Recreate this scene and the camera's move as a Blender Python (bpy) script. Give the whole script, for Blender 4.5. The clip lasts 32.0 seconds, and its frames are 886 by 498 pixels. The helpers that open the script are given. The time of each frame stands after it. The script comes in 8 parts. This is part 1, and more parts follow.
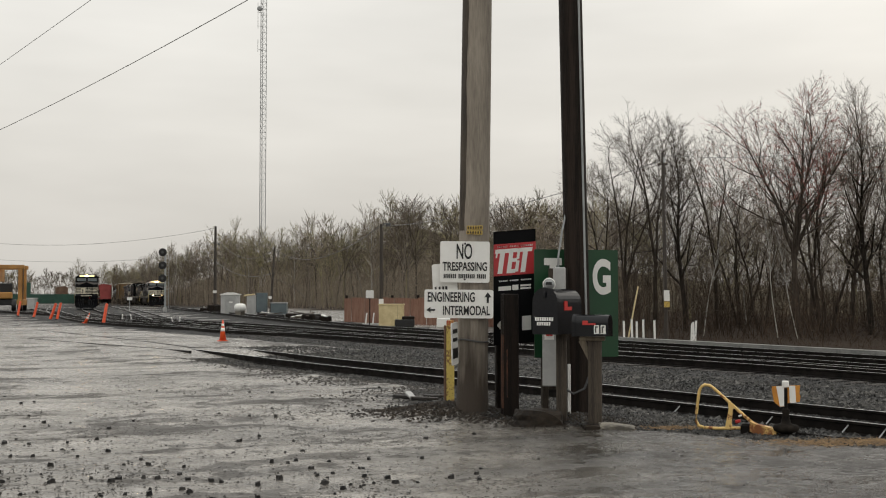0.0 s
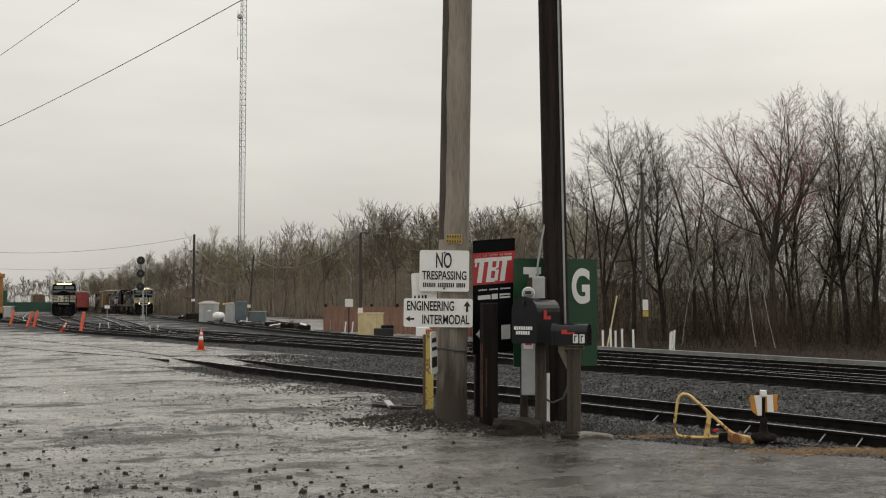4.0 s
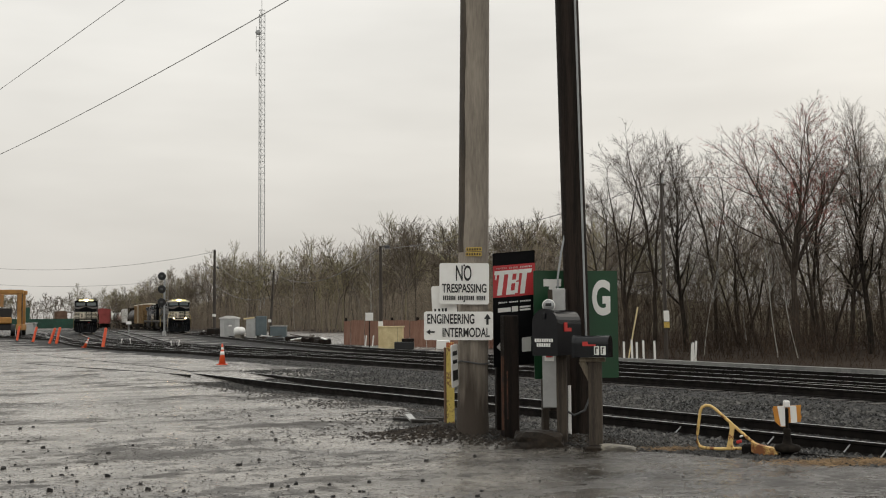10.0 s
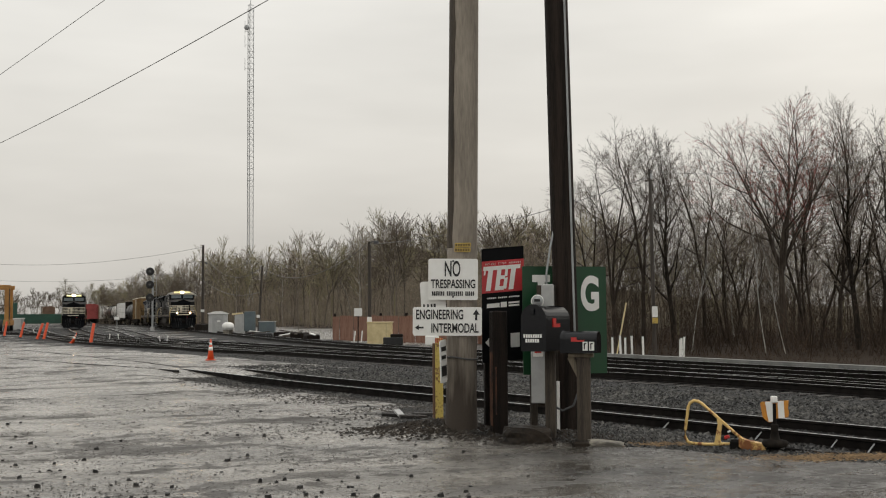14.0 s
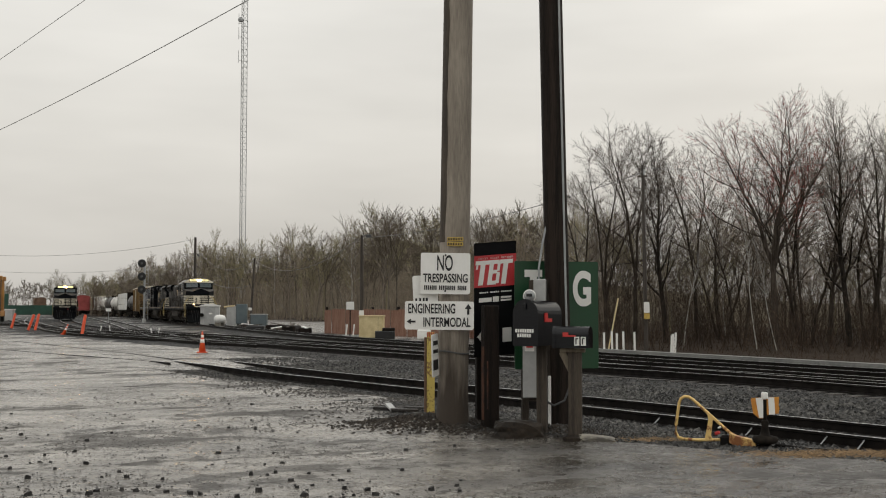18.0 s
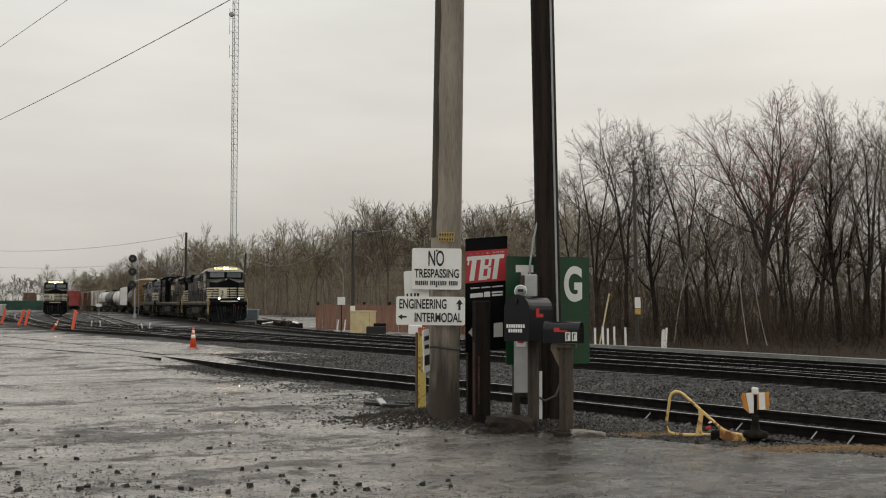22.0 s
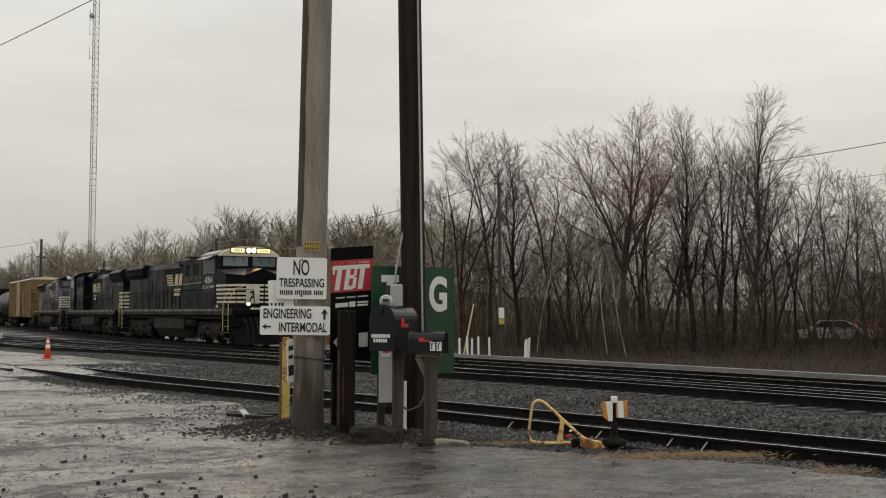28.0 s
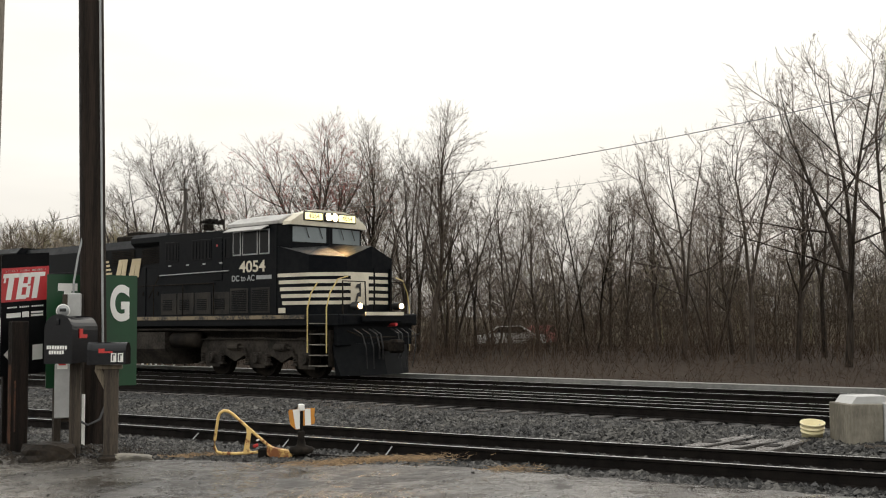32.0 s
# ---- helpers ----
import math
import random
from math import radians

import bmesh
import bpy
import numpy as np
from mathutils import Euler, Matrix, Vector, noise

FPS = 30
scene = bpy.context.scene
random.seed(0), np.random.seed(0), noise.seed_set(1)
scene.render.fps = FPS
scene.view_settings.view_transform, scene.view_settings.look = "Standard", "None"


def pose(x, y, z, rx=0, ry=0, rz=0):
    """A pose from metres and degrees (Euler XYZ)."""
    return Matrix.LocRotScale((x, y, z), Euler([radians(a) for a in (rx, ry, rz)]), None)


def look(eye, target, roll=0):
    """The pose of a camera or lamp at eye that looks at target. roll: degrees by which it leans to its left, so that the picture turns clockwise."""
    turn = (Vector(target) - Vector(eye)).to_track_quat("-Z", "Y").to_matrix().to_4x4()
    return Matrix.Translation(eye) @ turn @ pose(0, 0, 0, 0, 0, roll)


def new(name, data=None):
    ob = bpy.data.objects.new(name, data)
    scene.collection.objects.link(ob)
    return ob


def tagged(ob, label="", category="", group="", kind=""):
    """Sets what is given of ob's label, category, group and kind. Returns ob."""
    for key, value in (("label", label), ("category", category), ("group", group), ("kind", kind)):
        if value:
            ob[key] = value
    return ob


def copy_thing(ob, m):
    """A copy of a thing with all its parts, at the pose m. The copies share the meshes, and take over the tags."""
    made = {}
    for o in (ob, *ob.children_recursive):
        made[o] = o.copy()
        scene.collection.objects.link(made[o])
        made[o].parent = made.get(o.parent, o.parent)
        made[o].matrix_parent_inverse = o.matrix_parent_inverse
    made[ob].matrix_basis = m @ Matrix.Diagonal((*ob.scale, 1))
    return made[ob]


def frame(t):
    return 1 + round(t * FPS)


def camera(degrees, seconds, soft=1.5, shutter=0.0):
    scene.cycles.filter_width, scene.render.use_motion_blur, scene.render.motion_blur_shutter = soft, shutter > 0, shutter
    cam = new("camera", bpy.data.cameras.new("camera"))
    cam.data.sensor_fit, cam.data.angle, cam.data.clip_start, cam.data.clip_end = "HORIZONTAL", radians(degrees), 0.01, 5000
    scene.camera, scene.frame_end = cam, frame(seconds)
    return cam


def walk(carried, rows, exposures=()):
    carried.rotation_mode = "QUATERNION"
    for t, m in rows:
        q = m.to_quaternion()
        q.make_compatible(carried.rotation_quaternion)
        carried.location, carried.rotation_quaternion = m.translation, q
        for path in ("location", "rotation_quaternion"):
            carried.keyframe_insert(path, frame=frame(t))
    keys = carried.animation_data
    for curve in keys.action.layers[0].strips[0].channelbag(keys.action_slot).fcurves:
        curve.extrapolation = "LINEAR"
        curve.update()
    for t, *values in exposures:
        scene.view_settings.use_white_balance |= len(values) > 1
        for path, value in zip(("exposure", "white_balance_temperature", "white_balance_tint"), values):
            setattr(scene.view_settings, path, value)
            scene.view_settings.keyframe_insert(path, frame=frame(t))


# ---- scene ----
cam = camera(41.7, 32.0, soft=1.1)

# seconds, yaw to the right, pitch up, roll
ROWS = (
    (0, 0.00, 2.39, -0.00), (0.5, 0.13, 2.43, 0.02), (1, 0.29, 2.45, -0.02), (1.5, 0.45, 2.49, -0.04),
    (2, 0.63, 2.54, -0.04), (2.5, 0.92, 2.75, -0.06), (3, 0.99, 2.80, -0.08), (3.5, 1.01, 2.81, -0.12),
    (5.5, 1.04, 3.00, -0.05), (6, 0.70, 3.12, 0.16), (6.5, 0.40, 3.27, 0.31), (7, 0.07, 3.41, 0.47),
    (7.5, -0.06, 3.45, 0.49), (8, -0.14, 3.45, 0.52), (8.5, -0.18, 3.43, 0.52), (9, -0.17, 3.43, 0.44),
    (9.5, -0.10, 3.47, 0.45), (10, 0.02, 3.47, 0.40), (10.5, 0.02, 3.49, 0.44), (11, 0.06, 3.45, 0.42),
    (11.5, 0.14, 3.40, 0.45), (12, 0.23, 3.36, 0.44), (12.5, 0.31, 3.32, 0.43), (13, 0.42, 3.29, 0.39),
    (13.5, 0.53, 3.26, 0.37), (14, 0.57, 3.25, 0.36), (14.5, 0.59, 3.23, 0.32), (16.5, 0.86, 3.09, 0.16),
    (17, 0.88, 3.03, 0.04), (17.5, 0.92, 2.99, 0.02), (18, 0.96, 2.96, -0.06), (18.5, 1.07, 2.88, -0.17),
    (19, 1.14, 2.84, -0.24), (19.5, 1.23, 2.80, -0.24), (20, 1.32, 2.76, -0.26), (20.5, 1.36, 2.71, -0.20),
    (21, 1.35, 2.70, -0.12), (21.5, 1.38, 2.71, -0.07), (22, 1.39, 2.73, -0.06), (22.5, 1.36, 2.77, -0.02),
    (23, 1.40, 2.83, 0.01), (23.5, 1.54, 2.90, 0.06), (24, 1.66, 2.96, 0.03), (24.5, 2.04, 2.96, 0.01),
    (25, 2.63, 2.96, -0.06), (25.5, 4.00, 3.07, -0.06), (27.5, 7.03, 3.23, -0.28), (28, 8.01, 3.23, -0.20),
    (28.5, 9.81, 3.20, 0.08), (29, 11.44, 3.28, 0.17), (29.5, 13.34, 3.39, 0.37), (30, 15.15, 3.39, 0.60),
    (30.5, 17.16, 3.67, 0.65), (31, 18.96, 3.77, 0.53), (31.5, 20.95, 3.76, 0.48), (32, 23.27, 3.61, 0.37),
)
EYE = (0.0, 0.0, 1.65)
walk(cam, [(t, pose(*EYE, 90 + p, r, -y)) for t, y, p, r in ROWS],
     exposures=((0, 0.08), (3, 0.02), (6, -0.04), (9, 0.06), (12, 0.08), (14, 0.02), (18, 0.0), (22, -0.05), (25, -0.13), (28, -0.08), (30, 0.2), (31, 0.38), (32, 0.5)))

# ---- light: a high grey overcast after rain ----
world = bpy.data.worlds.new("overcast")
scene.world = world
world.use_nodes = True
wn, wl = world.node_tree.nodes, world.node_tree.links
wn.clear()
w_out = wn.new("ShaderNodeOutputWorld")
w_bg = wn.new("ShaderNodeBackground")
w_sky = wn.new("ShaderNodeTexSky")
w_sky.sky_type, w_sky.sun_disc = "NISHITA", False
w_sky.sun_elevation, w_sky.sun_rotation = radians(38), radians(40)
w_sky.air_density, w_sky.dust_density = 1.5, 6.0
w_tc = wn.new("ShaderNodeTexCoord")
w_sep = wn.new("ShaderNodeSeparateXYZ")
wl.new(w_tc.outputs["Generated"], w_sep.inputs[0])
w_ramp = wn.new("ShaderNodeValToRGB")
els = w_ramp.color_ramp.elements
els[0].position, els[0].color = 0.0, (0.56, 0.535, 0.492, 1)
els[1].position, els[1].color = 0.55, (1.12, 1.11, 1.062, 1)
mid = els.new(0.16)
mid.color = (0.80, 0.775, 0.722, 1)
wl.new(w_sep.outputs["Z"], w_ramp.inputs[0])
w_map = wn.new("ShaderNodeMapping")
w_map.inputs["Scale"].default_value = (1.6, 1.6, 7.0)
wl.new(w_tc.outputs["Generated"], w_map.inputs[0])
w_noise = wn.new("ShaderNodeTexNoise")
w_noise.inputs["Scale"].default_value, w_noise.inputs["Detail"].default_value = 1.7, 4.0
wl.new(w_map.outputs[0], w_noise.inputs["Vector"])
w_var = wn.new("ShaderNodeMapRange")
w_var.inputs["From Min"].default_value, w_var.inputs["From Max"].default_value = 0.25, 0.75
w_var.inputs["To Min"].default_value, w_var.inputs["To Max"].default_value = 0.88, 1.13
wl.new(w_noise.outputs["Fac"], w_var.inputs["Value"])
w_mul = wn.new("ShaderNodeVectorMath")
w_mul.operation = "SCALE"
wl.new(w_ramp.outputs[0], w_mul.inputs[0])
wl.new(w_var.outputs[0], w_mul.inputs["Scale"])
w_blue = wn.new("ShaderNodeVectorMath")
w_blue.operation = "SCALE"
w_blue.inputs["Scale"].default_value = 0.05
wl.new(w_sky.outputs[0], w_blue.inputs[0])
w_mix = wn.new("ShaderNodeMix")
w_mix.data_type = "RGBA"
w_mix.inputs["Factor"].default_value = 0.10
wl.new(w_mul.outputs[0], w_mix.inputs["A"])
wl.new(w_blue.outputs[0], w_mix.inputs["B"])
wl.new(w_mix.outputs["Result"], w_bg.inputs["Color"])
w_bg.inputs["Strength"].default_value = 1.0
wl.new(w_bg.outputs[0], w_out.inputs["Surface"])
sun = new("sun", bpy.data.lights.new("sun", "SUN"))
sun.data.energy, sun.data.angle, sun.data.color = 0.5, radians(40), (1.0, 0.97, 0.93)
sun.matrix_world = look((0, 0, 60), (-25, -32, 0))

# ---- materials ----
def mat(name, a, b=None, scale=4.0, rough=0.7, rough2=None, metal=0.0, bump=0.0, bscale=None, fine=0.0, spec=0.5,
        emit=None, power=0.0, stretch=(1, 1, 1), lo=0.35, hi=0.65, island=False, each=False, vary=(0.5, 1.6)):
    """A surface that varies between two colours at two scales, with roughness and fine relief."""
    m = bpy.data.materials.new(name)
    m.use_nodes = True
    n, l = m.node_tree.nodes, m.node_tree.links
    p = n["Principled BSDF"]
    p.inputs["Metallic"].default_value, p.inputs["Roughness"].default_value = metal, rough
    p.inputs["Specular IOR Level"].default_value = spec
    if emit:
        p.inputs["Emission Color"].default_value, p.inputs["Emission Strength"].default_value = (*emit, 1), power
    if b is None:
        b = tuple(c * 0.8 for c in a)
    tc, mp = n.new("ShaderNodeTexCoord"), n.new("ShaderNodeMapping")
    mp.inputs["Scale"].default_value = stretch
    l.new(tc.outputs["Object"], mp.inputs[0])
    big, small = n.new("ShaderNodeTexNoise"), n.new("ShaderNodeTexNoise")
    for t, s, d in ((big, scale, 5.0), (small, scale * 9, 3.0)):
        t.inputs["Scale"].default_value, t.inputs["Detail"].default_value = s, d
        l.new(mp.outputs[0], t.inputs["Vector"])
    add = n.new("ShaderNodeMath")
    add.operation = "MULTIPLY_ADD"
    add.inputs[1].default_value = 0.35 + fine
    l.new(small.outputs["Fac"], add.inputs[0])
    sh = n.new("ShaderNodeMath")
    sh.operation = "SUBTRACT"
    sh.inputs[1].default_value = (0.35 + fine) / 2
    l.new(big.outputs["Fac"], sh.inputs[0])
    l.new(sh.outputs[0], add.inputs[2])
    rg = n.new("ShaderNodeMapRange")
    rg.inputs["From Min"].default_value, rg.inputs["From Max"].default_value = lo, hi
    l.new(add.outputs[0], rg.inputs["Value"])
    fac = rg.outputs[0]
    mx = n.new("ShaderNodeMix")
    mx.data_type = "RGBA"
    mx.inputs["A"].default_value, mx.inputs["B"].default_value = (*a, 1), (*b, 1)
    l.new(fac, mx.inputs["Factor"])
    col = mx.outputs["Result"]
    if island or each:
        src = n.new("ShaderNodeNewGeometry").outputs["Random Per Island"] if island else n.new("ShaderNodeObjectInfo").outputs["Random"]
        vr = n.new("ShaderNodeMapRange")
        vr.inputs["To Min"].default_value, vr.inputs["To Max"].default_value = vary
        l.new(src, vr.inputs["Value"])
        sc = n.new("ShaderNodeVectorMath")
        sc.operation = "SCALE"
        l.new(col, sc.inputs[0])
        l.new(vr.outputs[0], sc.inputs["Scale"])
        col = sc.outputs[0]
    l.new(col, p.inputs["Base Color"])
    if rough2 is not None:
        rr = n.new("ShaderNodeMapRange")
        rr.inputs["To Min"].default_value, rr.inputs["To Max"].default_value = rough, rough2
        l.new(fac, rr.inputs["Value"])
        l.new(rr.outputs[0], p.inputs["Roughness"])
    if bump:
        bm_, nz = n.new("ShaderNodeBump"), n.new("ShaderNodeTexNoise")
        nz.inputs["Scale"].default_value, nz.inputs["Detail"].default_value = bscale or scale * 12, 4.0
        l.new(mp.outputs[0], nz.inputs["Vector"])
        bm_.inputs["Strength"].default_value, bm_.inputs["Distance"].default_value = bump, 0.02
        l.new(nz.outputs["Fac"], bm_.inputs["Height"])
        l.new(bm_.outputs[0], p.inputs["Normal"])
    return m


M_rust = mat("rusted_sheet", (0.195, 0.092, 0.06), (0.285, 0.165, 0.12), 1.2, 0.75, 0.9, stretch=(3, 3, 0.5), fine=0.3)
M_stone = mat("stones", (0.005, 0.0048, 0.0044), (0.050, 0.048, 0.044), 1.1, 0.42, 0.75, island=True, fine=0.5, spec=0.25, vary=(0.05, 2.8))
M_railtop = mat("rail_steel", (0.012, 0.0095, 0.008), (0.006, 0.005, 0.0045), 5.0, 0.6, 0.8, spec=0.12)
M_railhead = mat("rail_head", (0.42, 0.42, 0.42), (0.34, 0.34, 0.34), 5.0, 0.3, 0.42, metal=0.9)
M_tie = mat("tie_wood", (0.014, 0.011, 0.009), (0.035, 0.029, 0.024), 3.0, 0.5, 0.8, bump=0.5, stretch=(1, 8, 8), each=True)
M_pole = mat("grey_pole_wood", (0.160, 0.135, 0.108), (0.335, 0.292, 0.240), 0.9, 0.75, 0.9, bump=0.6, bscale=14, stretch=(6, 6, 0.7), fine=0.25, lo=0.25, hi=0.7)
M_pole_dark = mat("dark_pole_wood", (0.010, 0.0075, 0.006), (0.034, 0.025, 0.020), 1.6, 0.6, 0.8, spec=0.12, bump=0.8, bscale=14, stretch=(7, 7, 0.35), fine=0.3)
M_post = mat("weathered_post", (0.026, 0.019, 0.0135), (0.080, 0.063, 0.046), 2.0, 0.75, 0.9, bump=0.7, bscale=20, stretch=(6, 6, 0.5), fine=0.3)
M_freshpost = mat("newer_post", (0.10, 0.082, 0.058), (0.19, 0.155, 0.11), 2.0, 0.75, 0.9, bump=0.5, bscale=20, stretch=(6, 6, 0.5), fine=0.3)
M_tiepost = mat("tarred_post", (0.006, 0.0045, 0.0035), (0.020, 0.014, 0.011), 2.0, 0.6, 0.8, spec=0.15, bump=0.7, bscale=18, stretch=(6, 6, 0.5), fine=0.3)
M_white = mat("white_sign", (0.84, 0.83, 0.80), (0.76, 0.75, 0.71), 2.0, 0.45)
M_ink = mat("black_ink", (0.008, 0.008, 0.0085), (0.014, 0.014, 0.014), 6.0, 0.5)
M_signblack = mat("black_panel", (0.0035, 0.0038, 0.0045), (0.006, 0.0062, 0.007), 2.0, 0.45, spec=0.08)
M_red = mat("red_panel", (0.52, 0.035, 0.04), (0.45, 0.03, 0.035), 2.0, 0.4)
M_green = mat("green_panel", (0.006, 0.055, 0.018), (0.008, 0.045, 0.017), 2.0, 0.45)
M_yellow = mat("yellow_paint", (0.60, 0.42, 0.09), (0.46, 0.30, 0.06), 3.0, 0.5)
M_cream = mat("cream_paint", (0.72, 0.60, 0.34), (0.58, 0.46, 0.24), 3.0, 0.5)
M_galv = mat("galvanised_steel", (0.36, 0.37, 0.37), (0.28, 0.29, 0.29), 4.0, 0.45, metal=0.3)
M_boxgrey = mat("grey_enamel", (0.40, 0.40, 0.39), (0.33, 0.33, 0.32), 3.0, 0.45)
M_mail = mat("black_enamel", (0.0022, 0.0028, 0.0048), (0.004, 0.0045, 0.0065), 5.0, 0.17, spec=0.35)
M_flag = mat("red_plastic", (0.55, 0.03, 0.025), (0.45, 0.03, 0.025), 5.0, 0.4)
M_orange = mat("orange_plastic", (0.75, 0.095, 0.02), (0.6, 0.07, 0.02), 4.0, 0.45)
M_cable = mat("cable", (0.05, 0.05, 0.05), (0.08, 0.08, 0.08), 4.0, 0.6)
M_concrete = mat("concrete", (0.21, 0.19, 0.15), (0.10, 0.092, 0.078), 2.0, 0.7, 0.85, bump=0.3, fine=0.3)
M_stained = mat("streaked_concrete", (0.23, 0.21, 0.165), (0.12, 0.108, 0.085), 1.6, 0.6, 0.85, bump=0.3, fine=0.1, stretch=(1.6, 1.6, 0.7))
M_kerb = mat("wet_kerb_concrete", (0.105, 0.108, 0.102), (0.185, 0.185, 0.172), 1.2, 0.3, 0.5, fine=0.3)
M_bark = mat("bark", (0.026, 0.021, 0.017), (0.064, 0.052, 0.042), 3.0, 0.85, 0.95, each=True, stretch=(3, 3, 0.6), spec=0.08)
# far trees: distance haze is put into these paler, greyer base colours
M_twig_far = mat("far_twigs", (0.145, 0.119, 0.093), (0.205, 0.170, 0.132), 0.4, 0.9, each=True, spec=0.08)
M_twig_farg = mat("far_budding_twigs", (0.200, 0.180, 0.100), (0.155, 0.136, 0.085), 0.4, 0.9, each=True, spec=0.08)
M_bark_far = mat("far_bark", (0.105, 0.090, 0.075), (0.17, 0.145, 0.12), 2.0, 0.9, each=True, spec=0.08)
M_twig = mat("twigs", (0.078, 0.063, 0.050), (0.122, 0.100, 0.080), 0.6, 0.9, each=True, spec=0.08)
M_twig_red = mat("red_budding_twigs", (0.27, 0.070, 0.056), (0.15, 0.052, 0.042), 0.6, 0.9, each=True, spec=0.08)
M_birch = mat("birch_bark", (0.42, 0.40, 0.36), (0.2, 0.19, 0.17), 4.0, 0.8)
M_brush = mat("brush", (0.026, 0.019, 0.014), (0.076, 0.054, 0.039), 0.3, 0.9, island=True, spec=0.08)
# slope brown lightened as well, to carry the same haze
M_hill = mat("wooded_hill", (0.066, 0.055, 0.038), (0.112, 0.094, 0.066), 0.12, 0.95, fine=0.5, bump=0.6, bscale=1.5, spec=0.05)
M_thicket = mat("thicket_twigs", (0.046, 0.037, 0.028), (0.094, 0.075, 0.056), 0.15, 0.9, island=True, spec=0.08)
M_loco = mat("black_loco_paint", (0.0030, 0.0040, 0.0056), (0.0085, 0.0092, 0.0100), 0.8, 0.28, 0.5, fine=0.3, spec=0.4)
M_locodirt = mat("grimy_underframe", (0.007, 0.006, 0.0053), (0.026, 0.022, 0.018), 1.5, 0.65, 0.85, fine=0.3, spec=0.3)
for m_ in (M_loco, M_locodirt):
    m_.node_tree.nodes["Principled BSDF"].inputs["IOR"].default_value = 1.16
M_locowhite = mat("loco_white", (0.66, 0.61, 0.49), (0.52, 0.47, 0.37), 1.5, 0.5)
M_sill = mat("tan_sill_stripe", (0.33, 0.25, 0.14), (0.2, 0.15, 0.09), 1.5, 0.55)
M_handrail = mat("handrail_yellow", (0.66, 0.52, 0.2), (0.5, 0.38, 0.14), 2.0, 0.45)
M_glass = mat("cab_glass", (0.16, 0.19, 0.20), (0.13, 0.16, 0.17), 1.0, 0.08, spec=0.8)
M_sideglass = mat("side_glass", (0.006, 0.007, 0.008), (0.012, 0.013, 0.014), 1.0, 0.2, spec=0.12)
M_head = mat("headlight_lens", (1, 0.9, 0.7), None, 1.0, 0.3, emit=(1.0, 0.68, 0.32), power=14.0)
M_bulb = mat("headlight_bulb", (1, 0.9, 0.7), None, 1.0, 0.3, emit=(1.0, 0.56, 0.20), power=420.0)
M_ditch = mat("ditch_light_lens", (1, 0.9, 0.7), None, 1.0, 0.3, emit=(1.0, 0.62, 0.29), power=7.0)
M_board = mat("lit_number_board", (0.9, 0.8, 0.4), None, 1.0, 0.4, emit=(1.0, 0.88, 0.42), power=1.1)


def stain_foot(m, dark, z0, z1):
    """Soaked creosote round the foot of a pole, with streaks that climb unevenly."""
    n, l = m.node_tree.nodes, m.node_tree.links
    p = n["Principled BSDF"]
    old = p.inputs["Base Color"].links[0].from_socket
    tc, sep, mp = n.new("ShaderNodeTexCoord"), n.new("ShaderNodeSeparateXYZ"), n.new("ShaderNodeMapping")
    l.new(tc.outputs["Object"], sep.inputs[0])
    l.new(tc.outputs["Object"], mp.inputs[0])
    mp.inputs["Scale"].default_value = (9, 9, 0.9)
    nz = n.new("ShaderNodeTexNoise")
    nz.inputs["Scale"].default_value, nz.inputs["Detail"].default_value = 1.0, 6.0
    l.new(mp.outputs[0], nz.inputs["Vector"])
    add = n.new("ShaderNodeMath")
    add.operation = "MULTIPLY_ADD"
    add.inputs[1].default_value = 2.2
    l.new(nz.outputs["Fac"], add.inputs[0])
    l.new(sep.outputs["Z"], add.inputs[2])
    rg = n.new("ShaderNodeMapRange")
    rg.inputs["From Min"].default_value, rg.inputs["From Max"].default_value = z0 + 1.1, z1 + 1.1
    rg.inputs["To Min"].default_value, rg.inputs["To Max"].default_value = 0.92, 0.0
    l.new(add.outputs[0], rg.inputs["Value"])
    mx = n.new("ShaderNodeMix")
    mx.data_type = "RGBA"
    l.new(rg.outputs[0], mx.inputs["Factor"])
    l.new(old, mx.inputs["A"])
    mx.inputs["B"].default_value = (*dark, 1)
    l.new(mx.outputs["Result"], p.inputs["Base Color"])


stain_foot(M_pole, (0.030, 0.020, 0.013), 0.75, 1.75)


# ---- building helpers ----
I4 = Matrix.Identity(4)


def part(name, bm, material, parent=None, label="", smooth=False):
    me = bpy.data.meshes.new(name)
    bm.to_mesh(me)
    bm.free()
    mats = material if isinstance(material, (list, tuple)) else [material]
    for m in mats:
        me.materials.append(m)
    if smooth:
        me.polygons.foreach_set("use_smooth", [True] * len(me.polygons))
    ob = new(name, me)
    ob.parent = parent
    if label:
        ob["label"] = label
    return ob


def thing(name, m, label, category, group="", kind=""):
    ob = new(name)
    ob.empty_display_size = 0.2
    ob.matrix_basis = m
    return tagged(ob, label, category, group, kind)


def share(name, data, parent, m=I4):
    ob = new(name, data)
    ob.parent = parent
    ob.matrix_basis = m
    return ob


def box(bm, lo, hi, bevel=0.0, m=I4, index=0):
    c = [(a + b) / 2 for a, b in zip(lo, hi)]
    s = [abs(b - a) for a, b in zip(lo, hi)]
    g = bmesh.ops.create_cube(bm, size=1.0, matrix=m @ Matrix.Translation(c) @ Matrix.Diagonal((*s, 1)))
    fs = {f for v in g["verts"] for f in v.link_faces}
    for f in fs:
        f.material_index = index
    if bevel:
        es = list({e for v in g["verts"] for e in v.link_edges})
        r = bmesh.ops.bevel(bm, geom=es, offset=bevel, segments=1, affect="EDGES", profile=0.5)
        for f in r["faces"]:
            f.material_index = index
    return bm


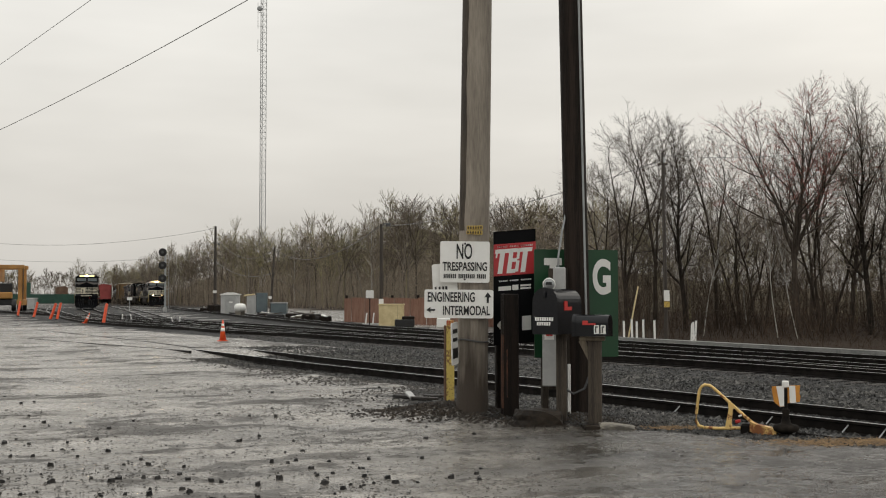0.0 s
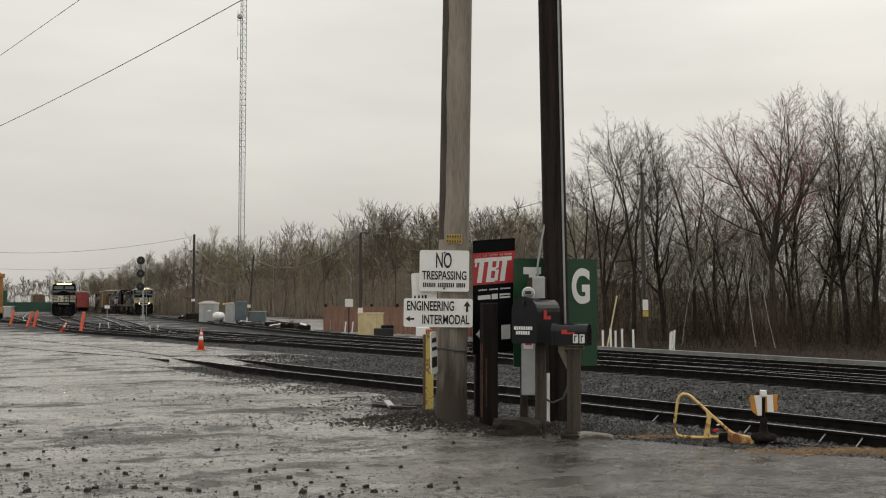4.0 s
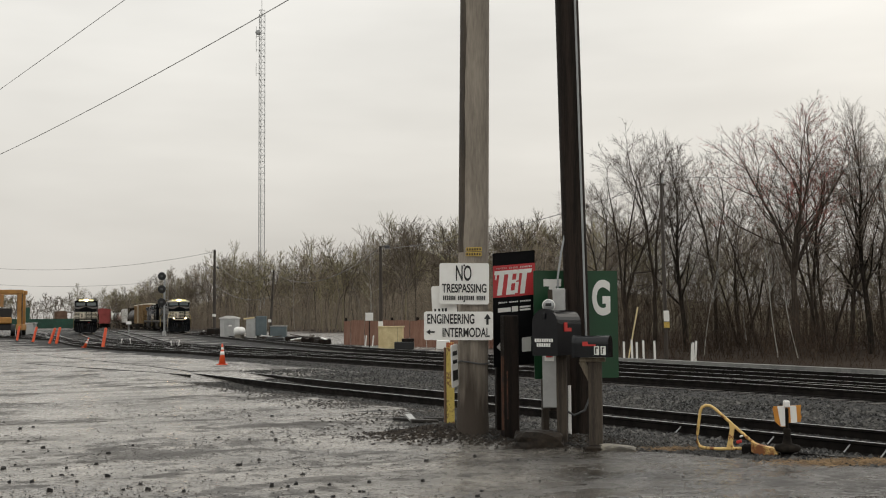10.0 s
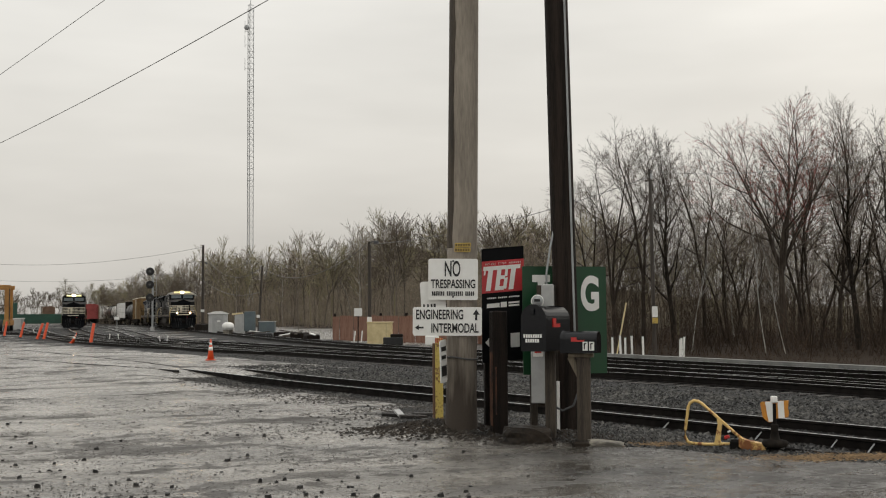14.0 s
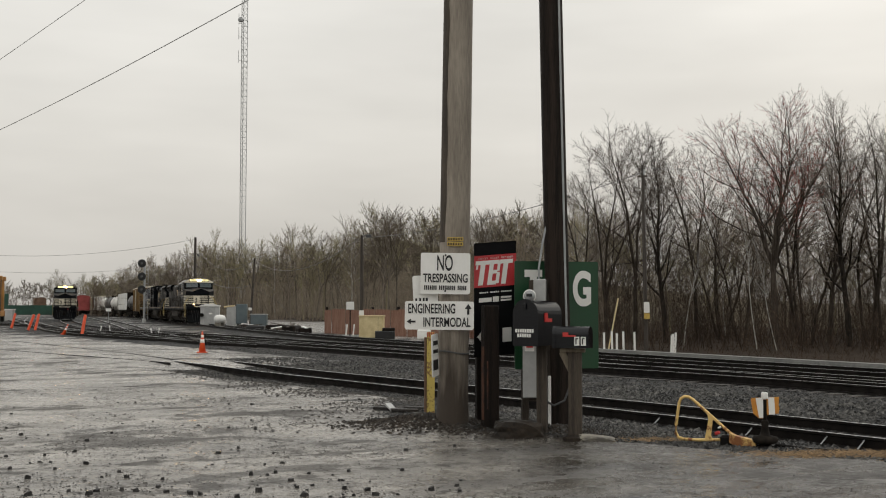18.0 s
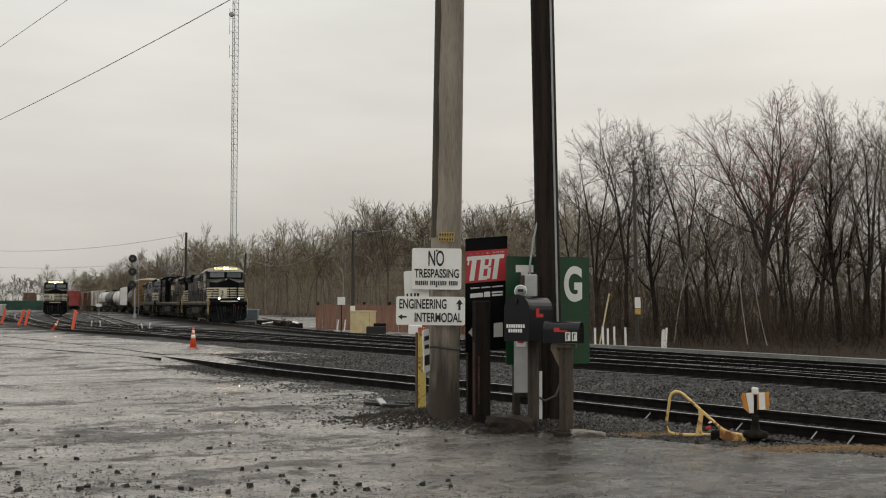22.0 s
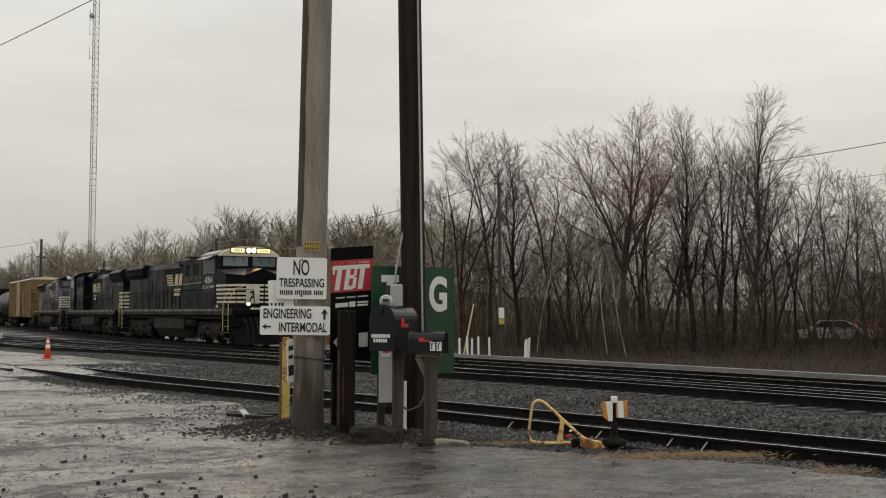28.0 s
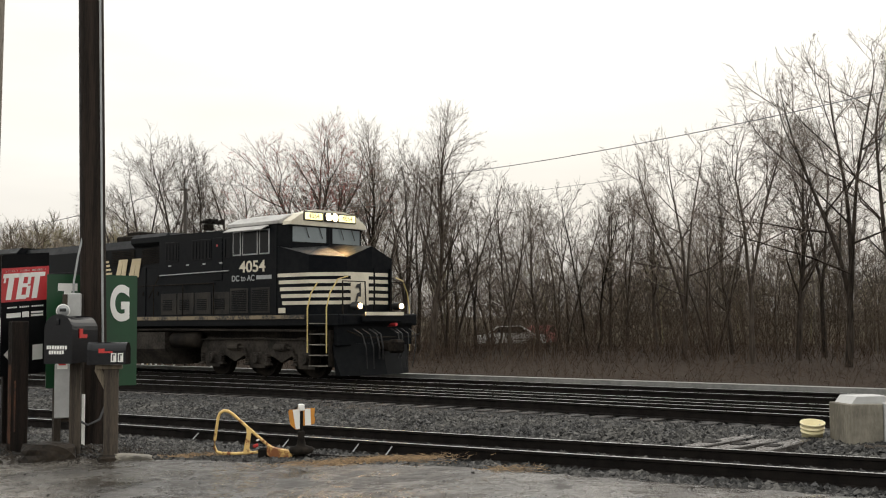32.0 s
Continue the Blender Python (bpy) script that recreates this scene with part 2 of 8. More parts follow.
def cyl(bm, p0, p1, r0, r1=None, n=10, caps=True, index=0):
    r1 = r0 if r1 is None else r1
    p0, p1 = Vector(p0), Vector(p1)
    d = p1 - p0
    q = d.to_track_quat("Z", "Y").to_matrix().to_4x4()
    g = bmesh.ops.create_cone(bm, cap_ends=caps, segments=n, radius1=r0, radius2=r1, depth=d.length,
                              matrix=Matrix.Translation((p0 + p1) / 2) @ q)
    for f in {f for v in g["verts"] for f in v.link_faces}:
        f.material_index = index
    return bm


def tube(bm, pts, r, n=6, closed=False):
    pts = [Vector(p) for p in pts]
    k, rings = len(pts), []
    for i, p in enumerate(pts):
        a = pts[(i - 1) % k] if closed or i else pts[0]
        b = pts[(i + 1) % k] if closed or i < k - 1 else pts[-1]
        q = (b - a).to_track_quat("Z", "Y")
        rr = r[i] if isinstance(r, (list, tuple)) else r
        rings.append([bm.verts.new(p + q @ Vector((rr * math.cos(2 * math.pi * j / n), rr * math.sin(2 * math.pi * j / n), 0))) for j in range(n)])
    for i in range(k if closed else k - 1):
        a, b = rings[i], rings[(i + 1) % k]
        for j in range(n):
            bm.faces.new((a[j], a[(j + 1) % n], b[(j + 1) % n], b[j]))
    if not closed:
        bm.faces.new(rings[0][::-1])
        bm.faces.new(rings[-1])
    return bm


def prism(bm, poly, d0, d1, m=I4, index=0):
    """A polygon in x and z, drawn out along y from d0 to d1."""
    a = [bm.verts.new(m @ Vector((x, d0, z))) for x, z in poly]
    b = [bm.verts.new(m @ Vector((x, d1, z))) for x, z in poly]
    fs = [bm.faces.new(a), bm.faces.new(b[::-1])]
    k = len(poly)
    for i in range(k):
        fs.append(bm.faces.new((a[i], b[i], b[(i + 1) % k], a[(i + 1) % k])))
    for f in fs:
        f.material_index = index
    bmesh.ops.recalc_face_normals(bm, faces=fs)
    return bm


def lathe(bm, prof, n=16, m=I4):
    rings = [[bm.verts.new(m @ Vector((r * math.cos(2 * math.pi * j / n), r * math.sin(2 * math.pi * j / n), z))) for j in range(n)] for r, z in prof]
    for a, b in zip(rings, rings[1:]):
        for j in range(n):
            bm.faces.new((a[j], a[(j + 1) % n], b[(j + 1) % n], b[j]))
    if prof[0][0] > 1e-4:
        bm.faces.new(rings[0][::-1])
    if prof[-1][0] > 1e-4:
        bm.faces.new(rings[-1])
    return bm


def bm_new():
    return bmesh.new()


def text(name, words, size, m, material, parent, wide=1.0, depth=0.004, align="CENTER", bold=0.0, fit=None):
    """Lettering as a thin mesh, its middle at the pose m, facing m's z."""
    cu = bpy.data.curves.new(name, "FONT")
    cu.body, cu.size, cu.extrude, cu.offset = words, size, depth / 2, bold
    cu.align_x, cu.align_y = align, "CENTER"
    tmp = bpy.data.objects.new("tmp", cu)
    scene.collection.objects.link(tmp)
    me = bpy.data.meshes.new_from_object(tmp.evaluated_get(bpy.context.evaluated_depsgraph_get()))
    bpy.data.objects.remove(tmp)
    if fit:
        co = np.array([v.co[:2] for v in me.vertices])
        lo, hi = co.min(0), co.max(0)
        me.transform(Matrix.Diagonal((fit[0] / (hi[0] - lo[0]), fit[1] / (hi[1] - lo[1]), 1, 1)) @ Matrix.Translation((-(lo[0] + hi[0]) / 2, -(lo[1] + hi[1]) / 2, 0)))
    else:
        me.transform(Matrix.Diagonal((wide, 1, 1, 1)))
    me.materials.clear()
    me.materials.append(material)
    ob = new(name, me)
    ob.parent = parent
    ob.matrix_basis = m
    return ob


def spline(pts, n=12):
    """Catmull-Rom through the points of the plan."""
    P = [Vector(p) for p in pts]
    P = [2 * P[0] - P[1], *P, 2 * P[-1] - P[-2]]
    out = []
    for i in range(1, len(P) - 2):
        a, b, c, d = P[i - 1:i + 3]
        for k in range(n):
            t = k / n
            out.append(0.5 * (2 * b + (c - a) * t + (2 * a - 5 * b + 4 * c - d) * t * t + (3 * b - a - 3 * c + d) * t ** 3))
    return out + [P[-2]]


class Line:
    """A line on the plan that can be walked by its length."""

    def __init__(self, pts, n=12):
        self.p = spline([(x, y) for x, y in pts], n)
        self.s = [0.0]
        for a, b in zip(self.p, self.p[1:]):
            self.s.append(self.s[-1] + (b - a).length)
        self.np = np.array([tuple(v) for v in self.p])

    def at(self, s):
        i = min(max(int(np.searchsorted(self.s, s)) - 1, 0), len(self.p) - 2)
        k = (s - self.s[i]) / (self.s[i + 1] - self.s[i])
        return self.p[i].lerp(self.p[i + 1], k)

    def dir(self, s):
        return (self.at(s + 0.5) - self.at(s - 0.5)).normalized()

    def away(self, x, y):
        """Distance of points from the line (arrays)."""
        best = np.full(np.shape(x), 1e9)
        a, b = self.np[:-1], self.np[1:]
        for p, q in zip(a, b):
            d = q - p
            t = np.clip(((x - p[0]) * d[0] + (y - p[1]) * d[1]) / (d @ d), 0, 1)
            best = np.minimum(best, np.hypot(x - p[0] - t * d[0], y - p[1] - t * d[1]))
        return best


    def beyond(self, x, y):
        """Distance of points from the line, positive to its left."""
        best, side = np.full(np.shape(x), 1e9), np.ones(np.shape(x))
        for p, q in zip(self.np[:-1], self.np[1:]):
            d = q - p
            t = np.clip(((x - p[0]) * d[0] + (y - p[1]) * d[1]) / (d @ d), 0, 1)
            r = np.hypot(x - p[0] - t * d[0], y - p[1] - t * d[1])
            side = np.where(r < best, np.sign(d[0] * (y - p[1]) - d[1] * (x - p[0])), side)
            best = np.minimum(best, r)
        return best * side


# ---- the plan ----
MAIN = Line([(-222, 700), (-152, 500), (-78.5, 288), (-53, 216), (-33.5, 152), (-22.6, 119), (-12.2, 86), (-5.3, 65.2), (-1.2, 55.2), (8.4, 34.6), (11.9, 27.4), (16.4, 18.2), (24.0, 2.6), (35, -20)])
SECOND = Line([(-64, 192), (-42, 126), (-25.5, 84.5), (-13.2, 69.5), (-5.9, 55.4), (0.2, 43.7), (4.95, 34.6), (8.3, 27.8), (11.55, 20.6), (16.2, 11.2), (31, -19)])
THIRD = Line([(-61.5, 150), (-33.5, 104), (-21.4, 78.2), (-14.1, 64.2), (-6.2, 50.9), (0.5, 39.0), (4.9, 31.2), (7.6, 26.8), (10.6, 21.0), (15.2, 11.0), (30, -19)])
NEAR = Line([(-8.6, 39.8), (-6.5, 36.2), (-3.7, 31.7), (-1.9, 29.1), (-0.4, 27.0), (3.0, 21.7), (6.2, 16.6), (7.5, 14.6), (9.6, 11.4), (12.6, 6.6), (18, -3)])
YARD = Line([(-95, 300), (-56.2, 184), (-48.2, 158), (-38.5, 128), (-29, 101), (-20, 82), (-12.8, 69.2), (-8, 59.8)])
RAIL_Z, NEAR_Z = 0.15, -0.05
KERB = Line([(2.0, 52.4), (9.1, 37.85), (13.6, 28.7), (17.6, 20.5), (24, 7.4), (36, -17)])
WOODS = Line([(-150, 420), (-95, 305), (-50, 222), (-12, 150), (2, 100), (13, 62), (22, 50), (36, 40), (60, 20), (90, -15)])


# ---- ground ----
def lot_edge(x):
    """Where the asphalt stops short of the siding."""
    return 15.9 - 0.72 * (x - 0.5)


def ground_parts(x, y):
    """Height of the ground and how far it is covered with ballast, at arrays of places."""
    d_near = NEAR.away(x, y)
    d_main = np.minimum(np.minimum(MAIN.away(x, y), SECOND.away(x, y)), np.minimum(THIRD.away(x, y), YARD.away(x, y)))
    fade = np.clip((37 - y) / 5.0, 0, 1)
    low = fade * np.clip((3.0 - d_near) / 1.4, 0, 1)
    high = np.clip((3.6 - d_main) / 1.3, 0, 1)
    z = -0.225 * low * (1 - high) - 0.058 * np.where(high > 0, high, 0)
    between = np.clip((9.2 - d_near - d_main) / 0.8, 0, 1) * np.clip((36.5 - y) / 5, 0, 1)
    z = z - 0.10 * between * fade * (1 - low) * (1 - high)
    stone = np.maximum(np.maximum(np.clip((2.3 - d_near) / 0.8, 0, 1) * np.clip((36 - y) / 3.0, 0, 1), np.clip((4.2 - d_main) / 1.0, 0, 1)), between)
    stone = np.maximum(stone, 0.52 * np.clip((4.6 - d_near) / 2.0, 0, 1) * np.clip((1.4 - x) / 0.8, 0, 1) * np.clip((33 - y) / 4, 0, 1))
    stone = np.maximum(stone, 0.95 * np.clip((y - lot_edge(x)) / 0.35, 0, 1) * np.clip((5.6 - d_near) / 0.8, 0, 1) * np.clip((x + 1.4) / 1.2, 0, 1) * np.clip((8 - x), 0, 1))
    stone = np.maximum(stone, 0.42 * np.clip((y - 60) / 8, 0, 1) * np.clip((-0.17 * y - x) / 3, 0, 1))
    r, rr = np.ravel(x), np.ravel(y)
    rough = np.array([noise.noise((p * 0.35, q * 0.35, 3.1)) + 0.5 * noise.noise((p * 1.3, q * 1.3, 7.7)) for p, q in zip(r, rr)]).reshape(np.shape(x))
    far = np.clip((np.hypot(x, y) - 40) / 60, 0, 1)
    tracked = np.clip((1.6 - np.minimum(d_near, d_main)) / 0.5, 0, 1)
    lot = np.clip((28 - y) / 6, 0, 1) * np.clip((y - 3) / 2, 0, 1) * (1 - np.clip(stone * 1.3, 0, 1))
    where = np.ravel(lot) > 0.01
    lump = np.zeros(len(r))
    for i in np.nonzero(where)[0]:
        p, q = r[i], rr[i]
        rut = math.hypot(p + 17.0, q - 38.0) + 0.5 * noise.noise((p * 0.4, q * 0.4, 1.0))
        wild = min(1.0, max(0.15, 0.55 + 1.6 * noise.noise((p * 0.33, q * 0.33, 5.0))))
        lump[i] = (0.016 * noise.noise((rut * 2.1, 0.15 * p, 2.0)) + wild * (0.018 * noise.noise((p * 1.6, q * 1.6, 4.0)) + 0.013 * noise.noise((p * 3.7, q * 3.7, 8.0)) + 0.008 * noise.noise((p * 7.5, q * 7.5, 9.0))))
    lump = lump.reshape(np.shape(x)) * lot
    level = -0.007 + 0.006 * np.clip(x - 0.5, 0, 1)
    wet = np.clip((level - lump) / 0.004, 0, 1)
    lump = np.maximum(lump, level)
    mound = 0.17 * np.exp(-(((x - 0.05) / 0.85) ** 2 + ((y - 16.4) / 0.55) ** 2)) + 0.10 * np.exp(-(((x - 1.75) / 0.6) ** 2 + ((y - 15.75) / 0.45) ** 2))
    litter = np.maximum(np.clip(KERB.beyond(x, y) / 0.6, 0, 1) * np.where(y < 50, 1.0, np.clip((x - 1) / 3, 0, 1)), np.clip((WOODS.beyond(x, y) + 5) / 4, 0, 1))
    return z + 0.02 * rough * (1 - far) * (1 - 0.7 * tracked) * (1 - lot) + lump + mound, stone, litter, wet


def ground_height(x, y):
    return ground_parts(x, y)[0]


def axis(lo, a, b, hi, step, c, d):
    fine = list(np.concatenate([np.arange(a, c, step), np.arange(c, d, 0.13), np.arange(d, b + 1e-6, step)]))
    left, s, v = [], step, a
    while v > lo:
        s *= 1.22
        v -= s
        left.append(max(v, lo))
    right, s, v = [], step, b
    while v < hi:
        s *= 1.22
        v += s
        right.append(min(v, hi))
    return np.array(left[::-1] + fine + right)


def grid_mesh(name, xs, ys, zs):
    nx, ny = len(xs), len(ys)
    X, Y = np.meshgrid(xs, ys)
    v = np.stack([X.ravel(), Y.ravel(), zs.ravel()], 1)
    i = np.arange(nx * ny).reshape(ny, nx)
    f = np.stack([i[:-1, :-1], i[:-1, 1:], i[1:, 1:], i[1:, :-1]], -1).reshape(-1, 4)
    me = bpy.data.meshes.new(name)
    me.from_pydata(v.tolist(), [], f.tolist())
    me.polygons.foreach_set("use_smooth", [True] * len(me.polygons))
    return me


def ground_material():
    """Wet grey lot of worn asphalt, mud and puddles."""
    m = bpy.data.materials.new("wet_lot")
    m.use_nodes = True
    n, l = m.node_tree.nodes, m.node_tree.links
    p = n["Principled BSDF"]
    tc = n.new("ShaderNodeTexCoord")

    def nz(scale, detail, sx=1.0, sy=1.0, harsh=0.5):
        mp = n.new("ShaderNodeMapping")
        mp.inputs["Scale"].default_value = (sx, sy, 1)
        mp.inputs["Rotation"].default_value = (0, 0, 0.5)
        l.new(tc.outputs["Object"], mp.inputs[0])
        t = n.new("ShaderNodeTexNoise")
        t.inputs["Scale"].default_value, t.inputs["Detail"].default_value, t.inputs["Roughness"].default_value = scale, detail, harsh
        l.new(mp.outputs[0], t.inputs["Vector"])
        return t.outputs["Fac"]

    def rng(src, a, b, c=0.0, d=1.0):
        r = n.new("ShaderNodeMapRange")
        for k, v in zip(("From Min", "From Max", "To Min", "To Max"), (a, b, c, d)):
            r.inputs[k].default_value = v
        l.new(src, r.inputs["Value"])
        return r.outputs[0]

    def mixc(f, a, b):
        x = n.new("ShaderNodeMix")
        x.data_type = "RGBA"
        l.new(f, x.inputs["Factor"])
        for k, v in (("A", a), ("B", b)):
            if isinstance(v, tuple):
                x.inputs[k].default_value = (*v, 1)
            else:
                l.new(v, x.inputs[k])
        return x.outputs["Result"]

    # wheel tracks that swing round the lot
    mp = n.new("ShaderNodeMapping")
    mp.inputs["Location"].default_value = (17.0, -38.0, 0)
    l.new(tc.outputs["Object"], mp.inputs[0])
    ln = n.new("ShaderNodeVectorMath")
    ln.operation = "LENGTH"
    l.new(mp.outputs[0], ln.inputs[0])
    wv = n.new("ShaderNodeMath")
    wv.operation = "MULTIPLY_ADD"
    l.new(nz(0.5, 4.0), wv.inputs[0])
    wv.inputs[1].default_value = 1.6
    l.new(ln.outputs["Value"], wv.inputs[2])
    rn = n.new("ShaderNodeTexNoise")
    rn.noise_dimensions = "1D"
    rn.inputs["Scale"].default_value, rn.inputs["Detail"].default_value, rn.inputs["Roughness"].default_value = 1.1, 7.0, 0.62
    l.new(wv.outputs[0], rn.inputs["W"])
    ruts0 = rng(rn.outputs["Fac"], 0.40, 0.60)
    rm = n.new("ShaderNodeMath")
    rm.operation = "MULTIPLY"
    l.new(ruts0, rm.inputs[0])
    l.new(rng(nz(0.33, 4.0), 0.42, 0.58), rm.inputs[1])
    ruts = rm.outputs[0]
    patches = rng(nz(0.34, 7.0, 1.0, 1.4), 0.40, 0.60)
    grit = rng(nz(9.0, 6.0), 0.3, 0.7)
    clods = rng(nz(3.2, 8.0, 0.8, 1.3), 0.40, 0.60)
    smears = rng(nz(1.25, 8.0, 0.8, 1.5), 0.41, 0.59)
    speck = rng(nz(34.0, 3.0), 0.50, 0.64)

    def madd(a, k, b):
        q = n.new("ShaderNodeMath")
        q.operation = "MULTIPLY_ADD"
        l.new(a, q.inputs[0])
        q.inputs[1].default_value = k
        if isinstance(b, float):
            q.inputs[2].default_value = b
        else:
            l.new(b, q.inputs[2])
        return q.outputs[0]

    mud_sum = madd(nz(0.30, 6.0, 1.0, 1.2), 0.42, madd(nz(1.1, 8.0, 1.0, 1.1, 0.68), 0.34, madd(nz(3.4, 7.0, 1.0, 1.0, 0.7), 0.24, 0.0)))
    mud = rng(madd(ruts0, -0.045, mud_sum), 0.456, 0.436)
    dried = madd(patches, 0.55, madd(smears, 0.45, madd(clods, 0.30, madd(grit, 0.2, -0.28))))
    sx_ = n.new("ShaderNodeSeparateXYZ")
    l.new(tc.outputs["Object"], sx_.inputs[0])
    apron = rng(madd(nz(0.5, 6.0), 3.0, sx_.outputs["X"]), 1.3, 3.4)
    c = mixc(rng(dried, 0.0, 1.0), (0.120, 0.109, 0.094), (0.345, 0.320, 0.283))
    c = mixc(apron, c, mixc(rng(dried, 0.0, 1.0), (0.017, 0.0150, 0.0125), (0.088, 0.080, 0.068)))
    c = mixc(rng(ruts, 0, 1, 0, 0.35), c, (0.022, 0.020, 0.018))
    c = mixc(rng(mud, 0, 1, 0, 0.7), c, mixc(grit, (0.018, 0.016, 0.013), (0.060, 0.053, 0.045)))
    c = mixc(rng(speck, 0, 1, 0, 0.5), c, (0.035, 0.033, 0.031))
    # crushed stone where the tracks run
    at = n.new("ShaderNodeAttribute")
    at.attribute_name = "stone"
    wob = n.new("ShaderNodeMath")
    wob.operation = "MULTIPLY_ADD"
    l.new(nz(1.1, 7.0), wob.inputs[0])
    wob.inputs[1].default_value = 1.8
    l.new(at.outputs["Fac"], wob.inputs[2])
    edge = rng(wob.outputs[0], 1.22, 1.5)
    vor = n.new("ShaderNodeTexVoronoi")
    vor.inputs["Scale"].default_value = 17.0
    l.new(tc.outputs["Object"], vor.inputs["Vector"])
    sepv = n.new("ShaderNodeSeparateColor")
    l.new(vor.outputs["Color"], sepv.inputs[0])
    tone = rng(sepv.outputs[0], 0.0, 1.0)
    sc_ = mixc(tone, (0.0035, 0.0034, 0.0032), (0.040, 0.039, 0.036))
    sc_ = mixc(rng(nz(0.45, 5.0), 0.42, 0.62, 0.0, 0.7), sc_, (0.010, 0.010, 0.0098))
    sc_ = mixc(rng(vor.outputs["Distance"], 0.25, 0.6), sc_, (0.02, 0.02, 0.02))
    c = mixc(edge, c, sc_)
    lt = n.new("ShaderNodeAttribute")
    lt.attribute_name = "litter"
    leaf = mixc(rng(nz(6.0, 6.0), 0.35, 0.65), (0.015, 0.010, 0.007), (0.045, 0.032, 0.022))
    c = mixc(lt.outputs["Fac"], c, leaf)
    l.new(c, p.inputs["Base Color"])
    wa = n.new("ShaderNodeAttribute")
    wa.attribute_name = "wet"
    puddle0 = rng(madd(nz(7.0, 4.0), 0.9, wa.outputs["Fac"]), 0.75, 1.0)
    dry = n.new("ShaderNodeMath")
    dry.operation = "SUBTRACT"
    dry.use_clamp = True
    l.new(puddle0, dry.inputs[0])
    l.new(edge, dry.inputs[1])
    puddle = dry.outputs[0]
    film0 = rng(nz(5.0, 9.0), 0.34, 0.66, 0.09, 0.36)
    fadd = n.new("ShaderNodeMath")
    fadd.operation = "MULTIPLY_ADD"
    l.new(ruts, fadd.inputs[0])
    fadd.inputs[1].default_value = 0.25
    l.new(film0, fadd.inputs[2])
    film = madd(apron, -0.07, madd(mud, 0.30, fadd.outputs[0]))
    rough = n.new("ShaderNodeMix")
    rough.data_type = "FLOAT"
    l.new(puddle, rough.inputs["Factor"])
    l.new(film, rough.inputs["A"])
    rough.inputs["B"].default_value = 0.07
    r2 = n.new("ShaderNodeMix")
    r2.data_type = "FLOAT"
    l.new(edge, r2.inputs["Factor"])
    l.new(rough.outputs["Result"], r2.inputs["A"])
    r2.inputs["B"].default_value = 0.6
    r3 = n.new("ShaderNodeMix")
    r3.data_type = "FLOAT"
    l.new(lt.outputs["Fac"], r3.inputs["Factor"])
    l.new(r2.outputs["Result"], r3.inputs["A"])
    r3.inputs["B"].default_value = 0.9
    l.new(r3.outputs["Result"], p.inputs["Roughness"])
    both = n.new("ShaderNodeMath")
    both.operation = "MAXIMUM"
    l.new(edge, both.inputs[0])
    l.new(lt.outputs["Fac"], both.inputs[1])
    l.new(rng(both.outputs[0], 0.0, 1.0, 0.5, 0.08), p.inputs["Specular IOR Level"])
    bp = n.new("ShaderNodeBump")
    hs = n.new("ShaderNodeMath")
    hs.operation = "MULTIPLY_ADD"
    l.new(grit, hs.inputs[0])
    hs.inputs[1].default_value = 0.9
    l.new(speck, hs.inputs[2])
    h2 = n.new("ShaderNodeMath")
    h2.operation = "MULTIPLY_ADD"
    l.new(clods, h2.inputs[0])
    h2.inputs[1].default_value = 1.6
    l.new(hs.outputs[0], h2.inputs[2])
    h4 = n.new("ShaderNodeMath")
    h4.operation = "MULTIPLY_ADD"
    l.new(ruts0, h4.inputs[0])
    h4.inputs[1].default_value = 1.0
    l.new(h2.outputs[0], h4.inputs[2])
    h3 = n.new("ShaderNodeMix")
    h3.data_type = "FLOAT"
    l.new(edge, h3.inputs["Factor"])
    l.new(h4.outputs[0], h3.inputs["A"])
    inv = rng(vor.outputs["Distance"], 0.0, 0.6, 3.0, 0.0)
    l.new(inv, h3.inputs["B"])
    l.new(h3.outputs["Result"], bp.inputs["Height"])
    st = n.new("ShaderNodeMath")
    st.operation = "MAXIMUM"
    l.new(madd(apron, -0.14, rng(madd(puddle, -0.5, mud), -0.5, 1.0, 0.26, 0.8)), st.inputs[0])
    l.new(rng(edge, 0.0, 1.0, 0.0, 0.8), st.inputs[1])
    l.new(st.outputs[0], bp.inputs["Strength"])
    bp.inputs["Distance"].default_value = 0.02
    l.new(bp.outputs[0], p.inputs["Normal"])
    return m


M_ground = ground_material()
gx, gy = axis(-3000, -26, 20, 3000, 0.32, -8.5, 6.5), axis(-3000, 2, 46, 3000, 0.32, 5.6, 21.0)
GX, GY = np.meshgrid(gx, gy)
GZ, STONE, LITTER, WET = ground_parts(GX, GY)
ground = new("ground", grid_mesh("ground", gx, gy, GZ))
ground.data.attributes.new("stone", "FLOAT", "POINT").data.foreach_set("value", STONE.ravel())
ground.data.attributes.new("litter", "FLOAT", "POINT").data.foreach_set("value", LITTER.ravel())
ground.data.attributes.new("wet", "FLOAT", "POINT").data.foreach_set("value", WET.ravel())
ground.data.materials.append(M_ground)
tagged(ground, "wet grey lot of worn asphalt and mud with puddles", "ground", kind="structure")


def gz(x, y):
    return float(ground_height(np.array([x]), np.array([y]))[0])


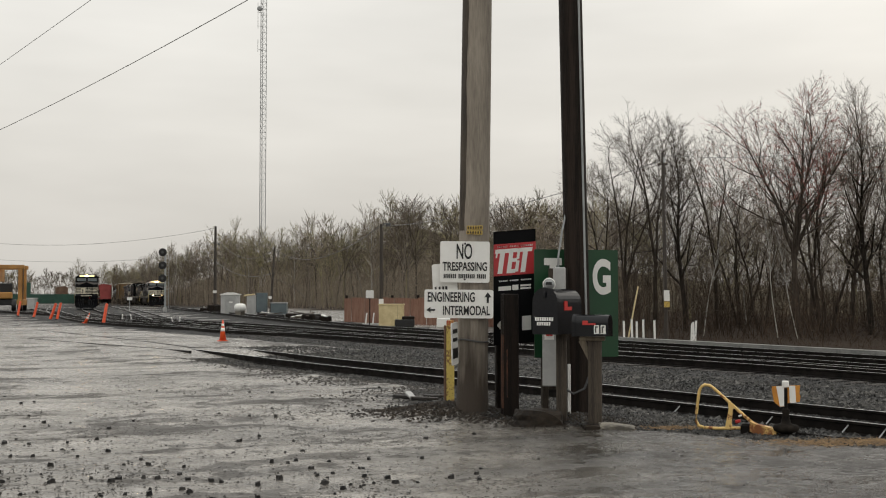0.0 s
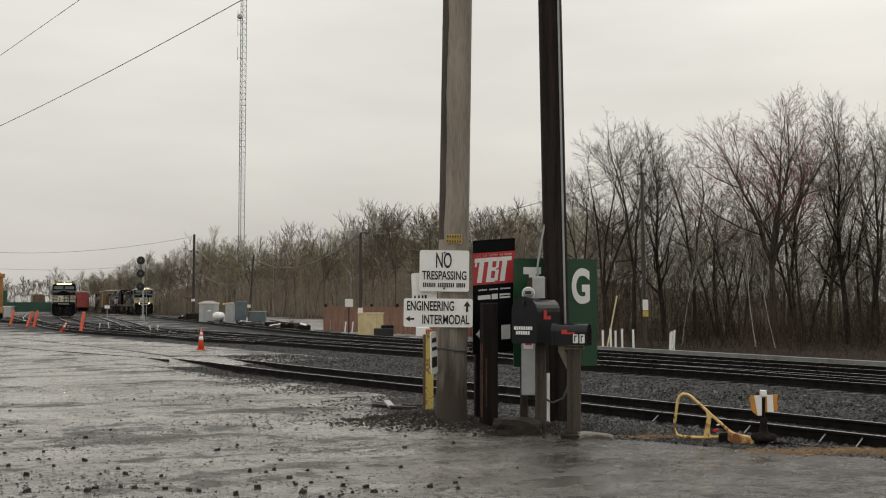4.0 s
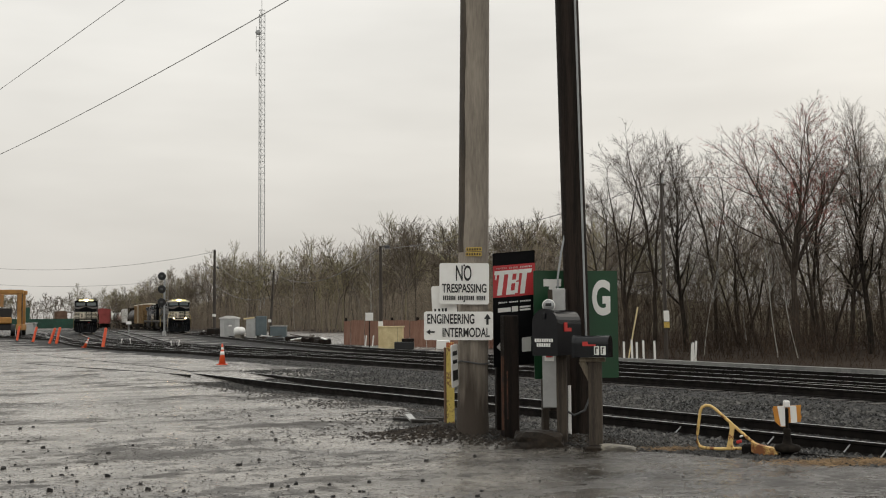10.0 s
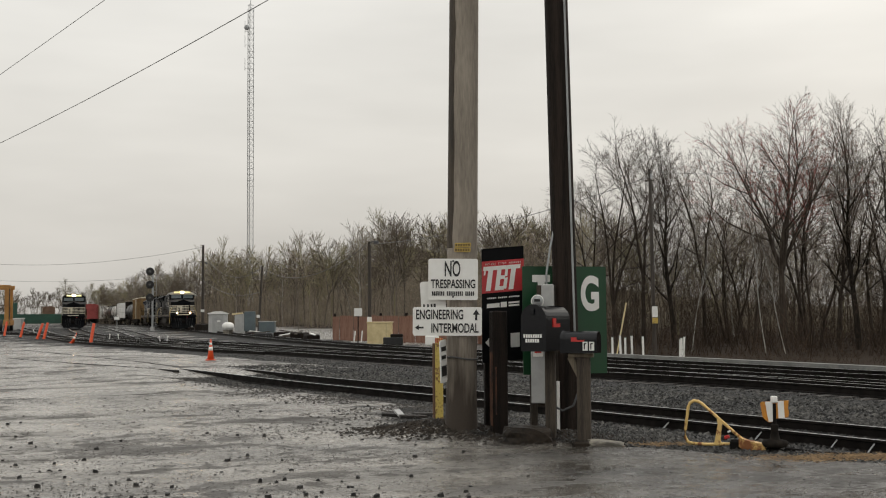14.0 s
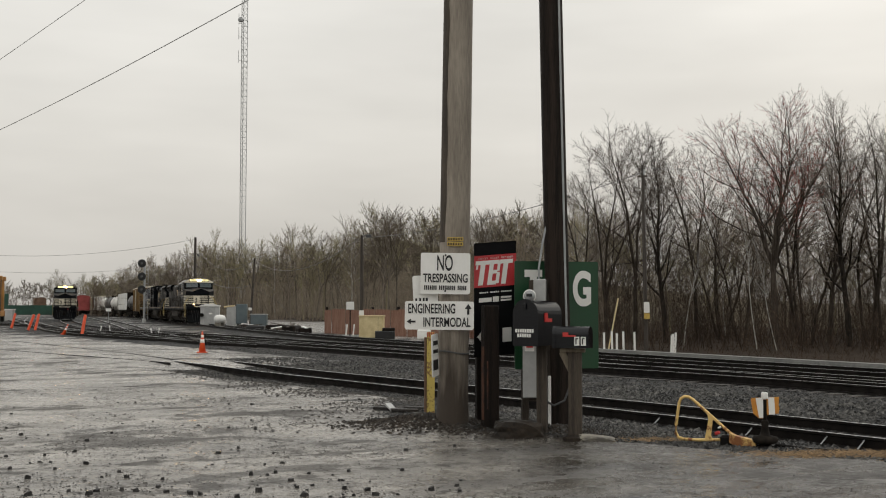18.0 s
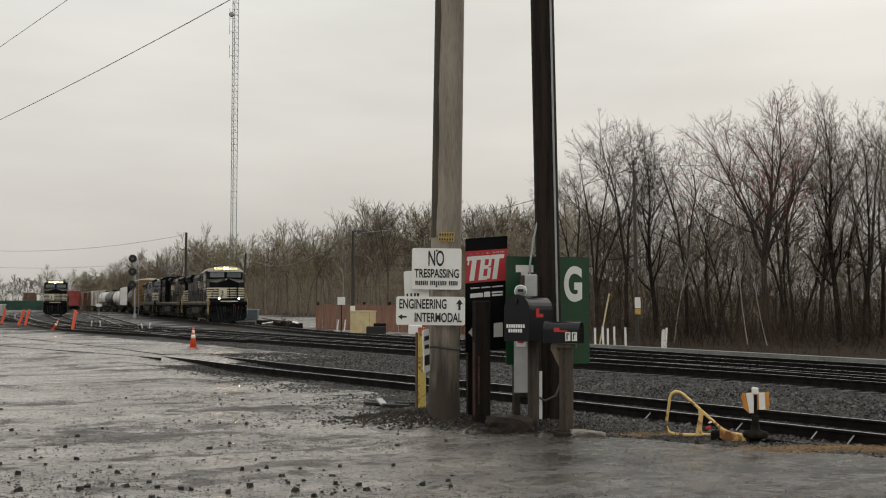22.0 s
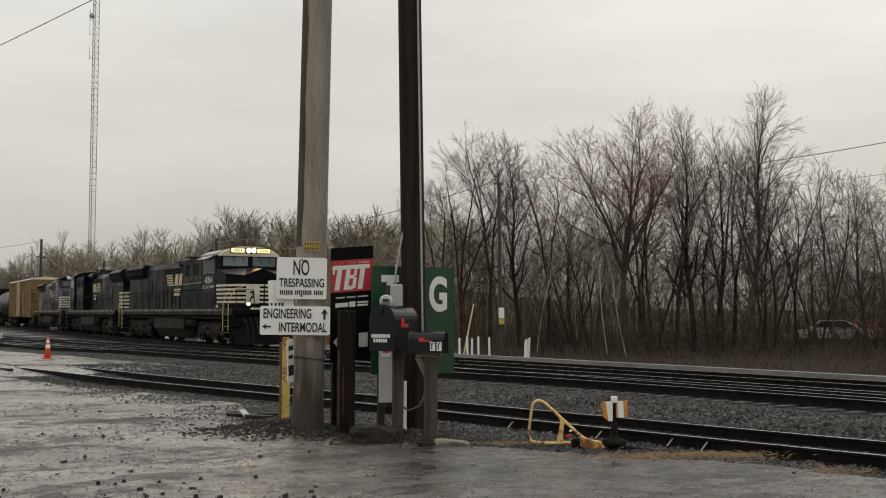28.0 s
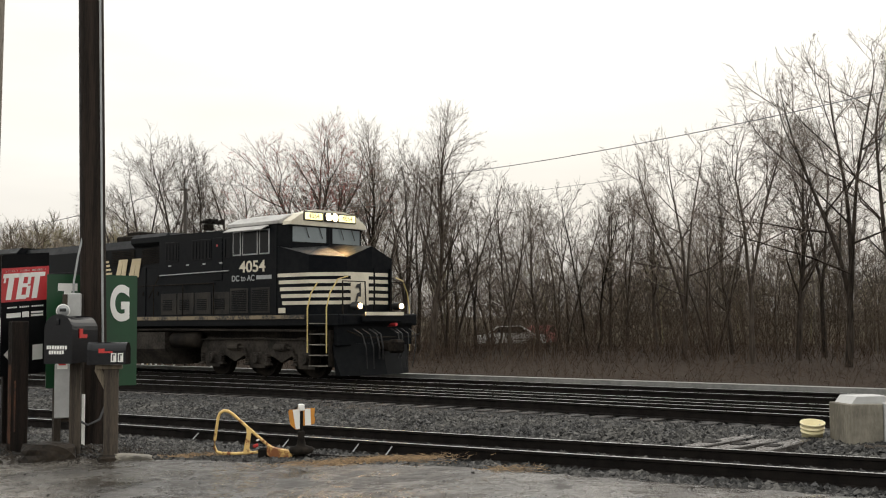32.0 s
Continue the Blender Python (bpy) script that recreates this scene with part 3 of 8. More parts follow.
# ---- railway ----
def swept(bm, line, s0, s1, step, off, prof, zbase):
    """A cross-section drawn along a line, shifted sideways by off."""
    k = max(2, int((s1 - s0) / step))
    rings = []
    for i in range(k + 1):
        s = s0 + (s1 - s0) * i / k
        p, d = line.at(s), line.dir(s)
        nrm = Vector((-d.y, d.x))
        z = zbase(s) if callable(zbase) else zbase
        rings.append([bm.verts.new((p.x + nrm.x * (off + a), p.y + nrm.y * (off + a), z + h)) for a, h in prof])
    n = len(prof)
    for a, b in zip(rings, rings[1:]):
        for j in range(n):
            f = bm.faces.new((a[j], b[j], b[(j + 1) % n], a[(j + 1) % n]))
            f.material_index = 1 if prof[j][1] == 0 and prof[(j + 1) % n][1] == 0 else 0
    bm.faces.new(rings[0])
    bm.faces.new(rings[-1][::-1])
    return bm


RAIL = [(-0.034, 0.0), (0.034, 0.0), (0.036, -0.035), (0.012, -0.05), (0.009, -0.15), (0.07, -0.168), (0.07, -0.18), (-0.07, -0.18), (-0.07, -0.168), (-0.009, -0.15), (-0.012, -0.05), (-0.036, -0.035)]


def track(line, z, s0, s1, label, ties=(0, 0)):
    tr = thing("railway_track", I4, label, "railway track", "railway tracks", "structure")
    for off in (-0.752, 0.752):
        part("rail", swept(bm_new(), line, s0, s1, 1.5, off, RAIL, z), [M_railtop, M_railhead], tr)
    bm = box(bm_new(), (-0.115, -1.3, -0.35), (0.115, 1.3, -0.18), 0.012)
    me = bpy.data.meshes.new("tie")
    bm.to_mesh(me)
    bm.free()
    me.materials.append(M_tie)
    s = ties[0]
    while s < ties[1]:
        p, d = line.at(s), line.dir(s)
        zz = z(s) if callable(z) else z
        share("tie", me, tr, Matrix.Translation((p.x, p.y, zz + random.uniform(-0.012, 0.004))) @ Matrix.Rotation(math.atan2(d.y, d.x) + random.uniform(-0.02, 0.02), 4, "Z"))
        s += 0.54
    return tr


def near_z(s):
    p = NEAR.at(s)
    return NEAR_Z + 0.06 * min(1, max(0, (p.y - 27) / 8))


track(MAIN, RAIL_Z, 0, MAIN.s[-1], "main line track with wet steel rails on ballast", (668, 738))
track(SECOND, RAIL_Z, 0, SECOND.s[-1], "second line track with wet steel rails on ballast", (135, 210))
track(THIRD, RAIL_Z, 0, THIRD.s[-1], "turnout track with wet steel rails on ballast", (100, 165))
track(YARD, RAIL_Z, 0, YARD.s[-1], "yard track with wet steel rails")
TEAM = Line([(-64.5, 226), (-43, 158.6), (-29.1, 113.4), (-20.1, 83.6), (-12.8, 61.5), (-6.6, 51.2)])
STUB = Line([(-90, 250), (-62.3, 176.7), (-40.8, 122.4), (-27.8, 88.4), (-21.5, 74.5), (-16.4, 66.2), (-11.2, 59.0)])
track(TEAM, RAIL_Z - 0.04, 0, TEAM.s[-1], "yard lead track with wet steel rails")
track(STUB, RAIL_Z - 0.04, 0, STUB.s[-1], "yard stub track with wet steel rails")
track(NEAR, near_z, 2.5, NEAR.s[-1], "old siding track that sinks into the wet lot", (10, 46))




# rails of the old siding, trodden flush into the lot
old = thing("buried_track", I4, "old rails worn flush into the muddy lot", "railway track", "railway tracks", "structure")
for pts in ([(-20.88, 59.71), (-16.55, 52.71), (-11.31, 43.94), (-8.13, 38.18)], [(-17.05, 47.44), (-13.93, 43.43), (-10.24, 38.99), (-7.76, 35.82)]):
    ln_ = Line(pts)
    part("rail", swept(bm_new(), ln_, 0, ln_.s[-1], 0.8, 0, [(-0.035, 0.0), (0.035, 0.0), (0.035, -0.1), (-0.035, -0.1)], 0.012), [M_railtop, M_railtop], old)

# loose ballast: the stones nearest to the lot as real pieces
def scatter(name, count, place, size, material, label, seed, category="stones", blocky=False):
    """Many broken stones, each a bent peak or a chipped block half sunk in the ground."""
    rnd = np.random.default_rng(seed)
    pick = random.Random(seed)
    XY = np.array([place(pick) for k in range(count)])
    Z = ground_height(XY[:, 0], XY[:, 1])
    r = size * rnd.uniform(0.55, 1.5, count)
    turn = rnd.uniform(0, 6.28, count)
    n = 8 if blocky else 5
    V = np.zeros((count, n, 3))
    for j in range(4):
        a = turn + j * 1.571 + rnd.uniform(-0.35, 0.35, count)
        q = r * rnd.uniform(0.7, 1.25, count)
        V[:, j, 0], V[:, j, 1] = XY[:, 0] + q * np.cos(a), XY[:, 1] + q * np.sin(a)
        V[:, j, 2] = Z - (0.3 if blocky else 0.15) * r + (0 if blocky else 1) * r * rnd.uniform(-0.25, 0.45, count)
        if blocky:
            q = q * rnd.uniform(0.55, 0.98, count)
            V[:, j + 4, 0], V[:, j + 4, 1] = XY[:, 0] + q * np.cos(a + 0.2), XY[:, 1] + q * np.sin(a + 0.2)
            V[:, j + 4, 2] = Z + r * rnd.uniform(0.55, 1.15, count)
    k = np.arange(count)[:, None] * n
    if blocky:
        faces = ((0, 1, 5), (0, 5, 4), (1, 2, 6), (1, 6, 5), (2, 3, 7), (2, 7, 6), (3, 0, 4), (3, 4, 7), (4, 5, 6), (4, 6, 7))
    else:
        V[:, 4, 0], V[:, 4, 1] = XY[:, 0] + r * rnd.uniform(-0.6, 0.6, count), XY[:, 1] + r * rnd.uniform(-0.6, 0.6, count)
        V[:, 4, 2] = Z + r * rnd.uniform(0.35, 0.9, count)
        faces = ((0, 1, 4), (1, 2, 4), (2, 3, 4), (3, 0, 4))
    F = np.concatenate([k + np.array(t) for t in faces])
    me = bpy.data.meshes.new(name)
    me.from_pydata(V.reshape(-1, 3).tolist(), [], F.tolist())
    me.materials.append(material)
    return tagged(new(name, me), label, category, kind="stuff")


def by_siding(rnd):
    while True:
        s = rnd.uniform(6, NEAR.s[-1] - 14)
        off = rnd.uniform(0.85, 3.9) if rnd.random() < 0.6 else rnd.uniform(-1.75, 0.8)
        if abs(abs(off) - 0.752) > 0.09:
            p, d = NEAR.at(s), NEAR.dir(s)
            return p.x - d.y * off, p.y + d.x * off


def by_end(rnd):
    s, off = rnd.uniform(2, 22), rnd.uniform(0.9, 3.6)
    p, d = NEAR.at(s), NEAR.dir(s)
    return p.x - d.y * off, p.y + d.x * off


def by_foot(rnd):
    while True:
        x = rnd.triangular(-0.9, 7.5, 2.5)
        y = lot_edge(x) + rnd.uniform(0.0, 3.2)
        if float(NEAR.away(np.array([x]), np.array([y]))[0]) > 1.6:
            return x, y


def by_turnout(rnd):
    s, off = rnd.uniform(112, 176), rnd.uniform(-3.6, 1.2)
    if abs(abs(off) - 0.752) < 0.09:
        off += 0.2
    p, d = THIRD.at(s), THIRD.dir(s)
    return p.x - d.y * off, p.y + d.x * off


def on_lot(rnd):
    while True:
        x, y = rnd.uniform(-9, 7), rnd.triangular(5.5, 24, 8)
        if rnd.random() < (0.95 if x < -1.5 else 0.35 if x < 0.5 else 0.09) and y + 1.55 * x < 24:
            return x, y


def heaped(rnd):
    k = rnd.choice(((-3.6, 10.5), (-2.2, 9.4), (-4.4, 9.0), (-1.0, 11.2), (-3.0, 8.2), (-5.5, 12.5), (0.2, 8.6)))
    return rnd.gauss(k[0], 0.7), rnd.gauss(k[1], 0.6)


scatter("ballast_stones", 42000, by_siding, 0.046, M_stone, "loose grey crushed stones round the siding", 3)
scatter("ballast_stones", 16000, by_turnout, 0.04, M_stone, "loose grey crushed stones beside the turnout", 4)
scatter("ballast_stones", 9000, by_foot, 0.029, M_stone, "loose grey crushed stones between the lot and the siding", 9)
scatter("ballast_stones", 5000, by_end, 0.045, M_stone, "loose grey crushed stones where the siding ends", 5)
M_pebble = mat("dark_pebbles", (0.010, 0.0095, 0.009), (0.030, 0.028, 0.026), 6.0, 0.5, 0.75, island=True, spec=0.3)
scatter("pebbles", 3000, on_lot, 0.012, M_pebble, "dark loose pebbles strewn over the wet lot", 6)
scatter("pebbles", 260, on_lot, 0.023, M_pebble, "dark loose stones strewn over the wet lot", 7, blocky=True)
scatter("pebbles", 170, heaped, 0.028, M_pebble, "small scattered drifts of dark stones on the lot", 8, blocky=True)

def in_mud(rnd):
    while True:
        s = rnd.uniform(6, 24)
        off = -0.9 - abs(rnd.gauss(0, 0.5 + 0.11 * (s - 6)))
        p, d = NEAR.at(s), NEAR.dir(s)
        x, y = p.x - d.y * off, p.y + d.x * off
        if y > 7 and noise.noise((x * 0.5, y * 0.5, 3.0)) > -0.12:
            return x, y


def mud_everywhere(rnd):
    while True:
        x, y = rnd.uniform(-9, 1.0), rnd.uniform(6.5, 24)
        if y + 1.55 * x < 24 and noise.noise((x * 0.45, y * 0.45, 13.0)) > 0.06:
            return x, y


M_crumb = mat("mud_crumbs", (0.020, 0.0175, 0.015), (0.062, 0.055, 0.047), 2.0, 0.5, 0.8, island=True, spec=0.3)
scatter("mud_crumbs", 10000, in_mud, 0.026, M_crumb, "crumbs of dark mud and gravel beside the siding", 21, "mud")
scatter("mud_crumbs", 9000, mud_everywhere, 0.011, M_crumb, "crumbs of dark mud over the wet lot", 22, "mud")


def over_lot(rnd):
    while True:
        x, y = rnd.uniform(-8, 1.5), rnd.triangular(6.2, 22, 8)
        if y + 1.55 * x < 22:
            return x, y


scatter("mud_crumbs", 14000, over_lot, 0.0075, M_crumb, "grit and crumbs of mud all over the wet lot", 24, "mud")


def on_apron(rnd):
    while True:
        x, y = rnd.uniform(0.3, 8), rnd.triangular(5.5, 16, 7.5)
        if y + 1.55 * x < 19.5:
            return x, y


scatter("mud_crumbs", 5200, on_apron, 0.0065, M_crumb, "fine grit on the wet worn asphalt", 23, "mud")
BRACES = (24.3, 26.25, 27.6, 28.2)
# steel braces against the outer rail of the siding
me_brace = bpy.data.meshes.new("rail_brace")
bm = tube(bmesh.new(), [(0, 0.0, 0.0), (0, -0.15, -0.11)], 0.013, 4)
bm.to_mesh(me_brace)
bm.free()
me_brace.materials.append(M_galv)
for s_ in BRACES:
    p, d = NEAR.at(s_), NEAR.dir(s_)
    ob = new("rail_brace", me_brace)
    ob.matrix_basis = Matrix.Translation((p.x + d.y * 0.765, p.y - d.x * 0.765, near_z(s_) - 0.055)) @ Matrix.Rotation(math.atan2(d.y, d.x), 4, "Z")
    tagged(ob, "short pale steel brace against the rail", "rail brace", "rail braces")


bm = swept(bm_new(), KERB, 6, KERB.s[-1], 3.0, 0, [(-0.17, 0.19), (0.2, 0.19), (0.22, -0.2), (-0.2, -0.2)], 0.0)
tagged(part("kerb", bm, M_kerb), "long low wet concrete kerb beside the main line", "kerb", kind="structure")


# ---- rolling stock: x ahead, y to its left, z up from the rail top ----
def band(bm, plan, z0, z1, out=0.0):
    """A strip of wall along a line of the plan, with a little thickness."""
    k = len(plan)
    nr = []
    for i in range(k):
        a, b = Vector(plan[max(i - 1, 0)]), Vector(plan[min(i + 1, k - 1)])
        d = (b - a).normalized()
        nr.append(Vector((-d.y, d.x)))
    def ring(o, z):
        return [bm.verts.new((p[0] + n.x * o, p[1] + n.y * o, z)) for p, n in zip(plan, nr)]
    A, B, C, D = ring(out, z0), ring(out, z1), ring(out - 0.03, z0), ring(out - 0.03, z1)
    for i in range(k - 1):
        bm.faces.new((A[i], A[i + 1], B[i + 1], B[i]))
        bm.faces.new((B[i], B[i + 1], D[i + 1], D[i]))
        bm.faces.new((C[i], C[i + 1], A[i + 1], A[i]))
    bmesh.ops.recalc_face_normals(bm, faces=bm.faces[:])
    return bm


def shell(bm, plan, z0, z1, top=None):
    """A closed body on a plan outline; top lists the heights of its upper corners."""
    a = [bm.verts.new((x, y, z0)) for x, y in plan]
    b = [bm.verts.new((x, y, top[i] if top else z1)) for i, (x, y) in enumerate(plan)]
    bm.faces.new(a[::-1])
    bm.faces.new(b)
    k = len(plan)
    for i in range(k):
        bm.faces.new((a[i], a[(i + 1) % k], b[(i + 1) % k], b[i]))
    bmesh.ops.recalc_face_normals(bm, faces=bm.faces[:])
    return bm


def wheelset(parent, x, z):
    bm = bm_new()
    cyl(bm, (0, -1.1, 0), (0, 1.1, 0), 0.09, n=10)
    for s in (-1, 1):
        cyl(bm, (0, s * 0.68, 0), (0, s * 0.82, 0), 0.52, n=28)
        cyl(bm, (0, s * 0.65, 0), (0, s * 0.685, 0), 0.55, n=28)
        for k in range(6):
            a = k * math.pi / 3
            cyl(bm, (0.3 * math.cos(a), s * 0.815, 0.3 * math.sin(a)), (0.3 * math.cos(a), s * 0.835, 0.3 * math.sin(a)), 0.05, n=8)
    ob = part("wheelset", bm, M_locodirt, parent)
    ob.location = (x, 0, z)
    return ob


def truck(parent, x, axles=(-2.05, 0.0, 2.05), r=0.52):
    """Cast side frames with pedestals down over the axle boxes, springs in the arches between."""
    bm = bm_new()
    ends = (axles[0] - 0.55, axles[-1] + 0.55)
    mid = (axles[0] + axles[-1]) / 2
    for s in (-1, 1):
        y0, y1 = sorted((s * 1.0, s * 1.14))
        poly = [(ends[0], 0.60), (ends[0], 0.92), (ends[0] + 0.22, 1.05)]
        for a in axles:
            poly += [(a - 0.22, 1.12), (a + 0.22, 1.12)]
            if a != axles[-1]:
                poly += [(a + 0.5, 1.06), (a + 1.5, 1.06)]
        poly += [(ends[1] - 0.22, 1.05), (ends[1], 0.92), (ends[1], 0.60)]
        for a in axles[::-1]:
            poly += [(a + 0.42, 0.56), (a + 0.34, 0.26), (a - 0.34, 0.26), (a - 0.42, 0.56)]
            if a != axles[0]:
                poly += [(a - 0.60, 0.60), (a - 1.02, 0.42), (a - 1.44, 0.60)]
        if len(axles) < 3:
            poly = [(ends[0], 0.42), (ends[0], 0.70), (mid - 0.45, 0.92), (mid + 0.45, 0.92), (ends[1], 0.70), (ends[1], 0.42), (axles[1] - 0.2, 0.42), (mid + 0.4, 0.28), (mid - 0.4, 0.28), (axles[0] + 0.2, 0.42)]
        prism(bm, poly, y0, y1)
        for a in axles:
            box(bm, (a - 0.21, s * 1.14 - 0.03, 0.34), (a + 0.21, s * 1.14 + 0.05, 0.72), 0.05)
            cyl(bm, (a, s * 1.15, r), (a, s * 1.25, r), 0.15, 0.12, n=14)
            for o in (-0.44, 0.44):
                for k in range(5):
                    cyl(bm, (a + o, s * 1.12, 0.38 + k * 0.062), (a + o, s * 1.12, 0.415 + k * 0.062), 0.09, n=10)
                box(bm, (a + o - 0.12, s * 1.12 - 0.1, 0.33), (a + o + 0.12, s * 1.12 + 0.08, 0.38), 0.01)
        for a in axles[1:]:
            cyl(bm, (a - 1.2, s * 1.2, 0.84), (a - 0.75, s * 1.2, 0.84), 0.10, n=10)
            tube(bm, [(a - 0.75, s * 1.2, 0.84), (a - 0.5, s * 1.19, 0.80), (a - 0.42, s * 1.17, 0.55)], 0.03, 5)
        tube(bm, [(ends[0], s * 1.18, 1.05), (mid, s * 1.2, 1.08), (ends[1], s * 1.18, 1.05)], 0.025, 5)
    box(bm, (axles[0], -0.9, 0.6), (axles[-1], 0.9, 0.95), 0.05)
    t = part("truck", bm, M_truck, parent, "grimy steel truck with coil springs")
    t.location = (x, 0, 0)
    for a in axles:
        wheelset(t, a, r)
    return t


M_truck = mat("dusty_truck_steel", (0.015, 0.0128, 0.0108), (0.050, 0.043, 0.036), 1.6, 0.75, 0.9, fine=0.3, spec=0.15)
M_dusty = mat("dusty_black_paint", (0.010, 0.0095, 0.009), (0.036, 0.032, 0.027), 1.4, 0.6, 0.8, fine=0.3, spec=0.2, stretch=(2, 2, 0.7))
M_roofgrey = mat("weathered_white_roof", (0.44, 0.43, 0.41), (0.30, 0.29, 0.275), 1.6, 0.6, 0.8, fine=0.2)
# dusty wet nose top, with the sky's reflection put into the grey
M_litnose = mat("grey_non_slip_deck", (0.060, 0.060, 0.060), (0.030, 0.030, 0.030), 3.0, 0.4, 0.6, fine=0.3)
M_locotan = mat("faded_cream", (0.60, 0.50, 0.32), (0.48, 0.39, 0.24), 1.5, 0.5)
M_stepedge = mat("worn_step_paint", (0.24, 0.22, 0.18), (0.08, 0.075, 0.065), 3.0, 0.6)
M_sillworn = mat("worn_sill_stripe", (0.20, 0.155, 0.095), (0.025, 0.021, 0.017), 1.3, 0.6, lo=0.45, hi=0.6, fine=0.2)
M_dullrail = mat("dull_yellow_rail", (0.20, 0.14, 0.045), (0.12, 0.085, 0.03), 2.0, 0.6)
NOSE = [(8.15, 1.5), (9.35, 1.42), (10.25, 0.85), (10.32, 0.0), (10.25, -0.85), (9.35, -1.42), (8.15, -1.5)]


def locomotive(m, label, number="", lit=True, hood_stripes=False, ditch=True, paint=None, roof=None, hood_number=""):
    paint, roof = paint or M_loco, roof or M_locowhite
    L = thing("locomotive", m, label, "locomotive", "locomotives")
    # frame, walkway and sill
    bm = box(bm_new(), (-10.75, -1.5, 1.42), (10.6, 1.5, 1.74), 0.03)
    part("underframe", bm, M_loco, L)
    part("centre_beam", box(bm_new(), (-10.2, -0.95, 0.92), (10.2, 0.95, 1.43), 0.04), M_locodirt, L)
    for s in (-1, 1):
        part("pipe", tube(bm_new(), [(-9.2, s * 1.36, 1.34), (-3, s * 1.38, 1.30), (3, s * 1.38, 1.34), (9.2, s * 1.36, 1.30)], 0.035, 6), M_truck, L)
    for s in (-1, 1):
        bm = box(bm_new(), (-10.75, s * 1.502, 1.62), (9.3, s * 1.53, 1.725))
        part("sill_stripe", bm, M_sillworn, L, "faded tan stripe along the walkway edge")
    # fuel tank with air reservoirs
    poly = [(-1.45, 1.25), (-1.45, 0.75), (-1.1, 0.28), (1.1, 0.28), (1.45, 0.75), (1.45, 1.25)]
    bm = prism(bm_new(), poly, -2.9, 2.7, Matrix.Rotation(radians(90), 4, "Z"))
    part("fuel_tank", bm, M_truck, L, "grimy black fuel tank")
    for s in (-1, 1):
        for k, xx in enumerate((-4.3, 3.0)):
            bm = bm_new()
            lathe(bm, [(0.0, 0), (0.2, 0.04), (0.25, 0.12), (0.25, 1.25), (0.2, 1.33), (0.0, 1.37)], 14, Matrix.Translation((xx, s * 1.2, 1.02)) @ Matrix.Rotation(radians(90), 4, "Y"))
            part("air_tank", bm, M_locodirt, L, smooth=True)
    truck(L, -6.9)
    truck(L, 6.9)
    # long hood
    bm = bm_new()
    sec = [(-0.92, 1.60), (-0.92, 3.95), (-0.72, 4.22), (0.72, 4.22), (0.92, 3.95), (0.92, 1.60)]
    prism(bm, sec, -3.6, 10.3, Matrix.Rotation(radians(90), 4, "Z"))
    for k in range(13):
        x0 = -6.6 + k * 0.78
        for s in (-1, 1):
            box(bm, (x0, s * 0.915, 1.72), (x0 + 0.7, s * 0.945, 3.3), 0.008)
    hood = part("long_hood", bm, paint, L, "black long hood with rows of access doors")
    for k in range(13):
        for s in (-1, 1):
            bm = box(bm_new(), (-6.05 + k * 0.78, s * 0.945, 2.4), (-5.98 + k * 0.78, s * 0.965, 2.52))
            part("door_latch", bm, M_locodirt, hood)
    for s in (-1, 1):
        for k in range(3):
            bm = bm_new()
            for j in range(9):
                box(bm, (-2.5 + k * 1.7, s * 0.93, 3.42 + j * 0.055), (-1.2 + k * 1.7, s * 0.965, 3.45 + j * 0.055))
            part("louvre", bm, M_locodirt, hood)
    # radiator with its overhanging wings at the rear
    bm = bm_new()
    sec = [(-0.92, 3.5), (-1.14, 3.78), (-1.18, 4.1), (-0.98, 4.29), (0.98, 4.29), (1.18, 4.1), (1.14, 3.78), (0.92, 3.5)]
    prism(bm, sec, 6.6, 10.5, Matrix.Rotation(radians(90), 4, "Z"))
    rad = part("radiator", bm, paint, L, "black radiator section with angled wings")
    for s in (-1, 1):
        bm = bm_new()
        for j in range(22):
            box(bm, (-10.3 + j * 0.165, s * 1.16, 3.83), (-10.2 + j * 0.165, s * 1.19, 4.08))
        part("radiator_grille", bm, M_locodirt, rad)
    # stack, blower housing and roof gear
    bm = box(bm_new(), (-1.2, -0.55, 4.2), (0.4, 0.55, 4.42), 0.05)
    box(bm, (-0.9, -0.3, 4.42), (-0.1, 0.3, 4.55), 0.03)
    part("exhaust_stack", bm, M_locodirt, L)
    bm = shell(bm_new(), [(2.5, -1.4), (6.1, -1.4), (6.1, 1.4), (2.5, 1.4)], 1.6, 4.2)
    cabi = part("equipment_cabinet", bm, paint, L, "black cabinet with louvred doors behind the cab")
    for s in (-1, 1):
        for x0, x1 in ((2.82, 3.5), (4.14, 5.1), (5.68, 5.98)):
            bm = bm_new()
            box(bm, (x0, s * 1.4, 3.38), (x1, s * 1.415, 3.98), 0.006)
            vent = part("vent_panel", bm, M_signblack, cabi)
            for j in range(int((x1 - x0) / 0.16)):
                part("vent_bar", box(bm_new(), (x0 + 0.06 + j * 0.16, s * 1.415, 3.42), (x0 + 0.10 + j * 0.16, s * 1.428, 3.94)), paint, vent)
        dr_ = part("cabinet_door", box(bm_new(), (5.16, s * 1.4, 2.75), (5.62, s * 1.418, 4.0), 0.008), paint, cabi)
        part("label", box(bm_new(), (5.36, s * 1.418, 3.74), (5.41, s * 1.422, 3.80)), M_red, dr_)
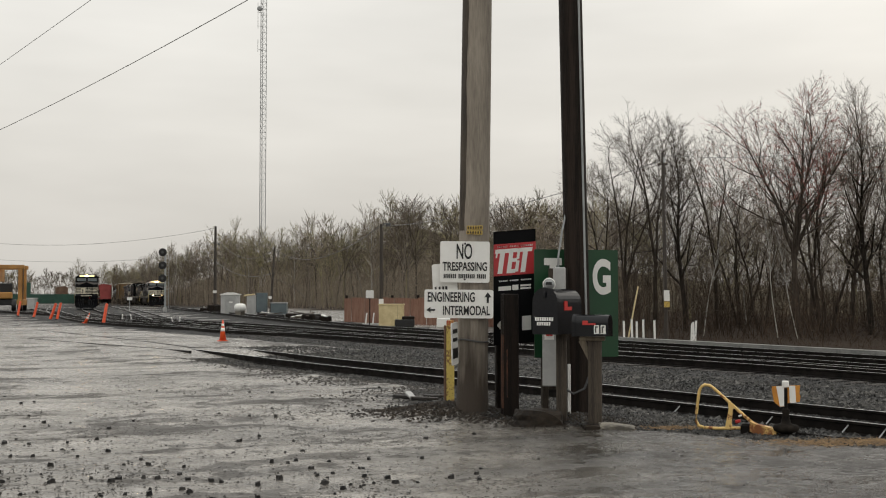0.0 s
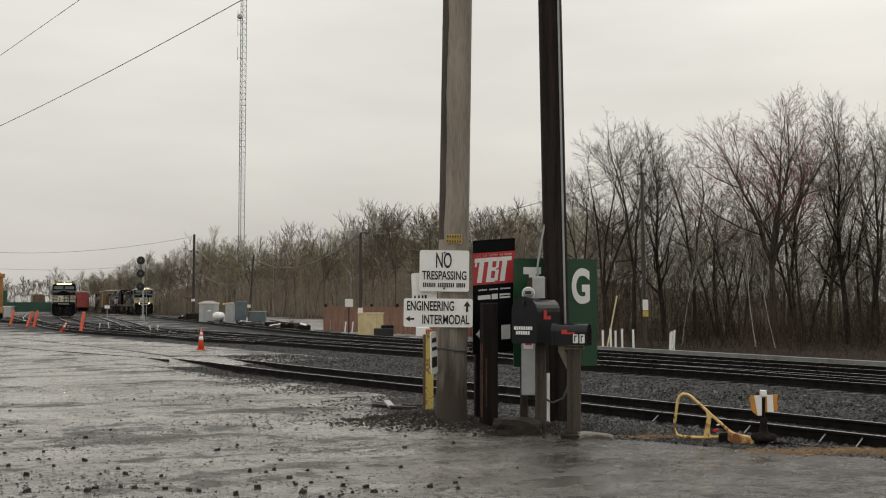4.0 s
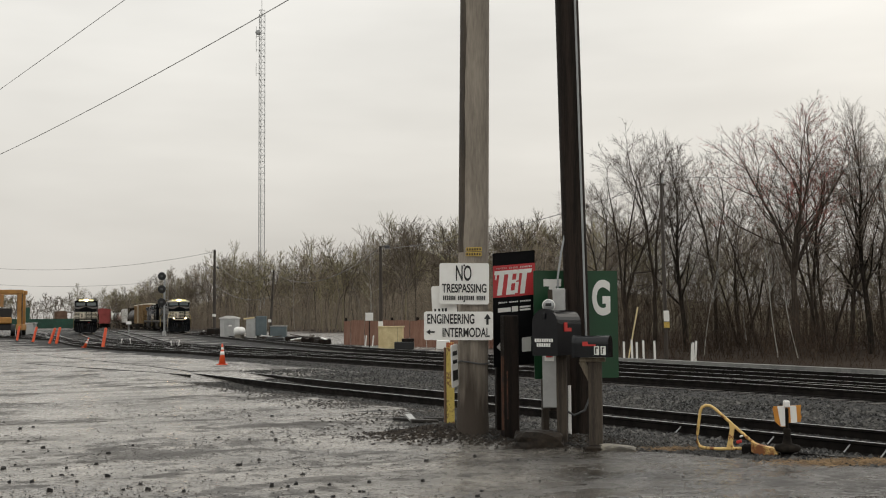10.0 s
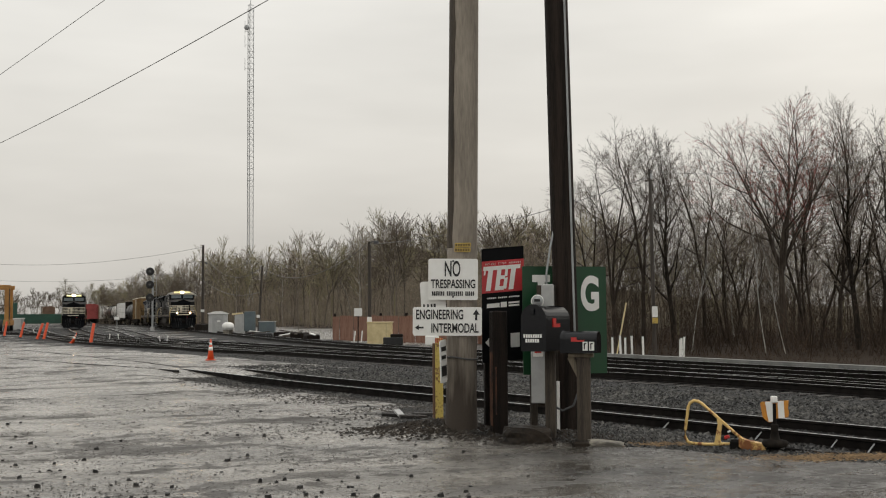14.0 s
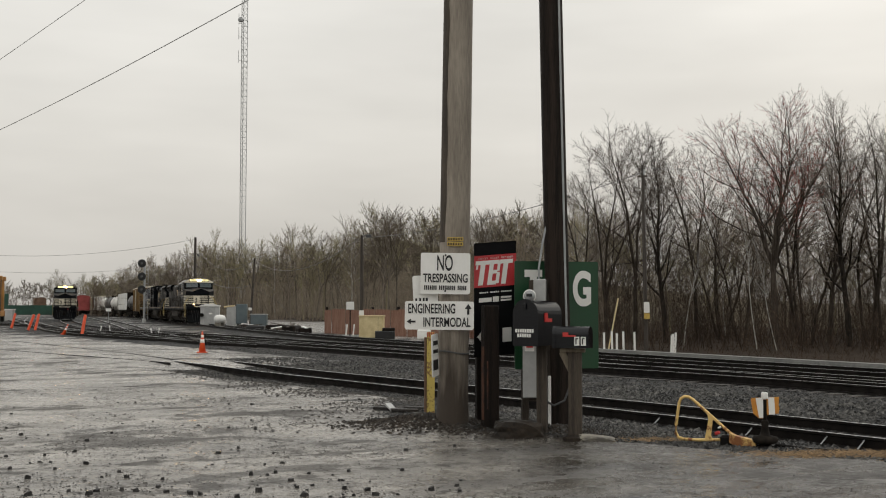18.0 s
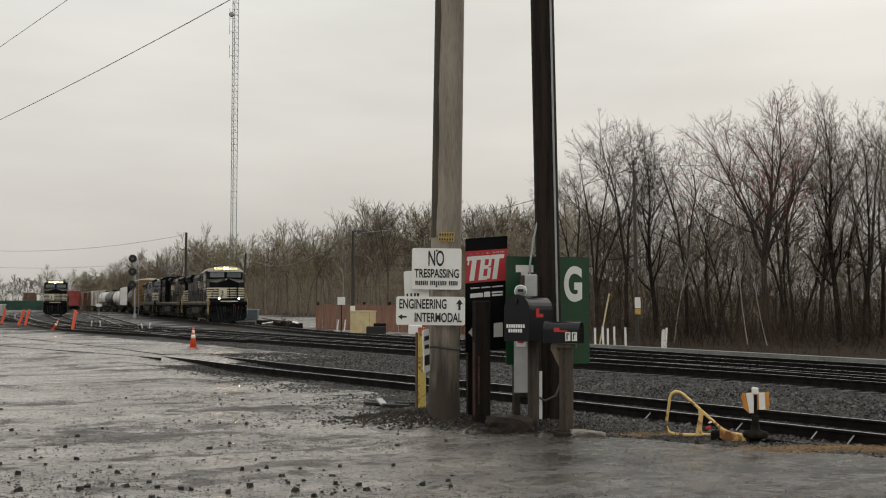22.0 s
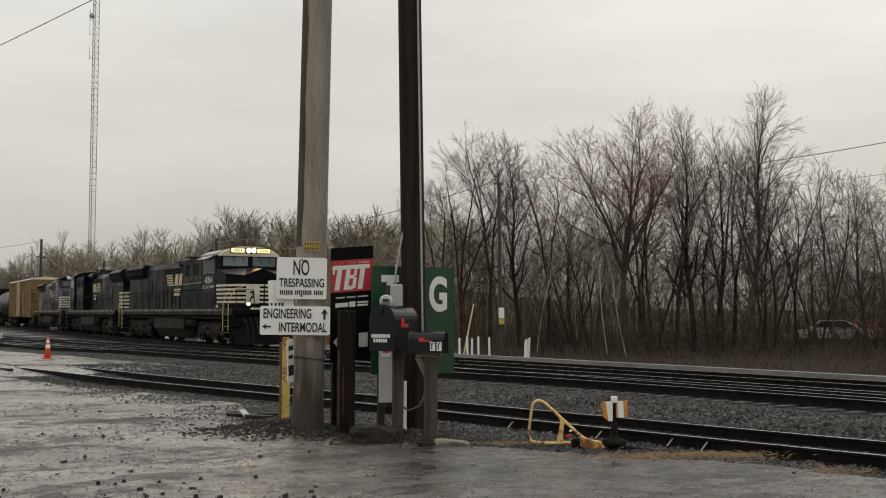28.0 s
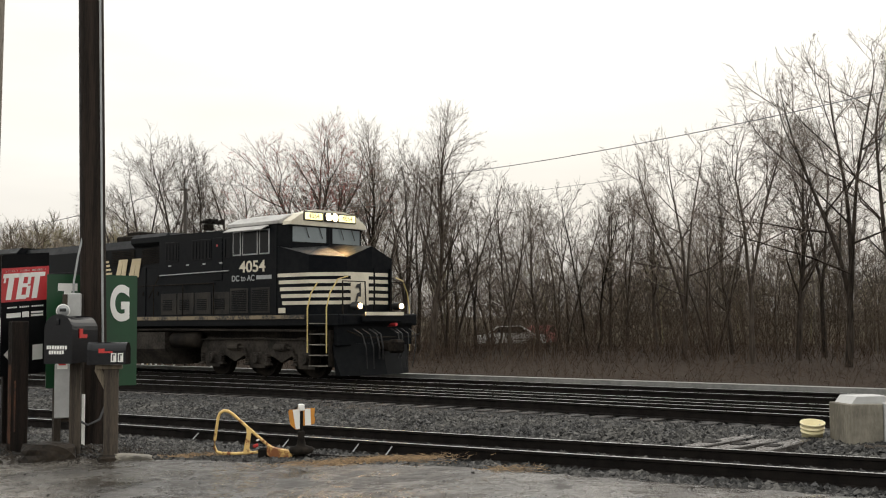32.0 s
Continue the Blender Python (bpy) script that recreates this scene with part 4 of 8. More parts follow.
        for x0, x1 in ((2.62, 3.42), (3.47, 4.28), (4.33, 5.12), (5.17, 5.98)):
            d_ = part("lower_door", box(bm_new(), (x0, s * 1.4, 1.78), (x1, s * 1.418, 2.42), 0.008), M_dusty, cabi, "dusty lower door")
            bm = bm_new()
            for j in range(6):
                box(bm, (x0 + 0.12, s * 1.418, 1.92 + j * 0.055), (x1 - 0.22, s * 1.43, 1.95 + j * 0.055))
            part("louvre", bm, M_loco, d_)
        for x0 in (3.0, 3.9, 4.7, 5.5):
            part("latch", box(bm_new(), (x0, s * 1.4, 3.24), (x0 + 0.12, s * 1.42, 3.28)), M_galv, cabi)
        for x0, x1 in ((6.14, 6.95), (7.06, 7.88)):
            d_ = part("cab_grille", box(bm_new(), (x0, s * 1.52, 1.80), (x1, s * 1.532, 2.50), 0.008), M_dusty, L, "dusty louvred panel below the cab")
            bm = bm_new()
            for j in range(12):
                box(bm, (x0 + 0.08, s * 1.532, 1.86 + j * 0.05), (x1 - 0.08, s * 1.545, 1.885 + j * 0.05))
            part("louvre", bm, M_loco, d_)
        part("grab_bar", tube(bm_new(), [(2.05, s * 1.46, 2.3), (2.6, s * 1.46, 2.98)], 0.018, 5), M_locodirt, cabi)
        part("white_patch", box(bm_new(), (8.22, s * 1.495, 1.78), (8.5, s * 1.515, 1.92)), M_locowhite, L)
        tube_pts = [(2.6, s * 1.46, 2.98), (6.0, s * 1.46, 3.02)]
        part("grab_bar", tube(bm_new(), tube_pts, 0.018, 5), M_galv, cabi)
    bm = box(bm_new(), (0.4, -1.1, 3.95), (2.5, 1.1, 4.35), 0.12)
    part("blower_housing", bm, paint, L)
    # cab
    bm = shell(bm_new(), [(6.1, -1.52), (8.15, -1.52), (8.15, 1.52), (6.1, 1.52)], 1.6, 4.28)
    cab = part("cab", bm, paint, L, "black driver's cab")
    poly = [(-1.56, 4.24), (-1.56, 4.32), (-1.15, 4.5), (-0.5, 4.62), (0.5, 4.62), (1.15, 4.5), (1.56, 4.32), (1.56, 4.24)]
    bm = prism(bm_new(), poly, -8.28, -6.02, Matrix.Rotation(radians(90), 4, "Z"))
    part("cab_roof", bm, M_roofgrey if roof is M_locowhite else roof, cab, "weathered pale cab roof")
    for s in (-1, 1):
        bm = box(bm_new(), (6.2, s * 1.53, 4.2), (7.85, s * 1.86, 4.23), 0.008, Matrix.Translation((0, s * 1.53, 4.2)) @ Matrix.Rotation(radians(-24 * s), 4, "X") @ Matrix.Translation((0, -s * 1.53, -4.2)))
        part("sunshade", bm, M_roofgrey, cab)
        for x0, x1 in ((6.25, 6.62), (6.68, 7.36), (7.42, 7.86)):
            bm = box(bm_new(), (x0, s * 1.515, 3.42), (x1, s * 1.535, 4.12), 0.01)
            w = part("window_frame", bm, M_galv, cab)
            bm = box(bm_new(), (x0 + 0.045, s * 1.53, 3.46), (x1 - 0.045, s * 1.542, 4.08))
            part("pane", bm, M_sideglass, w)
    # windscreens set in the raked front
    bm = shell(bm_new(), [(8.15, -1.5), (8.5, -1.38), (8.62, 0), (8.5, 1.38), (8.15, 1.5)], 3.02, 4.24, [4.26, 4.22, 4.26, 4.22, 4.26])
    part("cab_front", bm, paint, cab)
    for s in (-1, 1):
        pa, pb = Vector((8.525, s * 1.28)), Vector((8.62, s * 0.12))
        bm = band(bm_new(), [pa, pb] if s > 0 else [pb, pa], 3.74, 4.16, 0.012)
        part("windscreen", bm, M_glass, cab, "grey-lit windscreen")
        for q in (0.35, 0.75):
            pt_ = pa.lerp(pb, q)
            part("wiper", cyl(bm_new(), (pt_.x + 0.05, pt_.y, 4.2), (pt_.x + 0.05, pt_.y + 0.14, 3.86), 0.012, n=5), M_ink, cab)
    # roof brow with number boards and headlight
    bm = prism(bm_new(), [(-1.45, 4.2), (-1.42, 4.3), (-1.05, 4.52), (-0.5, 4.66), (0.5, 4.66), (1.05, 4.52), (1.42, 4.3), (1.45, 4.2)], -8.66, -8.1, Matrix.Rotation(radians(90), 4, "Z"))
    part("brow", bm, roof, cab, "pale brow above the windscreens")
    for s in (-1, 1):
        bm = box(bm_new(), (8.655, s * 0.27, 4.33), (8.68, s * 1.0, 4.59), 0.02)
        fr = part("board_frame", bm, M_ink, L)
        bm = box(bm_new(), (8.68, s * 0.31, 4.365), (8.70, s * 0.96, 4.555), 0.01)
        nb = part("number_board", bm, M_board if lit else M_white, L, "lit yellow number board")
        if number:
            text("number", number, 0.2, Matrix.Translation((8.704, s * 0.635, 4.46)) @ Matrix.Rotation(radians(90), 4, "Z") @ Matrix.Rotation(radians(90), 4, "X"), M_ink, nb, wide=1.0)
    bm = box(bm_new(), (8.65, -0.25, 4.33), (8.71, 0.25, 4.6), 0.03)
    part("headlight_housing", bm, M_ink, L)
    for s in (-1, 1):
        bm = cyl(bm_new(), (8.70, s * 0.122, 4.47), (8.735, s * 0.122, 4.47), 0.112, n=18)
        rim = bm_new()
        lathe(rim, [(0.118, 0.0), (0.12, 0.05), (0.113, 0.05), (0.112, 0.03)], 18, Matrix.Translation((8.70, s * 0.122, 4.47)) @ Matrix.Rotation(radians(90), 4, "Y"))
        part("headlight_rim", rim, M_ink, L)
        hl = part("headlight", bm, M_head if lit else M_galv, L, "glowing headlight")
        if lit:
            part("bulb", cyl(bm_new(), (8.735, s * 0.122, 4.47), (8.742, s * 0.122, 4.47), 0.05, n=14), M_bulb, hl)
    # nose: a tall black snout with a ridge, white stripes below
    top = [3.62, 3.34, 3.26, 3.58, 3.26, 3.34, 3.62]
    bm = bm_new()
    lo_ = [bm.verts.new((x, y, 1.6)) for x, y in NOSE]
    up_ = [bm.verts.new((x, y, z)) for (x, y), z in zip(NOSE, top)]
    rid = bm.verts.new((8.4, 0, 3.72))
    for i in range(6):
        bm.faces.new((lo_[i], lo_[i + 1], up_[i + 1], up_[i]))
        bm.faces.new((up_[i], up_[i + 1], rid))
    bmesh.ops.recalc_face_normals(bm, faces=bm.faces[:])
    nose = part("nose", bm, paint, L, "black nose with white stripes")
    # thin sheets over the black nose top, coloured as if lit by the sky
    for i in (0, 1, 4, 5):
        bm = bm_new()
        tri = [Vector((*NOSE[i], top[i])), Vector((*NOSE[i + 1], top[i + 1])), Vector((8.4, 0, 3.72))]
        mid_ = (tri[0] + tri[1] + tri[2]) / 3
        tri = [mid_.lerp(v, 0.94) + Vector((0, 0, 0.004)) for v in tri]
        lowr = [bm.verts.new(v - Vector((0, 0, 0.003))) for v in tri]
        upr = [bm.verts.new(v) for v in tri]
        bm.faces.new(upr)
        for q in range(3):
            bm.faces.new((lowr[q], lowr[(q + 1) % 3], upr[(q + 1) % 3], upr[q]))
        bmesh.ops.recalc_face_normals(bm, faces=bm.faces[:])
        part("nose_deck", bm, M_litnose, nose, "top of the nose, greyed by painted sky light")
    for k in range(5):
        z0 = 2.0 + 0.19 * k
        bm = band(bm_new(), [(8.15 + 0.05 * (4 - k) + 0.03, 1.497), *NOSE[1:6], (8.15 + 0.05 * (4 - k) + 0.03, -1.497)], z0, z0 + 0.098, 0.012)
        part("stripe", bm, M_locowhite, nose, "faded white stripe")
    for side in (-1, 1):
        bm = band(bm_new(), [(10.312, -0.14), (10.262, -0.76)] if side < 0 else [(10.262, 0.74), (10.315, 0.08)], 1.98 if side < 0 else 1.75, 2.76 if side < 0 else 2.95, 0.022 if side < 0 else 0.008)
        if side < 0:
            em = part("emblem_plate", bm, M_locowhite, nose, "white plate with a dark emblem")
        else:
            part("nose_door", bm, paint, nose)
    em_m = Matrix.Translation((10.31, -0.45, 0)) @ Matrix.Rotation(radians(4.5), 4, "Z") @ Matrix.Rotation(radians(90), 4, "Z")
    bm = prism(bm_new(), [(-0.18, 2.06), (-0.12, 2.28), (0.0, 2.33), (-0.05, 2.45), (-0.17, 2.44), (-0.12, 2.53), (0.02, 2.56), (0.08, 2.70), (0.14, 2.69), (0.13, 2.52), (0.22, 2.44), (0.2, 2.38), (0.1, 2.40), (0.08, 2.26), (0.02, 2.2), (-0.06, 2.22), (-0.12, 2.06)], -0.006, 0.001, em_m)
    part("emblem", bm, M_ink, em)
    for yy in (0.08, 0.74):
        part("door_edge", box(bm_new(), (10.27, yy - 0.03, 1.75), (10.335, yy + 0.03, 2.98)), paint, nose)
    # front platform, anticlimber, plow, coupler, hoses
    bm = box(bm_new(), (10.2, -1.38, 1.44), (10.62, 1.38, 1.74), 0.04)
    box(bm, (10.6, -0.75, 1.5), (10.78, 0.75, 1.74), 0.05)
    part("anticlimber", bm, M_loco, L)
    part("platform_edge", box(bm_new(), (10.78, -0.72, 1.70), (10.82, 0.72, 1.79)), M_locowhite, L)
    bm = bm_new()
    pl = [(10.38, -1.4), (10.62, -0.85), (10.82, 0.0), (10.62, 0.85), (10.38, 1.4)]
    v0 = [bm.verts.new((x + 0.08, y * 0.92, 0.12)) for x, y in pl]
    v1 = [bm.verts.new((x - 0.05, y, 0.62)) for x, y in pl]
    v2 = [bm.verts.new((x - 0.1, y, 0.96)) for x, y in pl]
    v3 = [bm.verts.new((10.25, y * 0.92, 0.12)) for x, y in pl]
    v4 = [bm.verts.new((10.25, y, 0.96)) for x, y in pl]
    for i in range(4):
        for a, b in ((v0, v1), (v1, v2), (v2, v4), (v4, v3), (v3, v0)):
            bm.faces.new((a[i], a[i + 1], b[i + 1], b[i]))
    bm.faces.new((v0[0], v1[0], v2[0], v4[0], v3[0]))
    bm.faces.new((v0[4], v3[4], v4[4], v2[4], v1[4]))
    bmesh.ops.recalc_face_normals(bm, faces=bm.faces[:])
    part("snow_plow", bm, M_loco, L, "grimy black snow plow")
    part("pilot_plate", box(bm_new(), (10.28, -1.4, 0.9), (10.5, 1.4, 1.46), 0.03), M_loco, L)
    bm = box(bm_new(), (10.6, -0.16, 0.75), (11.25, 0.16, 1.02), 0.05)
    box(bm, (11.1, -0.24, 0.7), (11.45, 0.14, 1.06), 0.07)
    part("coupler", bm, M_locodirt, L)
    part("cut_lever", tube(bm_new(), [(10.8, -1.4, 1.3), (10.95, -0.9, 1.12), (10.95, 0.9, 1.12), (10.8, 1.4, 1.2)], 0.02, 5), M_locodirt, L)
    for y in (-1.05, -0.75, -0.5, -0.35, 0.35, 0.5, 0.75, 1.05):
        r_ = 0.022 if abs(y) < 0.6 else 0.016
        bm = tube(bm_new(), [(10.7, y, 1.34), (10.98, y * 0.97, 1.2), (11.05, y * 0.9, 0.85), (11.0, y * 0.82, 0.55 if abs(y) < 0.7 else 0.3)], r_, 6)
        part("brake_hose", bm, M_ink, L)
    part("marker_lamp", cyl(bm_new(), (10.5, 0.43, 1.45), (10.82, 0.43, 1.45), 0.05, n=10), M_red, L)
    for s in (-1, 1):
        for end in (1, -1):
            for k in range(5):
                bm = box(bm_new(), (end * 9.46, s * 1.2, 0.36 + 0.28 * k), (end * 10.18, s * 1.52, 0.385 + 0.28 * k))
                part("step", bm, M_stepedge, L, "worn bright step edge")
            for xx in (9.46, 10.2):
                part("step_side", box(bm_new(), (end * xx, s * 1.16, 0.35), (end * (xx + 0.05), s * 1.5, 1.32)), M_locodirt, L)
                x = end * (xx + 0.02)
                bm = tube(bm_new(), [(x, s * 1.58, 0.72), (x, s * 1.58, 1.9), (x + end * 0.03, s * 1.48, 2.3), (x + end * 0.08, s * 1.24, 2.66), (x + end * 0.12, s * 0.92, 2.74)], 0.019, 6)
                part("grab_rail", bm, M_handrail if ditch and lit else M_dullrail, L, "yellow grab rail")
        bm = bm_new()
        tube(bm, [(-9.6, s * 1.47, 2.68), (5.3, s * 1.47, 2.68)], 0.02, 6)
        for k in range(11):
            x = -9.6 + k * 1.49
            tube(bm, [(x, s * 1.47, 1.6), (x, s * 1.47, 2.68)], 0.018, 5)
        part("handrail", bm, M_locodirt, L)
        bm = tube(bm_new(), [(10.56, s * 1.32, 1.6), (10.56, s * 1.32, 2.6), (10.56, s * 0.5, 2.6), (10.56, s * 0.45, 1.6)], 0.022, 6)
        part("end_rail", bm, M_locodirt, L)
        if ditch:
            bm = cyl(bm_new(), (10.4, s * 0.79, 1.95), (10.66, s * 0.79, 1.95), 0.105, n=16)
            part("ditch_light_housing", bm, M_ink, L)
            bm = cyl(bm_new(), (10.66, s * 0.79, 1.95), (10.685, s * 0.79, 1.95), 0.075, n=16)
            dl = part("ditch_light", bm, M_ditch if lit else M_galv, L, "glowing ditch light")
            if lit:
                part("bulb", cyl(bm_new(), (10.685, s * 0.79, 1.95), (10.692, s * 0.79, 1.95), 0.036, n=14), M_bulb, dl)
    # horn and antenna domes
    bm = box(bm_new(), (3.0, -0.15, 4.42), (3.2, 0.15, 4.62), 0.03)
    for y in (-0.25, 0, 0.25):
        cyl(bm, (3.0, y, 4.66), (3.5, y, 4.68), 0.03, 0.09, n=8)
    part("horn", bm, M_locodirt, L)
    # lettering on the sides
    for s in (-1, 1):
        turn = Matrix.Rotation(radians(180 if s > 0 else 0), 4, "Z") @ Matrix.Rotation(radians(90), 4, "X")
        if number:
            text("cab_number", number, 0.62, Matrix.Translation((7.12, s * 1.53, 3.1)) @ turn, M_locowhite, cab, fit=(1.14, 0.33), bold=0.012)
            text("lettering", "DC to AC", 0.2, Matrix.Translation((6.72 if s < 0 else 7.5, s * 1.53, 2.78)) @ turn, M_galv, cab, fit=(1.0, 0.17), bold=0.004)
            part("lettering", box(bm_new(), (7.3 if s < 0 else 6.25, s * 1.525, 2.73), (7.95 if s < 0 else 6.9, s * 1.534, 2.84)), M_galv, cab)
        # railway mark on the hood: stripes and slanted blocks
        for k in range(5):
            part("hood_stripe", box(bm_new(), (-1.9 - 0.06 * k, s * 0.966, 3.0 + k * 0.13), (-0.7 - 0.06 * k, s * 0.975, 3.07 + k * 0.13)), M_locotan, hood)
        for x0 in (-0.55, 0.2):
            for foot, top in ((0.0, 0.2), (0.3, 0.45)):
                part("hood_mark", prism(bm_new(), [(x0 + foot, 3.0), (x0 + foot + 0.25, 3.0), (x0 + top + 0.25, 3.6), (x0 + top, 3.6)], s * 0.966 - 0.004, s * 0.966 + 0.008), M_locotan, hood)
        for k in range(2):
            part("lettering", box(bm_new(), (-0.6, s * 0.966, 2.45 + k * 0.22), (0.6, s * 0.973, 2.6 + k * 0.22)), M_locotan, hood)
    if hood_stripes:
        bm = bm_new()
        for k in range(5):
            box(bm, (-10.36, -0.9, 1.83 + 0.225 * k), (-10.3, 0.9, 1.955 + 0.225 * k))
            for s in (-1, 1):
                box(bm, (-10.35, s * 0.93, 1.83 + 0.225 * k), (-9.1, s * 0.955, 1.955 + 0.225 * k))
        part("stripe", bm, M_locowhite, hood, "faded white stripes round the hood end")
        if hood_number:
            for s in (-1, 1):
                turn = Matrix.Rotation(radians(180 if s > 0 else 0), 4, "Z") @ Matrix.Rotation(radians(90), 4, "X")
                text("hood_number", hood_number, 0.4, Matrix.Translation((-9.5, s * 1.0, 3.35)) @ Matrix.Rotation(radians(-s * 40), 4, "X") @ turn, M_locowhite, hood, fit=(1.1, 0.33))
    return L


M_blueloco = mat("dark_blue_loco", (0.006, 0.009, 0.02), (0.012, 0.013, 0.022), 0.8, 0.35, 0.6)
M_orangecar = mat("ochre_boxcar", (0.23, 0.145, 0.05), (0.15, 0.085, 0.035), 0.7, 0.55, 0.8, fine=0.2)
M_whitecar = mat("white_wrapped_load", (0.70, 0.69, 0.66), (0.55, 0.54, 0.5), 0.6, 0.6)
M_blacktank = mat("black_tank", (0.014, 0.014, 0.015), (0.03, 0.028, 0.026), 0.6, 0.35, 0.6)
M_whitetank = mat("white_tank", (0.62, 0.61, 0.57), (0.45, 0.43, 0.39), 0.6, 0.45)
M_redcar = mat("red_car", (0.30, 0.05, 0.045), (0.2, 0.035, 0.03), 0.6, 0.55, 0.8)
M_browncar = mat("brown_car", (0.17, 0.10, 0.06), (0.11, 0.06, 0.04), 0.6, 0.6, 0.85)
M_greencar = mat("green_container", (0.022, 0.085, 0.055), (0.016, 0.055, 0.038), 0.5, 0.6)


def underside(c, half):
    bm = box(bm_new(), (-half, -0.35, 0.9), (half, 0.35, 1.15))
    for e in (-1, 1):
        box(bm, (e * half, -0.12, 0.78), (e * (half + 0.45), 0.12, 1.0))
    part("centre_sill", bm, M_locodirt, c)
    for x in (-half + 2.2, half - 2.2):
        truck(c, x, (-0.9, 0.9), 0.46)


def boxcar(m, label, paint, roof, half=9.3, high=4.7):
    c = thing("boxcar", m, label, "boxcar", "freight cars")
    underside(c, half)
    bm = box(bm_new(), (-half, -1.5, 1.1), (half, 1.5, high - 0.25), 0.03)
    for k in range(17):
        for s in (-1, 1):
            x = -half + 0.5 + k * (2 * half - 1) / 16
            box(bm, (x - 0.05, s * 1.5, 1.15), (x + 0.05, s * 1.56, high - 0.3))
    body = part("body", bm, paint, c)
    for s in (-1, 1):
        bm = box(bm_new(), (-1.5, s * 1.56, 1.2), (1.5, s * 1.62, high - 0.4), 0.02)
        for k in range(6):
            box(bm, (-1.4, s * 1.62, 1.4 + k * 0.5), (1.4, s * 1.65, 1.46 + k * 0.5))
        part("door", bm, M_sill, body)
    bm = prism(bm_new(), [(-1.55, high - 0.27), (-1.5, high - 0.2), (0, high), (1.5, high - 0.2), (1.55, high - 0.27)], -half, half, Matrix.Rotation(radians(90), 4, "Z"))
    for k in range(14):
        x = -half + 0.6 + k * (2 * half - 1.2) / 13
        prism(bm, [(-1.5, high - 0.2), (0, high), (1.5, high - 0.2), (1.5, high - 0.15), (0, high + 0.05), (-1.5, high - 0.15)], x, x + 0.1, Matrix.Rotation(radians(90), 4, "Z"))
    part("roof", bm, roof, c)
    bm = bm_new()
    for s in (-1, 1):
        for k in range(7):
            box(bm, (half, s * 1.3 - 0.2, 1.3 + k * 0.42), (half + 0.08, s * 1.3 + 0.2, 1.34 + k * 0.42))
    part("ladder", bm, M_locodirt, c)
    return c


def tank_car(m, label, paint, half=7.6):
    c = thing("tank_car", m, label, "tank car", "freight cars")
    underside(c, half)
    bm = lathe(bm_new(), [(0, -half + 0.2), (0.9, -half + 0.3), (1.35, -half + 0.7), (1.48, -half + 1.2), (1.48, half - 1.2), (1.35, half - 0.7), (0.9, half - 0.3), (0, half - 0.2)], 24,
               Matrix.Translation((0, 0, 2.65)) @ Matrix.Rotation(radians(90), 4, "Y"))
    part("tank", bm, paint, c, smooth=True)
    bm = lathe(bm_new(), [(0.5, 4.0), (0.5, 4.4), (0.4, 4.45), (0, 4.46)], 14)
    box(bm, (-1.2, -0.9, 4.12), (1.2, 0.9, 4.16))
    part("manway", bm, M_locodirt, c)
    bm = bm_new()
    for s in (-1, 1):
        tube(bm, [(-half, s * 1.5, 1.9), (half, s * 1.5, 1.9)], 0.03, 5)
        for k in range(7):
            x = -half + k * half / 3
            tube(bm, [(x, s * 1.5, 1.1), (x, s * 1.5, 1.9)], 0.025, 5)
        tube(bm, [(0.9, s * 1.52, 1.0), (0.9, s * 1.4, 3.4), (0.9, s * 0.9, 4.2)], 0.03, 5)
    part("handrail", bm, M_locodirt, c)
    return c


def load_car(m, label, paint, half=10.5):
    c = thing("lumber_car", m, label, "flat car", "freight cars")
    underside(c, half)
    bm = box(bm_new(), (-half, -1.4, 1.1), (half, 1.4, 1.3), 0.02)
    for e in (-1, 1):
        box(bm, (e * half, -1.4, 1.3), (e * (half - 0.25), 1.4, 4.6), 0.03)
    box(bm, (-half, -0.08, 1.3), (half, 0.08, 4.6))
    part("deck", bm, M_locodirt, c)
    for k in range(6):
        for j in range(3):
            for s in (-1, 1):
                x0 = -half + 0.4 + k * (2 * half - 0.8) / 6
                bm = box(bm_new(), (x0 + 0.05, s * 0.1, 1.31 + j * 1.06), (x0 + (2 * half - 0.8) / 6 - 0.05, s * 1.35, 2.34 + j * 1.06), 0.05)
                part("bundle", bm, paint, c)
    return c


S_HEAD = ((0, 75), (3, 91), (6, 108), (9, 126), (13, 149), (16, 165.5), (19, 182.5), (23, 208.6), (25.5, 227.6), (28, 246.1), (30, 259.3), (31, 265.8), (32, 272.7))


def head_at(t):
    """Length along the main line of the leading headlight, gliding between the known times."""
    T, S = [a for a, b in S_HEAD], [b for a, b in S_HEAD]
    i = min(max(int(np.searchsorted(T, t)) - 1, 0), len(T) - 2)
    def slope(j):
        if j in (0, len(T) - 1):
            k = min(j, len(T) - 2)
            return (S[k + 1] - S[k]) / (T[k + 1] - T[k])
        return (S[j + 1] - S[j - 1]) / (T[j + 1] - T[j - 1])
    h = T[i + 1] - T[i]
    u = (t - T[i]) / h
    return MAIN.s[36] - 77.2 + ((2 * u ** 3 - 3 * u * u + 1) * S[i] + (u ** 3 - 2 * u * u + u) * h * slope(i)
            + (3 * u * u - 2 * u ** 3) * S[i + 1] + (u ** 3 - u * u) * h * slope(i + 1))


def on_line(line, s, half, flip=False):
    """The pose of a vehicle whose middle is at s: its trucks stand on the line."""
    a, b = line.at(s - half), line.at(s + half)
    c, d = (a + b) / 2, b - a
    return Matrix.Translation((c.x, c.y, RAIL_Z)) @ Matrix.Rotation(math.atan2(d.y, d.x) + (math.pi if flip else 0), 4, "Z")


